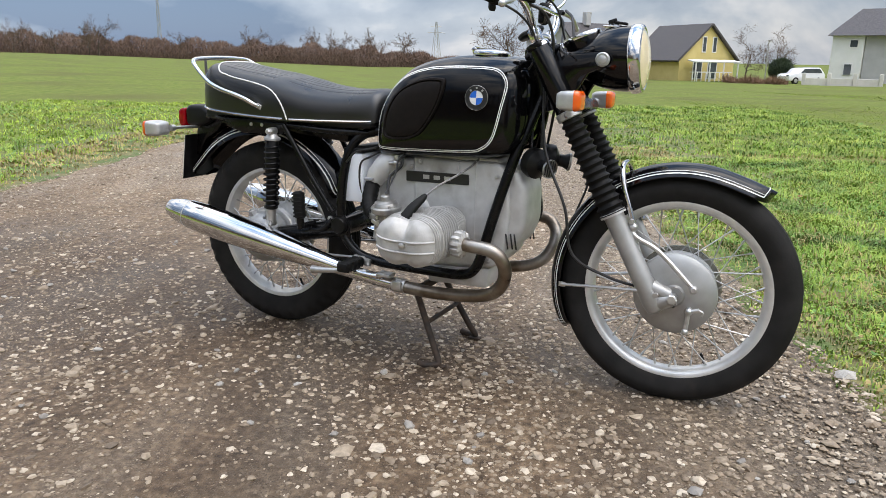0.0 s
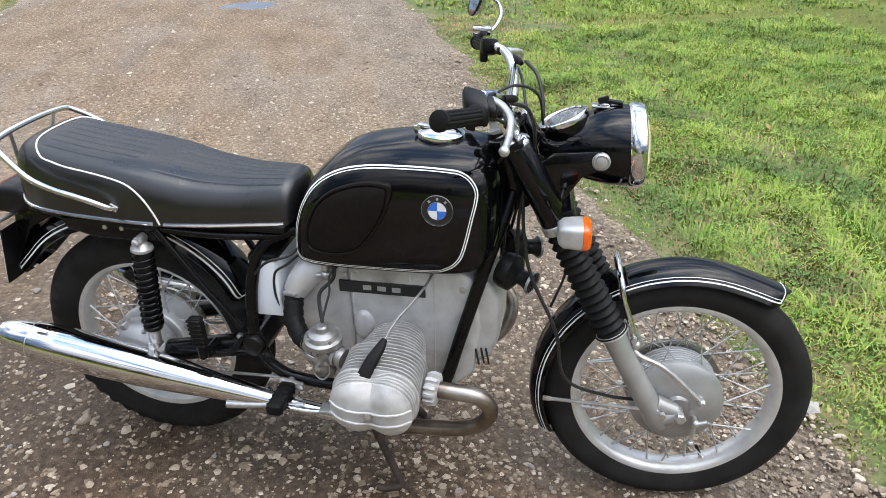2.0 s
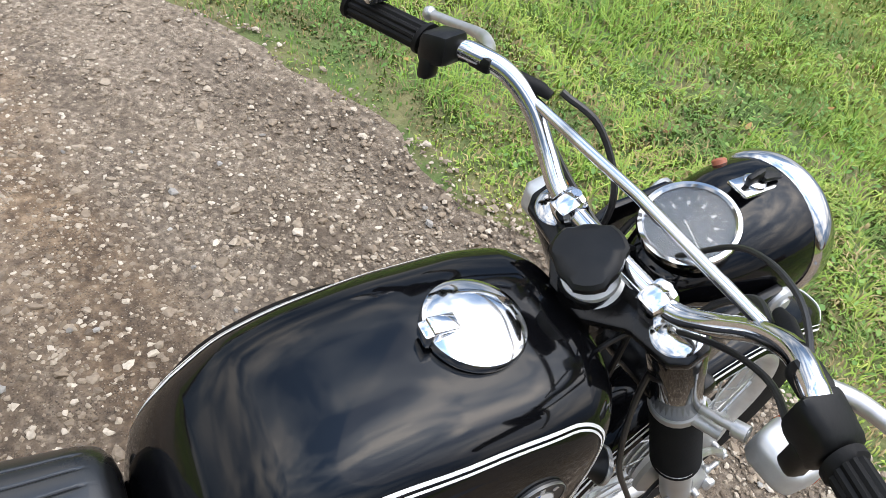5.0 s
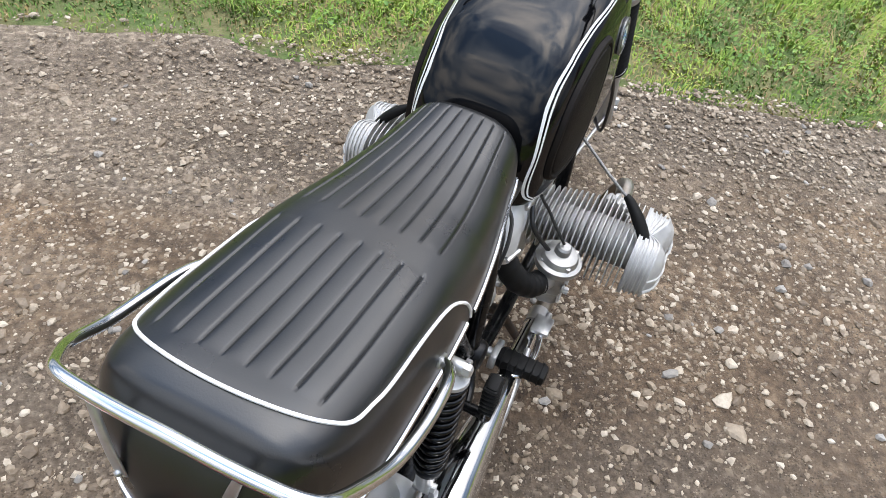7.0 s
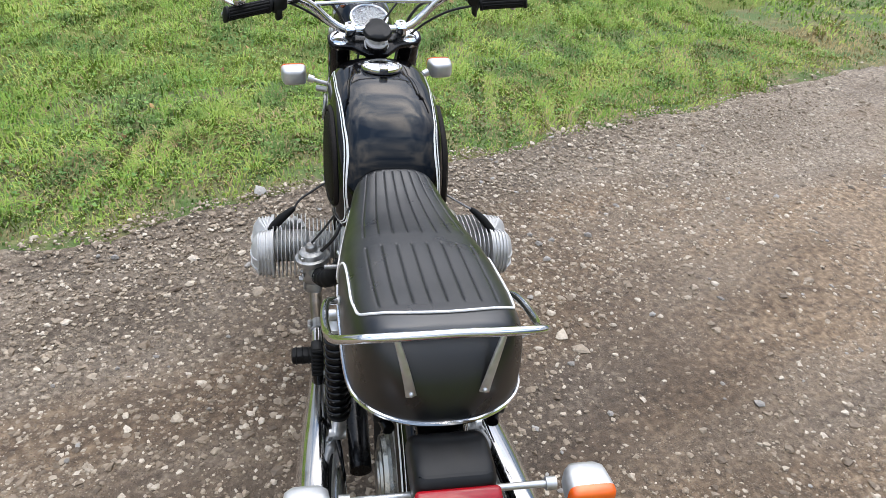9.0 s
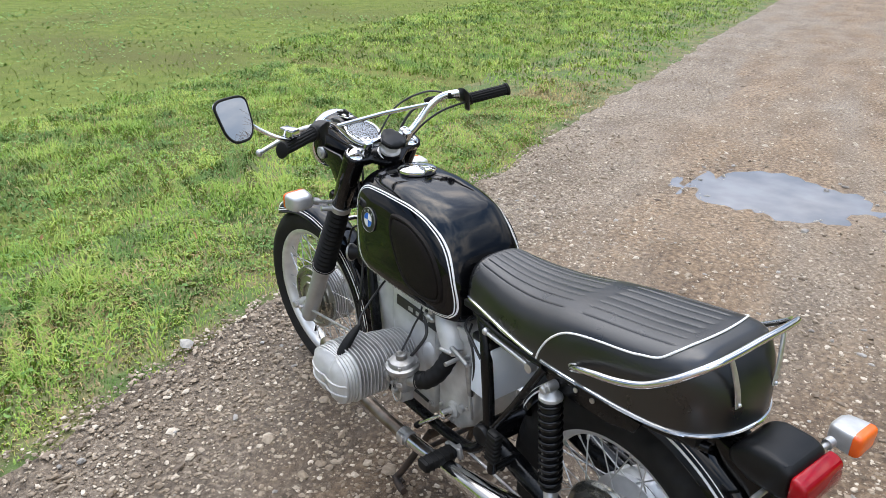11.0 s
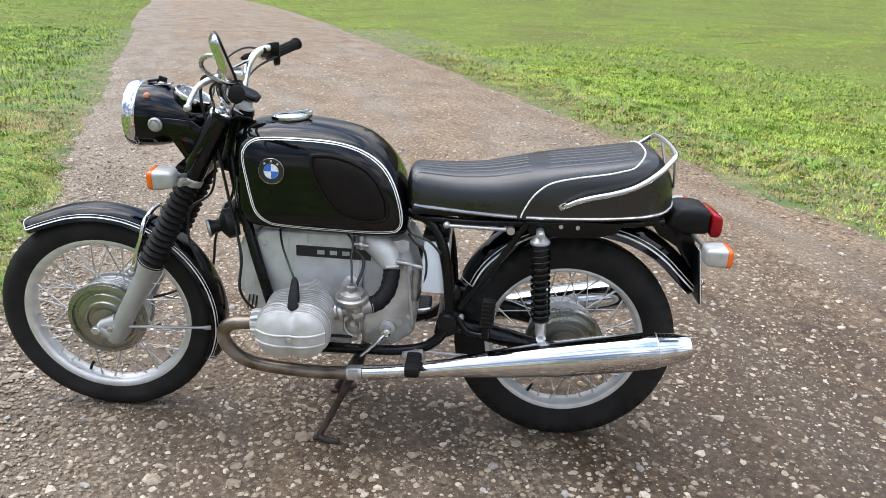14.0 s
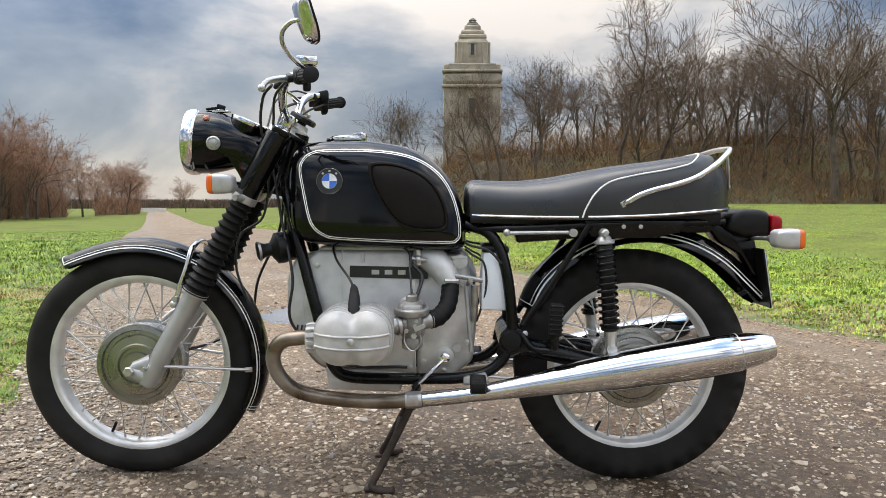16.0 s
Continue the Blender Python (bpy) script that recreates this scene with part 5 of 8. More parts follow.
for k in range(17):
    a = radians(-130 + k * 260 / 16)
    d = np.array((0, 1, 0)) * -math.sin(a) + np.cross(sw, (0, -1, 0)) * math.cos(a)
    q = np.array(SPX) + sw * 0.0132
    part("dial_mark", st(tube([q + d * 0.034, q + d * (0.0395 if k % 2 == 0 else 0.0375)], 0.0006, 4)), SILVER, speedo)
for k in range(8):
    a = radians(-115 + k * 230 / 7)
    d = np.array((0, 1, 0)) * -math.sin(a) + np.cross(sw, (0, -1, 0)) * math.cos(a)
    q = np.array(SPX) + sw * 0.0132 + d * 0.0285
    part("dial_number", st(tube([q - d * 0.0026, q + d * 0.0026], 0.0019, 4)), SILVER, speedo)
part("needle", st(tube([np.array(SPX) + sw * 0.0145 + np.array((0, 0.006, 0)), np.array(SPX) + sw * 0.0145 + np.array((-0.010, -0.024, -0.004))], (0.0011, 0.0004), 6)), SILVER, speedo)
part("dial_window", st(lathe([(0.0480, 0.0165), (0.0, 0.0175)], SPX, SPA, 48)), CLEAR, speedo).visible_shadow = False
part("ignition_plate", st(join(rbox((0.082, 0.030, 0.006), (1.168, 0.0, 1.034), (0, 3, 0), 0.0028), lathe([(0.013, 0), (0.013, 0.008), (0.010, 0.010), (0, 0.010)], (1.156, 0, 1.033), (0, 0, 1), 24))), CHROME, lamp)
part("ignition_key", st(join(rbox((0.024, 0.008, 0.016), (1.152, 0, 1.047), (0, -18, 0), 0.003), rbox((0.034, 0.018, 0.007), (1.176, 0, 1.044), (0, 8, 0), 0.003))), PLASTIC, lamp, "black plastic ignition key")

# -- handlebar --
half = [(0.955, 0.0, 1.008), (0.956, 0.060, 1.008), (0.956, 0.095, 1.015), (0.958, 0.13, 1.040), (0.952, 0.165, 1.075), (0.935, 0.200, 1.100), (0.910, 0.235, 1.108), (0.882, 0.285, 1.115), (0.852, 0.385, 1.135)]
def bent(geo):
    """Bends each end of the bar to fit the camera's view."""
    v = np.array(geo[0])
    out_r = -v[:, 1] - 0.235
    v[:, 2] -= np.where(v[:, 1] > 0.235, 0.30 * (v[:, 1] - 0.235), np.interp(out_r, (0.0, 0.04, 0.16), (0.0, 0.030, 0.032)))
    v[:, 0] += np.interp(out_r, (0.0, 0.04, 0.16), (0.0, 0.024, 0.0))
    return st((v, geo[1]))


bar = part("handlebar", bent(tube(spl(half[::-1] + [(x, -y, z) for x, y, z in half[1:]], 6), 0.0112, 14)), CHROME, bike, "high chrome handlebar with a cross brace")
part("cross_brace", st(tube([(0.955, 0.168, 1.080), (0.957, 0.0, 1.084), (0.955, -0.168, 1.080)], 0.0062, 12)), CHROME, bar)
both("bar_clamp", join(rod((0.966, 0.070, 0.966), (0.958, 0.070, 0.992), 0.013, 16), rbox((0.036, 0.030, 0.044), (0.957, 0.070, 1.004), (0, -28, 0), 0.008), rod((0.957, 0.070, 1.0), (0.957, 0.070, 1.030), 0.006)), CHROME, bar, "", place=st)
part("damper_knob", st(join(lathe([(0.010, -0.02), (0.014, 0.0), (0.034, 0.001), (0.040, 0.005), (0.040, 0.013), (0.036, 0.017), (0.022, 0.0185), (0.0, 0.019)], (0.926, 0, 1.008), FORK, 24, wobble=lambda k, i: np.where((i // 4) % 2 == 0, 0.0, -0.005) if 2 < k < 6 else np.zeros(len(i))))), PLASTIC, bar, "black steering damper knob")
part("stem_nut", st(lathe([(0.026, -0.018), (0.033, -0.014), (0.034, -0.004), (0.029, -0.001), (0.029, 0.004), (0.031, 0.006), (0.031, 0.013), (0.024, 0.017), (0.020, 0.030), (0, 0.030)], (0.942, 0, 0.974), FORK, 28)), ALLOY, bar, "stepped alloy steering stem nut")
gd = np.array((0.852 - 0.882, 0.1, 0.020))
gd /= np.linalg.norm(gd)
g0 = np.array((0.884, 0.275, 1.113))
both("grip", lathe([(0.012, 0.0), (0.019, 0.002), (0.019, 0.008), (0.0165, 0.010), (0.0165, 0.112), (0.019, 0.114), (0.019, 0.120), (0.012, 0.123), (0, 0.123)], g0, gd, 36, wobble=lambda k, i: np.where(i % 3 == 0, -0.0022, 0.0) if k in (3, 4) else np.zeros(len(i))), RUBBER, bar, "ribbed black rubber grip", place=bent)
both("switch_housing", join(rbox((0.042, 0.040, 0.040), g0 - gd * 0.020 + (0, 0, 0.001), (0, 0, 16), 0.010), rbox((0.030, 0.03, 0.02), g0 - gd * 0.030 + (0.022, 0, -0.004), (0, 0, 16), 0.006), rbox((0.02, 0.018, 0.03), g0 - gd * 0.018 + (-0.012, 0, -0.022), (0, 0, 16), 0.006)), PLASTIC, bar, "black switch housing", place=bent)
lever = spl([(0.918, 0.222, 1.102), (0.948, 0.250, 1.096), (0.966, 0.290, 1.086), (0.968, 0.340, 1.070), (0.963, 0.388, 1.058)], 6)
both("lever", join(tube(lever, np.interp(np.linspace(0, 1, len(lever)), (0, 0.2, 0.6, 1), (0.009, 0.0085, 0.0065, 0.006)), 12), ball((0.962, 0.392, 1.057), 0.0095)), STEEL, bar, "alloy hand lever", place=st)
both("lever_perch", join(rbox((0.026, 0.030, 0.020), (0.922, 0.222, 1.103), (0, 0, 20), 0.006), rod((0.925, 0.222, 1.098), (0.955, 0.185, 1.092), 0.0065)), PLASTIC, bar, place=st)
both("cable_boot", tube([(0.948, 0.195, 1.093), (0.966, 0.172, 1.089), (0.972, 0.160, 1.086)], (0.0085, 0.008, 0.0055), 10), RUBBER, bar, place=st)
# mirror, only on the left
ms = spl([(0.840, 0.352, 1.094), (0.852, 0.378, 1.100), (0.869, 0.408, 1.116), (0.877, 0.436, 1.137), (0.869, 0.462, 1.157), (0.847, 0.482, 1.170), (0.826, 0.495, 1.172)], 6)
MIR = pose(0.806, 0.500, 1.171, 0, 0, 0) @ Matrix.Rotation(radians(23), 4, "Z") @ Matrix.Rotation(radians(20), 4, "Y")


def mirror_outline(k, n=40):
    out = []
    for t in np.linspace(0, 2 * np.pi, n, endpoint=False):
        c, s = math.cos(t), math.sin(t)
        y, z = math.copysign(abs(c) ** 0.55, c) * 0.046, math.copysign(abs(s) ** 0.55, s) * 0.050
        out.append((y * (1 + 0.27 * s) * k, z * k))
    return out


def mirror_layer(levels):
    v = []
    for x, k in levels:
        v += [(x, y, z) for y, z in mirror_outline(k)]
    return moved((np.array(v), grid_faces(len(levels), 40)), MIR)


mirror = part("mirror", mirror_layer([(-0.003, 0.97), (-0.004, 1.0), (0.001, 1.03), (0.006, 1.0), (0.016, 0.82), (0.020, 0.5)]), CHROME, bar, "rear view mirror with a chrome back")
part("mirror_rim", moved(tube([(-0.003, y, z) for y, z in mirror_outline(1.0)], 0.0030, 8, True), MIR), PLASTIC, mirror, "black rim")
part("mirror_glass", mirror_layer([(-0.0042, 0.95), (-0.0050, 0.94)]), MIRROR, mirror)
part("mirror_stem", join(tube(ms, 0.0052, 10), rbox((0.050, 0.028, 0.024), (0.840, 0.352, 1.112), (0, 0, 12), 0.006)), CHROME, mirror, "curved chrome stem")


# -- turn signals --
def signal(at, facing, stem, back, label, place=lambda g: g):
    x, y, z = at
    n = 40
    a = np.linspace(0, 2 * np.pi, n, endpoint=False)

    def box_loft(rows):
        v = []
        for h, w, t in rows:
            c, s = np.cos(a), np.sin(a)
            v.append(np.stack([np.full(n, x + facing * h), y + w * np.sign(c) * np.abs(c) ** 0.40, z + t * np.sign(s) * np.abs(s) ** 0.40], -1))
        f = grid_faces(len(rows), n)
        return np.concatenate(v), (f if facing < 0 else [q[::-1] for q in f])
    sig = part("turn_signal", place(box_loft([(-back, 0.014, 0.012), (-back + 0.003, 0.025, 0.0185), (-back + 0.012, 0.033, 0.0235), (-back + 0.026, 0.0350, 0.0250), (0.014, 0.0372, 0.0260), (0.0195, 0.0372, 0.0260), (0.0200, 0.0358, 0.0245)])), SILVER, bike, label)
    part("signal_lens", place(box_loft([(0.0198, 0.0377, 0.0264), (0.029, 0.0372, 0.0260), (0.0345, 0.0340, 0.0230), (0.0370, 0.028, 0.018), (0.0375, 0.012, 0.008)])), ORANGE, sig, "orange lens")
    part("signal_stem", place(join(tube(stem, 0.0058, 10), tube([np.array(stem[-1]) + (np.array(stem[-2]) - stem[-1]) * 0.02, np.array(stem[-1]) + (np.array(stem[-2]) - stem[-1]) / np.linalg.norm(np.array(stem[-2]) - stem[-1]) * 0.018], 0.011, 12))), STEEL, sig)


for s in (1, -1):
    signal((1.095, s * 0.221, 0.836), 1, [(1.072, s * 0.120, 0.812), (1.078, s * 0.150, 0.820), (1.086, s * 0.182, 0.830)], 0.029, "silver front turn signal with an orange lens", st)
    signal((-0.345, s * 0.218, 0.696), -1, [(-0.330, s * 0.03, 0.690), (-0.332, s * 0.10, 0.692), (-0.334, s * 0.172, 0.694)], 0.033, "silver rear turn signal with an orange lens")


# -- engine --
engine = part("engine", prism([(0.600, 0.310), (0.585, 0.652), (0.868, 0.652), (0.900, 0.628), (0.912, 0.50), (0.898, 0.37), (0.86, 0.330)], -0.086, 0.086, 0.012, 3), ALLOY, bike, "grey cast alloy boxer engine with two finned cylinders")
part("timing_cover", prism([(0.885, 0.385), (0.93, 0.405), (0.957, 0.47), (0.957, 0.575), (0.930, 0.635), (0.885, 0.645)], -0.076, 0.076, 0.020, 4), ALLOY, engine)
part("starter_cover", prism([(0.60, 0.648), (0.605, 0.662), (0.86, 0.662), (0.872, 0.648)], -0.074, 0.074, 0.006, 2), ALLOY, engine)
part("gearbox", prism([(0.440, 0.345), (0.425, 0.50), (0.450, 0.585), (0.462, 0.640), (0.590, 0.646), (0.596, 0.300), (0.500, 0.300)], -0.078, 0.078, 0.016, 3), ALLOY, engine, "grey cast gearbox")
part("sump", prism([(0.640, 0.256), (0.630, 0.315), (0.850, 0.328), (0.842, 0.262)], -0.080, 0.080, 0.010, 2), ALLOY, engine)
both("sump_bolt", lathe([(0.010, 0), (0.010, 0.008), (0.006, 0.010), (0, 0.010)], (0.78, 0.080, 0.296), (0, 1, 0), 12), STEEL, engine)
# raised black bars stand in for the shade inside the vent slots
for k in range(3):
    both("vent_slot", rbox((0.005, 0.004, 0.048), (0.905 + k * 0.012, 0.0775 + (0.0065 if k == 0 else 0), 0.42), (0, -10, 0), 0.0015, 1), INK, engine)
both("cover_rib", join(rbox((0.008, 0.006, 0.028), (0.742, 0.087, 0.632), (0, 0, 0), 0.002)), ALLOY, engine)
for s in (1, -1):
    badge = part("name_plate", rbox((0.214, 0.005, 0.032), (0.672, s * 0.0870, 0.592), (0, -1.0, 0), 0.0012, 1), INK, engine, "black name plate with silver marks")
    for k in (-1, 0, 1):
        part("name_mark", rbox((0.021, 0.003, 0.0125), (0.672 + k * 0.036, s * 0.0895, 0.5922), (0, 0, 0), 0.0005, 1), SILVER, badge)
    part("rear_lug", join(rbox((0.045, 0.010, 0.010), (0.478, s * 0.084, 0.634), (0, 0, 0), 0.003), lathe([(0.020, 0), (0.020, 0.010), (0.008, 0.012), (0, 0.012)], (0.476, s * 0.076, 0.622), (0, s, 0), 20)), ALLOY, engine)
    for x, y, z in ((0.578, 0.078, 0.618), (0.575, 0.078, 0.345), (0.470, 0.078, 0.555), (0.455, 0.078, 0.400), (0.520, 0.078, 0.322), (0.612, 0.086, 0.330), (0.612, 0.086, 0.636), (0.868, 0.086, 0.610), (0.845, 0.086, 0.352)):
        part("case_bolt", join(lathe([(0.0085, -0.004), (0.0085, 0.002), (0, 0.002)], (x, s * y, z), (0, s, 0), 14), lathe([(0.0062, 0), (0.0062, 0.007), (0.004, 0.008), (0, 0.008)], (x, s * y, z), (0, s, 0), 6)), STEEL, engine)
    part("gearbox_boss", join(lathe([(0.026, -0.01), (0.024, 0.008), (0.016, 0.012), (0, 0.012)], (0.516, s * 0.080, 0.362), (0, s, 0), 24), lathe([(0.013, -0.01), (0.012, 0.006), (0.007, 0.006), (0, 0.004)], (0.484, s * 0.080, 0.384), (0, s, 0), 16), rbox((0.012, 0.012, 0.20), (0.452, s * 0.078, 0.47), (0, 5, 0), 0.005, 2)), ALLOY, engine)
    part("case_bulge", moved(lathe([(0.046, -0.02), (0.045, 0.004), (0.040, 0.011), (0.028, 0.015), (0.0, 0.016)], (0, 0, 0), (0, s, 0), 32), Matrix.Translation((0.622, s * 0.080, 0.482)) @ Matrix.Diagonal((0.62, 1, 1, 1))), ALLOY, engine)
    part("case_seam", tube([(0.800, s * 0.0862, 0.652), (0.800, s * 0.0862, 0.40), (0.800, s * 0.0862, 0.335)], 0.0016, 6), ALLOY, engine)
    part("case_seam", tube([(0.596, s * 0.0852, 0.648), (0.600, s * 0.0852, 0.45), (0.598, s * 0.0852, 0.315)], 0.0018, 6), ALLOY, engine)
    part("cover_screw", lathe([(0.010, 0), (0.009, 0.006), (0.004, 0.006), (0, 0.004)], (0.505, s * 0.100, 0.600), (0, s, 0), 16), STEEL, engine)


def cylinder_side(s, cx):
    cz, n = 0.453, 56
    reach = 0.948 if s > 0 else 1.032
    a = np.linspace(0, 2 * np.pi, n, endpoint=False)

    def ring(y, hx, hz, p=2.8, dx=0.0):
        c, q = np.cos(a), np.sin(a)
        return np.stack([cx + dx + hx * np.sign(c) * np.abs(c) ** (2 / p), np.full(n, s * (0.08 + (y - 0.08) * reach)), cz + hz * np.sign(q) * np.abs(q) ** (2 / p)], -1)
    rows = [ring(0.080, 0.058, 0.058, 2)]
    for k in range(19):
        y = 0.096 + k * 0.0116
        head = k >= 10
        swell_ = min(1.0, k / 9) ** 0.8
        core, fx, fz, p = (0.046, 0.096, 0.074, 3.0) if head else (0.040, 0.063 + 0.026 * swell_, 0.058 + 0.010 * swell_, 2.3)
        grow = 0.003 * math.sin(k * 0.32) if head else 0.0
        rows += [ring(y, core, core * 0.9, 2.4), ring(y + 0.0004, fx + grow, fz, p), ring(y + 0.0025, fx + grow, fz, p), ring(y + 0.0032, core, core * 0.9, 2.4)]
    rows.append(ring(0.314, 0.082, 0.064, 3))
    f = grid_faces(len(rows), n)
    cyl = part("cylinder", (np.concatenate(rows), f if s < 0 else [q[::-1] for q in f]), BARREL, engine, "finned alloy cylinder", 30)
    levels = [(0.306, 1.0), (0.308, 1.03), (0.313, 1.03)]
    for j in range(4):
        y, k = 0.3135 + j * 0.0095, (0.99, 0.985, 0.975, 0.955)[j]
        levels += [(y, k - 0.045), (y + 0.0045, k - 0.045), (y + 0.0052, k), (y + 0.0085, k)]
    levels += [(0.354, 0.885), (0.361, 0.80), (0.367, 0.67), (0.371, 0.48), (0.373, 0.2)]
    rows = []
    for y, k in levels:
        c, q = np.cos(a), np.sin(a)
        x = 0.096 * np.sign(c) * np.abs(c) ** (2 / 2.7)
        z = 0.073 * np.sign(q) * np.abs(q) ** (2 / 2.5)
        z = z * (1 - 0.22 * np.exp(-((x / 0.022) ** 2)) * (q > 0) - 0.10 * np.exp(-((x / 0.020) ** 2)) * (q < 0))
        dip = 0.027 * np.exp(-((x * k / 0.022) ** 2)) * np.clip((y - 0.312) / 0.05, 0, 1) * (0.45 + 0.55 * np.clip(z * k / 0.05, 0, 1))
        rows.append(np.stack([cx + x * k, s * (0.08 + (y - dip - 0.08) * reach), cz + z * k], -1))
    f = grid_faces(len(rows), n)
    cov = part("valve_cover", (np.concatenate(rows), f if s < 0 else [q[::-1] for q in f]), BARREL, cyl, "rounded two lobed alloy valve cover", 55)
    for dz, lift in ((0.010, 0.0), (-0.020, 0.001)):
        pts = []
        for x in np.linspace(-0.091, 0.091, 33):
            y = np.interp(abs(x) / 0.096, (0.2, 0.48, 0.67, 0.80, 0.885, 0.955, 0.985, 1.0), (0.3735, 0.3715, 0.3675, 0.3615, 0.3545, 0.350, 0.330, 0.314)) - 0.006 * math.exp(-((x / 0.02) ** 2))
            pts.append((cx + x, s * (0.08 + (y - 0.08) * reach), cz + dz - 0.005 * math.cos(x * 20)))
        part("cover_rib", tube(pts, 0.0030, 8), BARREL, cov)
    part("cover_nut", lathe([(0.0095, -0.02), (0.0095, 0.006), (0.006, 0.008), (0, 0.008)], (cx, s * (0.08 + 0.286 * reach), cz - 0.006), (0, s, 0), 6), STEEL, cov)
    out_ = (0.373 - 0.08) * (reach - 1)
    slew = 0.0 if s > 0 else -0.024
    cap_line = [(cx - 0.002 + slew, 0.318, cz + 0.052), (cx + slew * 0.8, 0.308, cz + 0.066), (cx + 0.002 + slew * 0.4, 0.288, cz + 0.088), (cx + 0.006, 0.264, cz + 0.108), (cx + 0.010, 0.250, cz + 0.117)]
    part("spark_plug_cap", loft(spl([(x, s * (y + out_), z) for x, y, z in cap_line], 3), np.interp(np.linspace(0, 1, 13), (0, 0.15, 0.45, 0.8, 1), (0.012, 0.016, 0.0150, 0.010, 0.006)), np.interp(np.linspace(0, 1, 13), (0, 0.5, 1), (0.010, 0.011, 0.006)), (1, 0, 0)), RUBBER, cyl, "flat black rubber plug cap")
    part("ignition_lead", tube(spl([(cx + 0.010, s * (0.251 + out_), cz + 0.116), (cx + 0.026, s * 0.215, cz + 0.138), (cx + 0.065, s * 0.14, cz + 0.170), (cx + 0.085, s * 0.085, cz + 0.195), (cx + 0.09, s * 0.06, cz + 0.215)], 6), 0.0032, 8), BRAID if s < 0 else CABLE, cyl)
    # exhaust port with its finned nut
    part("exhaust_nut", lathe([(0.022, -0.014), (0.037, -0.012), (0.040, 0.0), (0.037, 0.014), (0.024, 0.018)], (cx + 0.112, s * 0.246, 0.438), (1, s * 0.10, -0.03), 60, wobble=lambda k, i: np.where(i % 5 < 2, -0.009, 0.0) if 0 < k < 4 else np.zeros(len(i))), BARREL, cyl, "finned exhaust nut")
    dx = cx - 0.742
    path = [(0.842 + dx, 0.246, 0.440), (0.885 + dx, 0.248, 0.438), (0.928, 0.243, 0.428), (0.955, 0.230, 0.392), (0.952, 0.212, 0.345), (0.925, 0.197, 0.303), (0.880, 0.188, 0.278), (0.800, 0.183, 0.264), (0.700, 0.181, 0.258), (0.600, 0.180, 0.262), (0.500, 0.180, 0.272), (0.395, 0.180, 0.286)]
    ex = part("exhaust_pipe", tube(spl([(x, s * y, z) for x, y, z in path], 6), 0.0192, 20), HEADER, bike, "heat browned steel exhaust pipe")
    part("pipe_collar", join(tube([(0.618, s * 0.180, 0.2615), (0.575, s * 0.180, 0.2645)], 0.0225, 20), rbox((0.03, 0.012, 0.03), (0.598, s * 0.203, 0.268), (0, 0, 0), 0.004)), STEEL, ex)
    part("pipe_sleeve", tube([(0.572, s * 0.180, 0.2648), (0.500, s * 0.180, 0.272), (0.425, s * 0.180, 0.2820)], 0.0203, 20), CHROME, ex, "bright chrome sleeve")
    m0, m1 = np.array((0.43, s * 0.180, 0.281)), np.array((-0.328, s * 0.198, 0.418))
    t = np.array([0, 0.03, 0.10, 0.20, 0.35, 0.43, 0.435, 0.50, 0.62, 0.78, 0.88, 0.885, 0.94, 0.975, 1.0, 1.0, 0.985])
    r = np.array([0.0205, 0.0225, 0.0255, 0.0315, 0.0415, 0.0465, 0.0468, 0.0500, 0.0530, 0.0530, 0.0495, 0.048, 0.0425, 0.036, 0.029, 0.022, 0.021])
    muf = part("silencer", tube([m0 + (m1 - m0) * k for k in t], r, 40), CHROME, ex, "long tapered chrome silencer", 30)
    part("silencer_seam", tube([m0 + (m1 - m0) * 0.8815, m0 + (m1 - m0) * 0.8865], 0.0488, 40), STEEL, muf)
    # a black disc stands in for the shade inside the pipe
    part("tail_opening", tube([m1 + (m0 - m1) * 0.012, m1 + (m0 - m1) * 0.016], 0.0215, 24), INK, muf)
    # carburettor and its rubber hose
    bx = cx - (0.140 if s > 0 else 0.165)
    carb = part("carburettor", join(tube([(bx + 0.058, s * 0.206, 0.462), (bx + 0.045, s * 0.202, 0.464), (bx + 0.044, s * 0.202, 0.464), (bx + 0.02, s * 0.194, 0.466)], (0.024, 0.024, 0.020, 0.021), 20), rbox((0.058, 0.052, 0.066), (bx, s * 0.188, 0.462), (0, 0, -12 * s), 0.012, 3), rbox((0.05, 0.046, 0.036), (bx + 0.002, s * 0.188, 0.417), (0, 0, -12 * s), 0.010, 2), rod((bx - 0.02, s * 0.182, 0.47), (bx - 0.05, s * 0.172, 0.476), 0.021, 18)), CARB, engine, "cast alloy carburettor")
    part("carburettor_dome", lathe([(0.034, -0.014), (0.045, -0.011), (0.047, -0.002), (0.046, 0.004), (0.038, 0.007), (0.036, 0.013), (0.033, 0.018), (0.022, 0.022), (0.016, 0.023), (0.015, 0.036), (0.011, 0.040), (0, 0.040)], (bx + 0.004, s * 0.190, 0.505), (0, 0.12 * s, 1), 36), CARB, carb)
    for q in range(4):
        an = math.pi / 4 + q * math.pi / 2
        part("carburettor_screw", rod((bx + 0.004 + 0.036 * math.cos(an), s * 0.190 + 0.036 * math.sin(an), 0.498), (bx + 0.004 + 0.036 * math.cos(an), s * 0.191 + 0.036 * math.sin(an), 0.517), 0.0042, 8), STEEL, carb)
    part("banjo_bolt", join(rod((bx - 0.004, s * 0.210, 0.440), (bx - 0.004, s * 0.228, 0.440), 0.0075, 6), rod((bx + 0.016, s * 0.206, 0.452), (bx + 0.016, s * 0.221, 0.452), 0.0055, 10)), STEEL, carb)
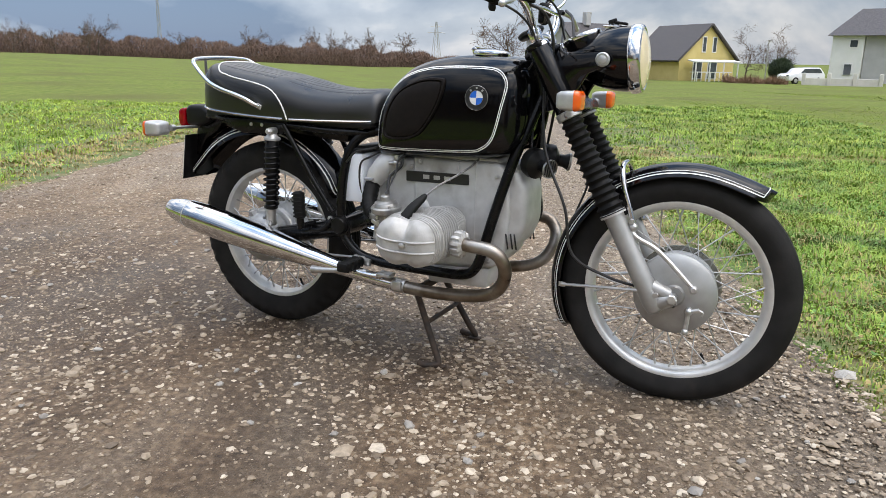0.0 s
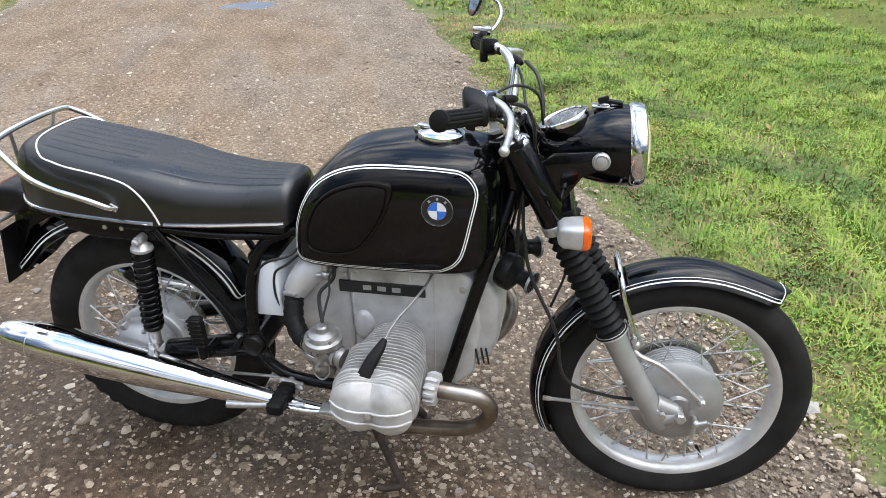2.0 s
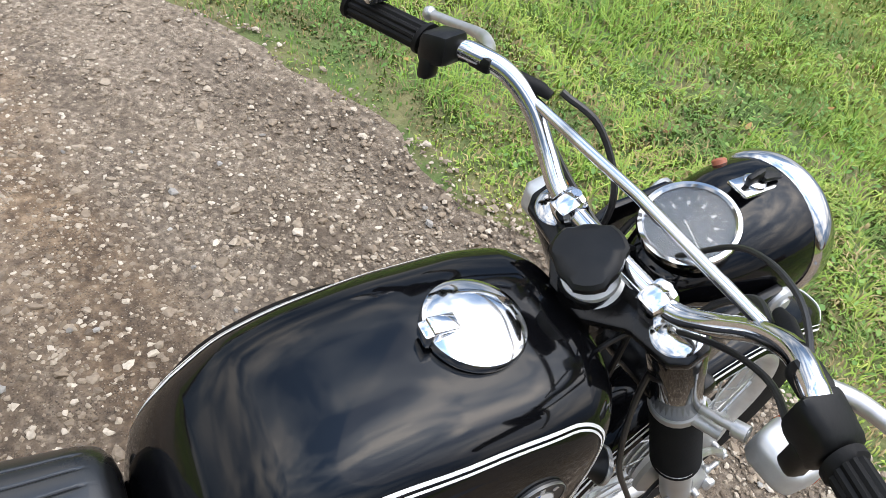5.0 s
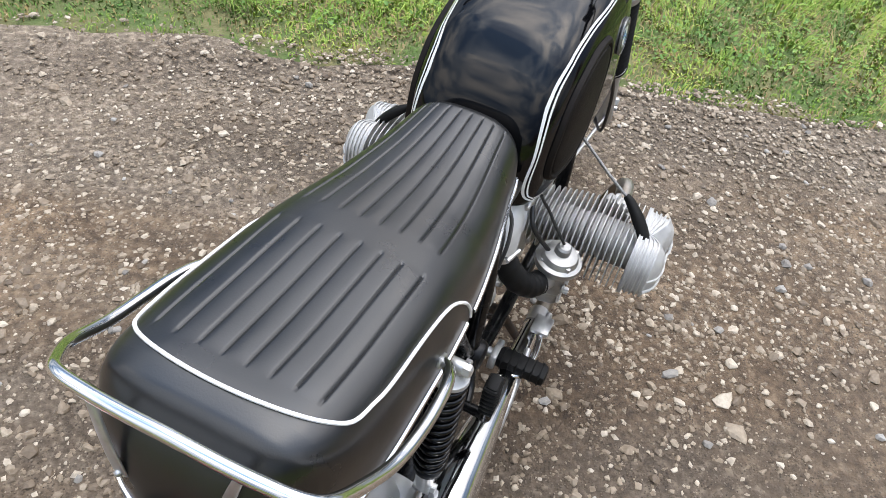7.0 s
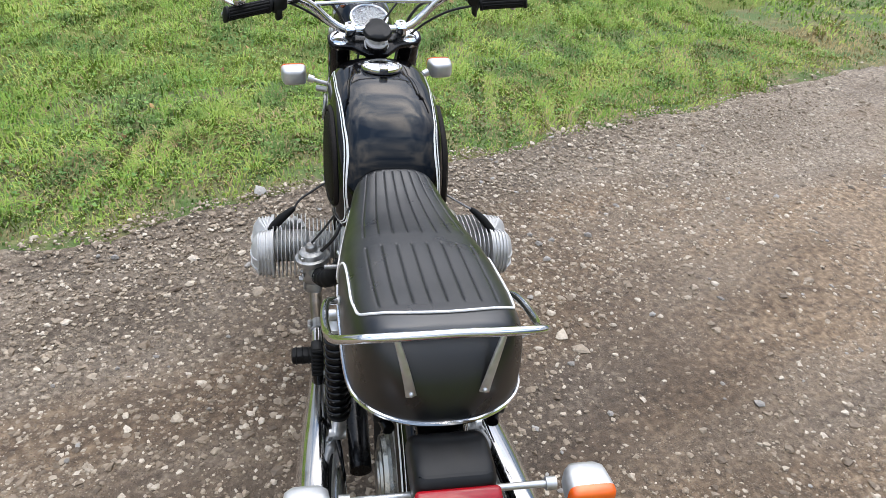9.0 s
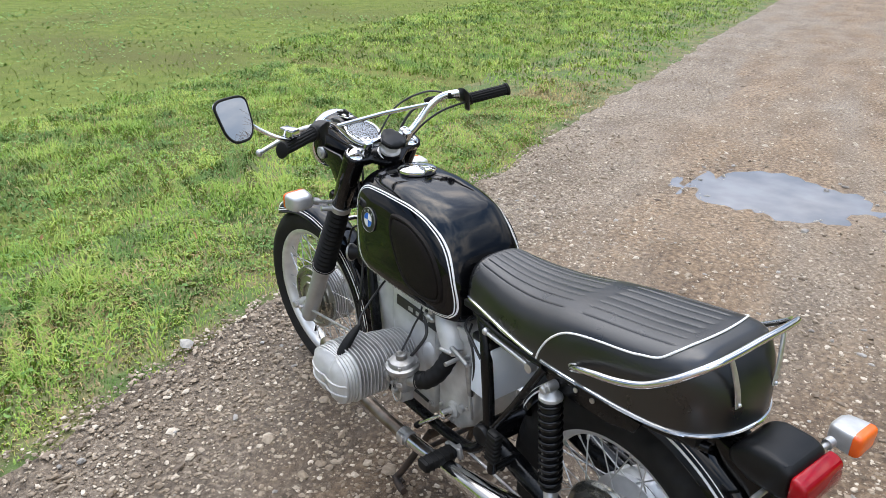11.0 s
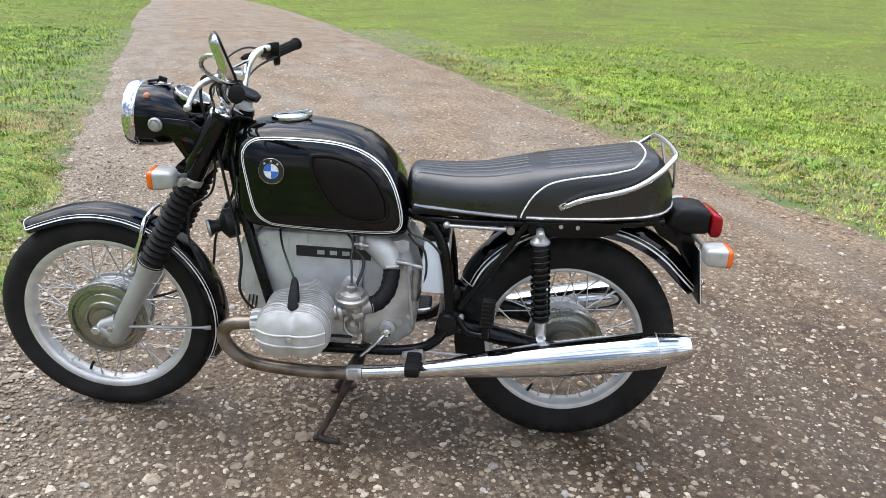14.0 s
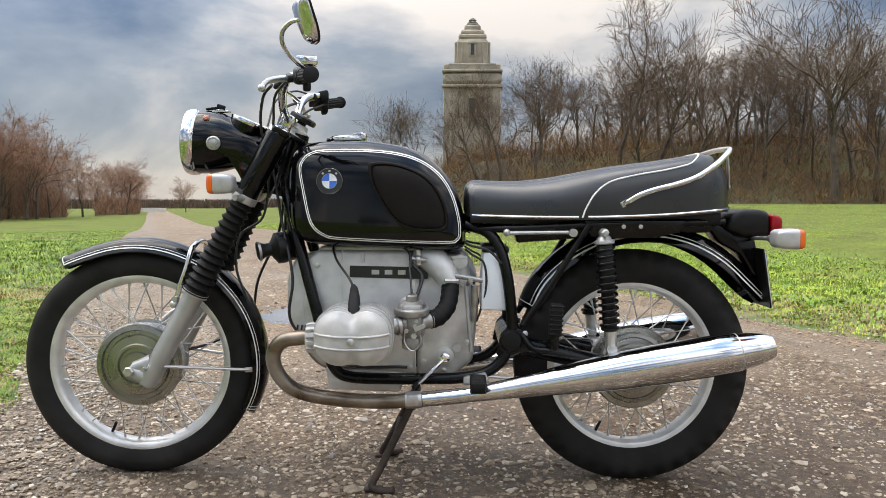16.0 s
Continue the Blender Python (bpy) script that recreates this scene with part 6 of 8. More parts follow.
    part("throttle_lever", join(rbox((0.030, 0.004, 0.012), (bx - 0.018, s * 0.217, 0.461), (0, 25, 0), 0.0015, 1), rod((bx - 0.006, s * 0.212, 0.466), (bx - 0.006, s * 0.223, 0.466), 0.005, 8)), STEEL, carb)
    part("carburettor_clamp", tube([(bx + 0.034, s * 0.198, 0.465), (bx + 0.042, s * 0.201, 0.464)], 0.0265, 22), STEEL, carb)
    for k in range(2):
        part("carburettor_screw", rod((bx + 0.02 - 0.03 * k, s * 0.212, 0.478), (bx + 0.02 - 0.03 * k, s * 0.222, 0.478), 0.005, 8), STEEL, carb)
    part("float_clip", tube(spl([(bx + 0.02, s * 0.212, 0.45), (bx + 0.02, s * 0.214, 0.42), (bx, s * 0.215, 0.400), (bx - 0.02, s * 0.214, 0.42), (bx - 0.02, s * 0.212, 0.45)], 4), 0.002, 6), STEEL, carb)
    part("fuel_hose", tube(spl([(bx + 0.01, s * 0.200, 0.49), (bx - 0.005, s * 0.165, 0.53), (bx - 0.02, s * 0.13, 0.585), (bx + 0.01, s * 0.112, 0.62), (bx + 0.012, s * 0.10, 0.65)], 6), 0.0046, 8), CABLE, engine)
    part("fuel_tap", join(rod((bx - 0.008, s * 0.105, 0.615), (bx - 0.008, s * 0.105, 0.655), 0.0085), rod((bx - 0.03, s * 0.112, 0.628), (bx + 0.01, s * 0.112, 0.632), 0.0055), ball((bx - 0.008, s * 0.110, 0.63), 0.011)), STEEL, engine)
    part("throttle_cable", tube(spl([(bx + 0.004, s * 0.192, 0.548), (bx + 0.012, s * 0.15, 0.60), (bx + 0.03, s * 0.11, 0.66), (0.80, s * 0.07, 0.72)], 6), 0.003, 6), CABLE, engine)
    hose = spl([(bx - 0.042, s * 0.173, 0.475), (bx - 0.066, s * 0.160, 0.482), (bx - 0.088, s * 0.138, 0.508), (bx - 0.095, s * 0.113, 0.545), (bx - 0.094, s * 0.098, 0.568)], 6)
    part("air_hose", tube(hose, [0.0245 - 0.0018 * (k % 3 == 1) for k in range(len(hose))], 20), RUBBER, engine, "black rubber intake hose")
    part("intake_elbow", tube(spl([(bx - 0.096, s * 0.096, 0.566), (bx - 0.080, s * 0.090, 0.592), (bx - 0.052, s * 0.076, 0.622), (bx - 0.018, s * 0.05, 0.640)], 5), np.linspace(0.029, 0.044, 16), 24), ALLOY, engine)
    part("clamp_screw", rod((bx - 0.116, s * 0.118, 0.574), (bx - 0.080, s * 0.128, 0.574), 0.005, 8), STEEL, engine)
    part("hose_clip", tube([hose[-1] - (0, 0, 0.004), hose[-1] + (0, 0, 0.008)], 0.0285, 24), STEEL, engine)


cylinder_side(1, 0.738)
cylinder_side(-1, 0.714)

# -- frame --
frame_ = part("frame", join(tube([(0.985, 0, 0.80), (0.935, 0, 0.975)], 0.030, 20), tube(spl([(0.955, 0, 0.90), (0.85, 0, 0.90), (0.6, 0, 0.80), (0.44, 0, 0.715)], 6), 0.022, 14)), FRAME, bike, "black tubular double cradle frame")
half = [(0.972, 0.020, 0.840), (0.955, 0.045, 0.780), (0.925, 0.078, 0.690), (0.893, 0.098, 0.580), (0.862, 0.108, 0.470), (0.838, 0.112, 0.380), (0.812, 0.112, 0.325), (0.770, 0.112, 0.306), (0.680, 0.112, 0.303), (0.560, 0.112, 0.304), (0.470, 0.112, 0.308), (0.400, 0.112, 0.325), (0.352, 0.112, 0.372), (0.335, 0.112, 0.440), (0.340, 0.112, 0.520), (0.352, 0.110, 0.600), (0.372, 0.100, 0.665), (0.405, 0.085, 0.705), (0.46, 0.065, 0.722)]
both("frame_tube", tube(spl(half, 5), 0.0155, 14), FRAME, frame_, "black frame tube")
both("rear_strut", tube([(0.305, 0.118, 0.455), (0.235, 0.128, 0.56), (0.135, 0.138, 0.728)], 0.0095, 10), FRAME, frame_)
both("seat_tube", tube(spl([(0.43, 0.085, 0.712), (0.30, 0.115, 0.715), (0.12, 0.128, 0.726), (-0.10, 0.118, 0.732), (-0.235, 0.085, 0.735)], 5), 0.0105, 10), FRAME, frame_)
both("shock_bracket", prism([(0.150, 0.740), (-0.120, 0.738), (-0.105, 0.708), (-0.040, 0.692), (0.055, 0.690), (0.128, 0.694)], 0.126, 0.136, 0.004), FRAME, frame_)
both("bracket_bolt", lathe([(0.006, 0), (0.006, 0.005), (0, 0.006)], (0.045, 0.134, 0.722), (0, 1, 0), 8), STEEL, frame_)
both("bracket_bolt", lathe([(0.006, 0), (0.006, 0.005), (0, 0.006)], (0.0, 0.134, 0.722), (0, 1, 0), 8), STEEL, frame_)
part("lock_rod", join(rod((0.352, 0.118, 0.702), (0.190, 0.136, 0.706), 0.0055), ball((0.352, 0.118, 0.704), 0.010), rod((0.178, 0.128, 0.705), (0.178, 0.146, 0.705), 0.011, 16)), STEEL, frame_, "bright steel rod under the seat")
both("swing_arm", tube([(0.345, 0.100, 0.405), (0.2, 0.104, 0.372), (0.02, 0.104, 0.333)], (0.024, 0.026, 0.024), 16), FRAME, frame_, "black swing arm")
part("swing_pivot", join(tube([(0.338, -0.125, 0.408), (0.338, 0.125, 0.408)], 0.033, 20), tube([(0.335, -0.135, 0.41), (0.335, 0.135, 0.41)], 0.022, 20)), FRAME, frame_)
both("pivot_plate", prism([(0.378, 0.372), (0.366, 0.430), (0.345, 0.452), (0.312, 0.445), (0.288, 0.415), (0.300, 0.382), (0.338, 0.362)], 0.112, 0.122, 0.005), FRAME, frame_)
both("pivot_cap", lathe([(0.028, -0.014), (0.029, 0.004), (0.025, 0.010), (0.012, 0.012), (0, 0.012)], (0.338, 0.128, 0.413), (0, 1, 0), 28), PLASTIC, frame_, "black pivot cap")
both("pivot_bolt", lathe([(0.008, -0.004), (0.008, 0.006), (0.005, 0.008), (0, 0.008)], (0.300, 0.122, 0.432), (0, 1, 0), 6), STEEL, frame_)
part("final_drive", join(lathe([(0.03, -0.135), (0.055, -0.130), (0.075, -0.118), (0.088, -0.100), (0.092, -0.075), (0.088, -0.06), (0.05, -0.055)], RC, (0, 1, 0), 40), tube([(0.02, -0.104, 0.333), (0.085, -0.104, 0.347)], (0.04, 0.034), 20)), SLIDER, bike, "grey cast final drive housing")
for k in range(6):
    an = 2 * math.pi * k / 6 + 0.2
    q = np.array(RC) + (0.081 * math.cos(an), 0, 0.081 * math.sin(an))
    part("drive_bolt", lathe([(0.0065, 0.0), (0.0065, 0.007), (0.004, 0.009), (0, 0.009)], q + (0, -0.112, 0), (0, -1, 0), 6), SLIDER, bike)
part("filler_plug", lathe([(0.016, -0.01), (0.016, 0.008), (0.011, 0.010), (0.011, 0.016), (0, 0.016)], np.array(RC) + (-0.035, -0.10, 0.082), (-0.4, -0.2, 0.9), 6), STEEL, bike)
part("drive_shaft_tube", tube([(0.085, -0.104, 0.347), (0.33, -0.104, 0.402)], 0.030, 18), FRAME, bike)
part("battery", rbox((0.072, 0.212, 0.156), (0.381, 0, 0.570), (0, -2, 0), 0.006), BATTERY, bike, "pale grey battery behind the gearbox")
part("battery_lid", rbox((0.074, 0.214, 0.018), (0.381, 0, 0.657), (0, -2, 0), 0.006), PLASTIC, bike)
# black filler block added in the dark space under the seat
part("seat_filler", prism([(0.33, 0.725), (0.318, 0.672), (0.10, 0.690), (-0.22, 0.705), (-0.22, 0.735)], -0.042, 0.042, 0.006), FRAME, bike)
both("side_wiring", tube(spl([(0.462, 0.07, 0.655), (0.44, 0.098, 0.64), (0.412, 0.108, 0.62), (0.405, 0.106, 0.56), (0.418, 0.10, 0.50), (0.43, 0.09, 0.46)], 5), 0.0032, 8), CABLE, bike)
both("side_wiring", tube(spl([(0.47, 0.06, 0.68), (0.45, 0.102, 0.668), (0.40, 0.120, 0.655), (0.365, 0.120, 0.62)], 5), 0.0036, 8), CABLE, bike)

# -- shock absorbers --
def shock(s):
    a, b = np.array((0.100, s * 0.152, 0.706)), np.array((0.074, s * 0.148, 0.398))
    d = b - a
    L = np.linalg.norm(d)
    u, v, w = axes_of(d)
    body = part("shock_absorber", lathe([(0.018, 0.03), (0.0215, 0.035), (0.0215, 0.14), (0.017, 0.15), (0.019, L - 0.06), (0.024, L - 0.058), (0.024, L - 0.052), (0.012, L - 0.045), (0.012, L - 0.01)], a, d, 24), PLASTIC, bike, "shock absorber with an open black coil spring")
    turns, pts = 12, []
    for k in range(turns * 16 + 1):
        t = k / (turns * 16)
        an = t * turns * 2 * math.pi
        pts.append(a + w * (0.034 + t * (L - 0.094)) + 0.0240 * (math.cos(an) * u + math.sin(an) * v))
    part("spring", tube(pts, 0.0040, 8), PAINT, body, "black coil spring", 80)
    part("shock_cap", lathe([(0.012, 0.008), (0.017, 0.012), (0.020, 0.018), (0.026, 0.021), (0.027, 0.027), (0.024, 0.030), (0.018, 0.030)], a, d, 28), SLIDER, body, "bright alloy collar")
    part("shock_eye", join(tube([a + (0, -s * 0.014, 0), a + (0, s * 0.014, 0)], 0.0115, 18), lathe([(0.010, 0.0), (0.010, 0.010), (0.006, 0.013), (0, 0.013)], a + (0, s * 0.014, 0), (0, s, 0), 6)), STEEL, body)
    part("shock_eye", join(tube([b + (0, -s * 0.014, 0), b + (0, s * 0.014, 0)], 0.014, 18), tube([b - w * 0.05, b - w * 0.002], (0.017, 0.015), 14), lathe([(0.009, 0.0), (0.009, 0.010), (0, 0.011)], b + (0, s * 0.012, 0), (0, s, 0), 6)), STEEL, body)


shock(1)
shock(-1)

# -- tail --
tail = part("tail_lamp", prism([(-0.248, 0.716), (-0.258, 0.750), (-0.290, 0.770), (-0.345, 0.770), (-0.374, 0.760), (-0.374, 0.694), (-0.300, 0.692)], -0.063, 0.063, 0.018, 5), PLASTIC, bike, "black tail lamp with a red lens")
part("red_lens", prism([(-0.372, 0.690), (-0.372, 0.757), (-0.390, 0.754), (-0.403, 0.746), (-0.405, 0.714), (-0.401, 0.692), (-0.388, 0.688)], -0.065, 0.065, 0.008, 3), RED, tail, "ribbed red lens")
part("tail_bracket", prism([(-0.20, 0.735), (-0.27, 0.715), (-0.335, 0.700), (-0.345, 0.66), (-0.352, 0.585), (-0.338, 0.585), (-0.30, 0.645), (-0.24, 0.68)], -0.040, 0.040, 0.006), FRAME, bike)
PL = pose(-0.355, 0, 0.584, 0, 9, 0)
part("plate_holder", moved(rbox((0.004, 0.200, 0.162), (0.004, 0, 0), (0, 0, 0), 0.001, 1), PL), PLASTIC, bike)
plate = part("number_plate", moved(rbox((0.003, 0.196, 0.158), (0, 0, 0), (0, 0, 0), 0.001, 1), PL), PLATE, bike, "white number plate with a blue band")
part("plate_band", moved(rbox((0.0012, 0.036, 0.05), (-0.0026, 0.078, 0.052), (0, 0, 0), 0.0004, 1), PL), BLUE, plate)
for y, z, c, r in ((0.030, 0.022, SEAL, 0.016), (-0.030, 0.022, SILVER, 0.019)):
    part("plate_seal", moved(lathe([(r, -0.0018), (r, -0.0028), (0, -0.003)], (0, y, z), (1, 0, 0), 24), PL), c, plate)
for k in range(5):
    part("plate_bar", moved(rbox((0.0012, 0.022, 0.056), (-0.0026, 0.066 - k * 0.033, -0.040), (0, 0, 0), 0.0004, 1), PL), INK, plate)
for k in range(2):
    part("plate_bar", moved(rbox((0.0012, 0.018, 0.006), (-0.0026, -0.050, 0.066 - k * 0.022), (0, 0, 0), 0.0004, 1), PL), INK, plate)
part("plate_edge", moved(tube([(-0.002, y, z) for y, z in ((0.094, 0.075), (-0.094, 0.075), (-0.094, -0.075), (0.094, -0.075))], 0.0015, 6, True), PL), INK, plate)

# -- stand, pegs, pedals --
stand = part("centre_stand", join(rod((0.605, -0.10, 0.225), (0.605, 0.10, 0.225), 0.013, 14), rod((0.655, -0.115, 0.13), (0.655, 0.115, 0.13), 0.008, 10)), RUSTY, bike, "worn black steel centre stand")
both("stand_leg", tube(spl([(0.603, 0.095, 0.235), (0.640, 0.108, 0.160), (0.690, 0.128, 0.060), (0.712, 0.140, 0.018), (0.700, 0.150, 0.009), (0.668, 0.158, 0.008), (0.650, 0.160, 0.012)], 5), 0.0105, 12), RUSTY, stand)
both("stand_foot", rbox((0.045, 0.022, 0.008), (0.712, 0.138, 0.004), (0, 0, 0), 0.003), RUSTY, stand)
for peg in both("foot_peg", rbox((0.040, 0.105, 0.030), (0.428, 0.200, 0.312), (0, 0, 0), 0.008), RUBBER, bike, "black rubber foot peg"):
    side = 1 if peg.data.vertices[0].co.y > 0 else -1
    for k in range(6):
        part("peg_rib", rbox((0.042, 0.006, 0.032), (0.428, side * (0.16 + k * 0.016), 0.312), (0, 0, 0), 0.003, 1), RUBBER, peg)
both("peg_bracket", join(rod((0.428, 0.10, 0.312), (0.428, 0.15, 0.312), 0.011), prism([(0.466, 0.296), (0.466, 0.318), (0.406, 0.33), (0.396, 0.30)], 0.135, 0.150, 0.004)), STEEL, bike)
for peg in both("passenger_peg", rbox((0.034, 0.024, 0.088), (0.228, 0.190, 0.480), (0, -3, 0), 0.007), RUBBER, bike, "folded black rubber passenger peg"):
    side = 1 if peg.data.vertices[0].co.y > 0 else -1
    for k in range(7):
        part("peg_rib", rbox((0.036, 0.026, 0.006), (0.228 - 0.0006 * k, side * 0.190, 0.444 + k * 0.012), (0, -3, 0), 0.002, 1), RUBBER, peg)
both("peg_holder", join(rod((0.230, 0.188, 0.405), (0.229, 0.189, 0.440), 0.012, 14), rod((0.232, 0.12, 0.408), (0.230, 0.196, 0.410), 0.010, 12), tube(spl([(0.31, 0.124, 0.43), (0.28, 0.14, 0.395), (0.235, 0.15, 0.39)], 4), 0.009, 10)), FRAME, bike)
shift = part("gear_lever", join(tube(spl([(0.516, 0.118, 0.362), (0.540, 0.132, 0.340), (0.575, 0.142, 0.308), (0.592, 0.146, 0.294)], 5), 0.0058, 10), lathe([(0.014, -0.02), (0.014, 0.01), (0.008, 0.014), (0, 0.014)], (0.516, 0.112, 0.362), (0, 1, 0), 20)), CHROME, bike, "chrome gear lever")
part("lever_rubber", tube([(0.588, 0.142, 0.298), (0.598, 0.150, 0.286)], 0.009, 10), RUBBER, shift)
part("kick_starter", join(tube(spl([(0.455, 0.085, 0.56), (0.452, 0.105, 0.572), (0.450, 0.12, 0.576), (0.448, 0.165, 0.577)], 4), 0.006, 10), tube([(0.49, 0.112, 0.586), (0.415, 0.120, 0.574)], 0.0068, 12), tube([(0.438, 0.086, 0.46), (0.436, 0.1, 0.56)], 0.010, 12)), CARB, bike, "folded steel kick starter")
part("stand_arm", tube(spl([(0.282, -0.205, 0.277), (0.33, -0.205, 0.281), (0.40, -0.202, 0.288), (0.485, -0.195, 0.295)], 4), np.linspace(0.0115, 0.0065, 13), 12), STEEL, bike, "bright steel stand lever")
pedal = part("brake_pedal", tube(spl([(0.38, -0.16, 0.305), (0.42, -0.205, 0.298), (0.47, -0.212, 0.294), (0.52, -0.208, 0.290), (0.545, -0.20, 0.292)], 5), 0.0078, 12), CHROME, bike, "chrome rear brake pedal")
part("pedal_pad", rbox((0.05, 0.04, 0.012), (0.556, -0.200, 0.298), (0, 0, 0), 0.004), STEEL, pedal)

# -- horns and cables --
for s in (1, -1):
    o, d = np.array((0.982, s * 0.066, 0.655)), np.array((0.9, s * 0.45, -0.16))
    horn = part("horn", lathe([(0.020, -0.032), (0.040, -0.028), (0.044, -0.014), (0.043, 0.004), (0.034, 0.010), (0.018, 0.020), (0.019, 0.036), (0.0255, 0.050), (0.027, 0.053), (0.024, 0.050)], o, d, 32), PLASTIC, bike, "black horn with a bright grille")
    dd = d / np.linalg.norm(d)
    part("horn_grille", lathe([(0.0268, 0.049), (0.0275, 0.053), (0.0268, 0.056), (0.0245, 0.053), (0.0, 0.0525)], o, d, 32), CARB, horn, "dull slotted grille")
    # black rods on the closed grille stand in for shaded gaps
    for k in (-2, -1, 0, 1, 2):
        u, v, w = axes_of(dd)
        h = math.sqrt(0.0235 ** 2 - (0.0088 * k) ** 2)
        part("grille_slot", tube([o + w * 0.0533 + u * 0.0088 * k - v * h, o + w * 0.0533 + u * 0.0088 * k + v * h], 0.0022, 6), INK, horn)
    part("horn_bracket", tube([o, (0.955, s * 0.05, 0.70), (0.955, s * 0.045, 0.76)], 0.006, 8), FRAME, bike)
cables = [
    [(0.970, -0.163, 1.087), (1.005, -0.12, 1.06), (1.018, -0.082, 0.98), (1.00, -0.085, 0.86), (1.02, -0.11, 0.70), (1.09, -0.13, 0.55), (1.12, -0.13, 0.42), (1.22, -0.10, 0.36), (1.33, -0.07, 0.33), (1.40, -0.09, 0.30)],
    [(0.970, 0.163, 1.087), (1.005, 0.12, 1.06), (1.022, 0.078, 0.98), (0.99, 0.075, 0.86), (0.965, 0.08, 0.72), (0.93, 0.115, 0.58), (0.93, 0.12, 0.45), (0.80, 0.09, 0.34), (0.62, 0.09, 0.33)],
    [(0.90, -0.25, 1.095), (0.955, -0.19, 1.06), (0.975, -0.12, 1.01), (0.96, -0.06, 0.95), (0.90, -0.05, 0.86), (0.84, -0.06, 0.72)],
    [(0.90, 0.25, 1.095), (0.955, 0.19, 1.055), (0.98, 0.11, 1.00), (1.00, 0.05, 0.97), (1.05, 0.02, 0.95)],
    [(1.04, 0.0, 0.95), (1.01, -0.03, 0.90), (0.99, -0.05, 0.80), (0.99, -0.06, 0.70)],
    [(1.03, 0.04, 0.93), (1.01, 0.05, 0.85), (1.03, 0.04, 0.74), (1.09, 0.05, 0.69), (1.10, 0.06, 0.60), (1.07, 0.05, 0.50)],
    [(0.93, -0.23, 1.11), (0.98, -0.16, 1.12), (1.02, -0.08, 1.08), (1.03, -0.02, 1.0)],
]
for k, c in enumerate(cables):
    part("control_cable", tube(spl(c, 8), (0.0042, 0.0042, 0.0034, 0.0036, 0.004, 0.0034, 0.003)[k], 8), CABLE, bike, "black control cable")
for s in (1, -1):
    part("brake_rod", rod((0.05, s * 0.11, 0.29), (0.42, s * 0.12, 0.315), 0.004, 8), STEEL, bike)


# ---- the distance: woods, hedge, tower, houses ----
BARK = material("bark", (0.055, 0.042, 0.031), (0.115, 0.088, 0.066), 0.9, 0.0, 3.0, bump=0.6, bump_scale=12)
TWIG = material("twigs", (0.070, 0.045, 0.029), (0.145, 0.094, 0.060), 0.9, 0.0, 0.4)
RED_TWIG = material("reddish_twigs", (0.20, 0.104, 0.066), (0.30, 0.165, 0.108), 0.9, 0.0, 0.3)
BRUSH = material("undergrowth", (0.135, 0.070, 0.036), (0.245, 0.136, 0.072), 0.95, 0.0, 0.16, spread=[(0.45, 0.45, 0.42), (0.75, 0.78, 0.7), (1.0, 0.95, 0.9), (0.9, 1.15, 0.6), (1.35, 1.2, 1.0)])
HEDGE = material("bare_hedge_twigs", (0.135, 0.084, 0.062), (0.215, 0.142, 0.108), 0.95, 0.0, 0.5, spread=[(0.55, 0.55, 0.55), (0.9, 0.9, 0.9), (1.3, 1.25, 1.2)])
LITTER = material("leaf_litter", (0.045, 0.034, 0.018), (0.075, 0.075, 0.03), 0.95, 0.0, 0.35, bump=0.8, bump_scale=8)
DARK_STONE = material("dark_stone", (0.13, 0.12, 0.105), (0.20, 0.185, 0.16), 0.9, 0.0, 0.8, bump=0.3, bump_scale=4)
SANDSTONE = material("sandstone", (0.29, 0.245, 0.185), (0.40, 0.345, 0.27), 0.9, 0.0, 0.8, dirt=(0.18, 0.155, 0.125), dirt_scale=0.35, dirt_lo=0.5, dirt_hi=0.75, bump=0.3, bump_scale=4)
RENDER_YELLOW = material("yellow_render", (0.60, 0.47, 0.18), (0.66, 0.53, 0.22), 0.9, 0.0, 1.0)
RENDER_WHITE = material("white_render", (0.72, 0.71, 0.68), (0.78, 0.77, 0.75), 0.9, 0.0, 1.0)
RENDER_GREY = material("grey_render", (0.42, 0.41, 0.41), (0.47, 0.46, 0.46), 0.9, 0.0, 1.0)
ROOF = material("dark_roof_tiles", (0.045, 0.04, 0.042), (0.08, 0.07, 0.07), 0.6, 0.0, 6.0)
WINDOW = material("window_pane", (0.05, 0.06, 0.07), (0.08, 0.09, 0.10), 0.08, 0.0, 1.0)
CAR_WHITE = material("white_car_paint", (0.72, 0.73, 0.74), (0.78, 0.78, 0.79), 0.2, 0.0, 1.0, coat=0.5)
PALE = material("pale_concrete", (0.55, 0.52, 0.48), (0.63, 0.60, 0.56), 0.9, 0.0, 1.5)
EVERGREEN = material("evergreen_needles", (0.022, 0.038, 0.018), (0.045, 0.070, 0.028), 0.8, 0.0, 1.5)
BROWN = material("bare_hedge", (0.16, 0.09, 0.055), (0.24, 0.14, 0.09), 0.95, 0.0, 0.8)


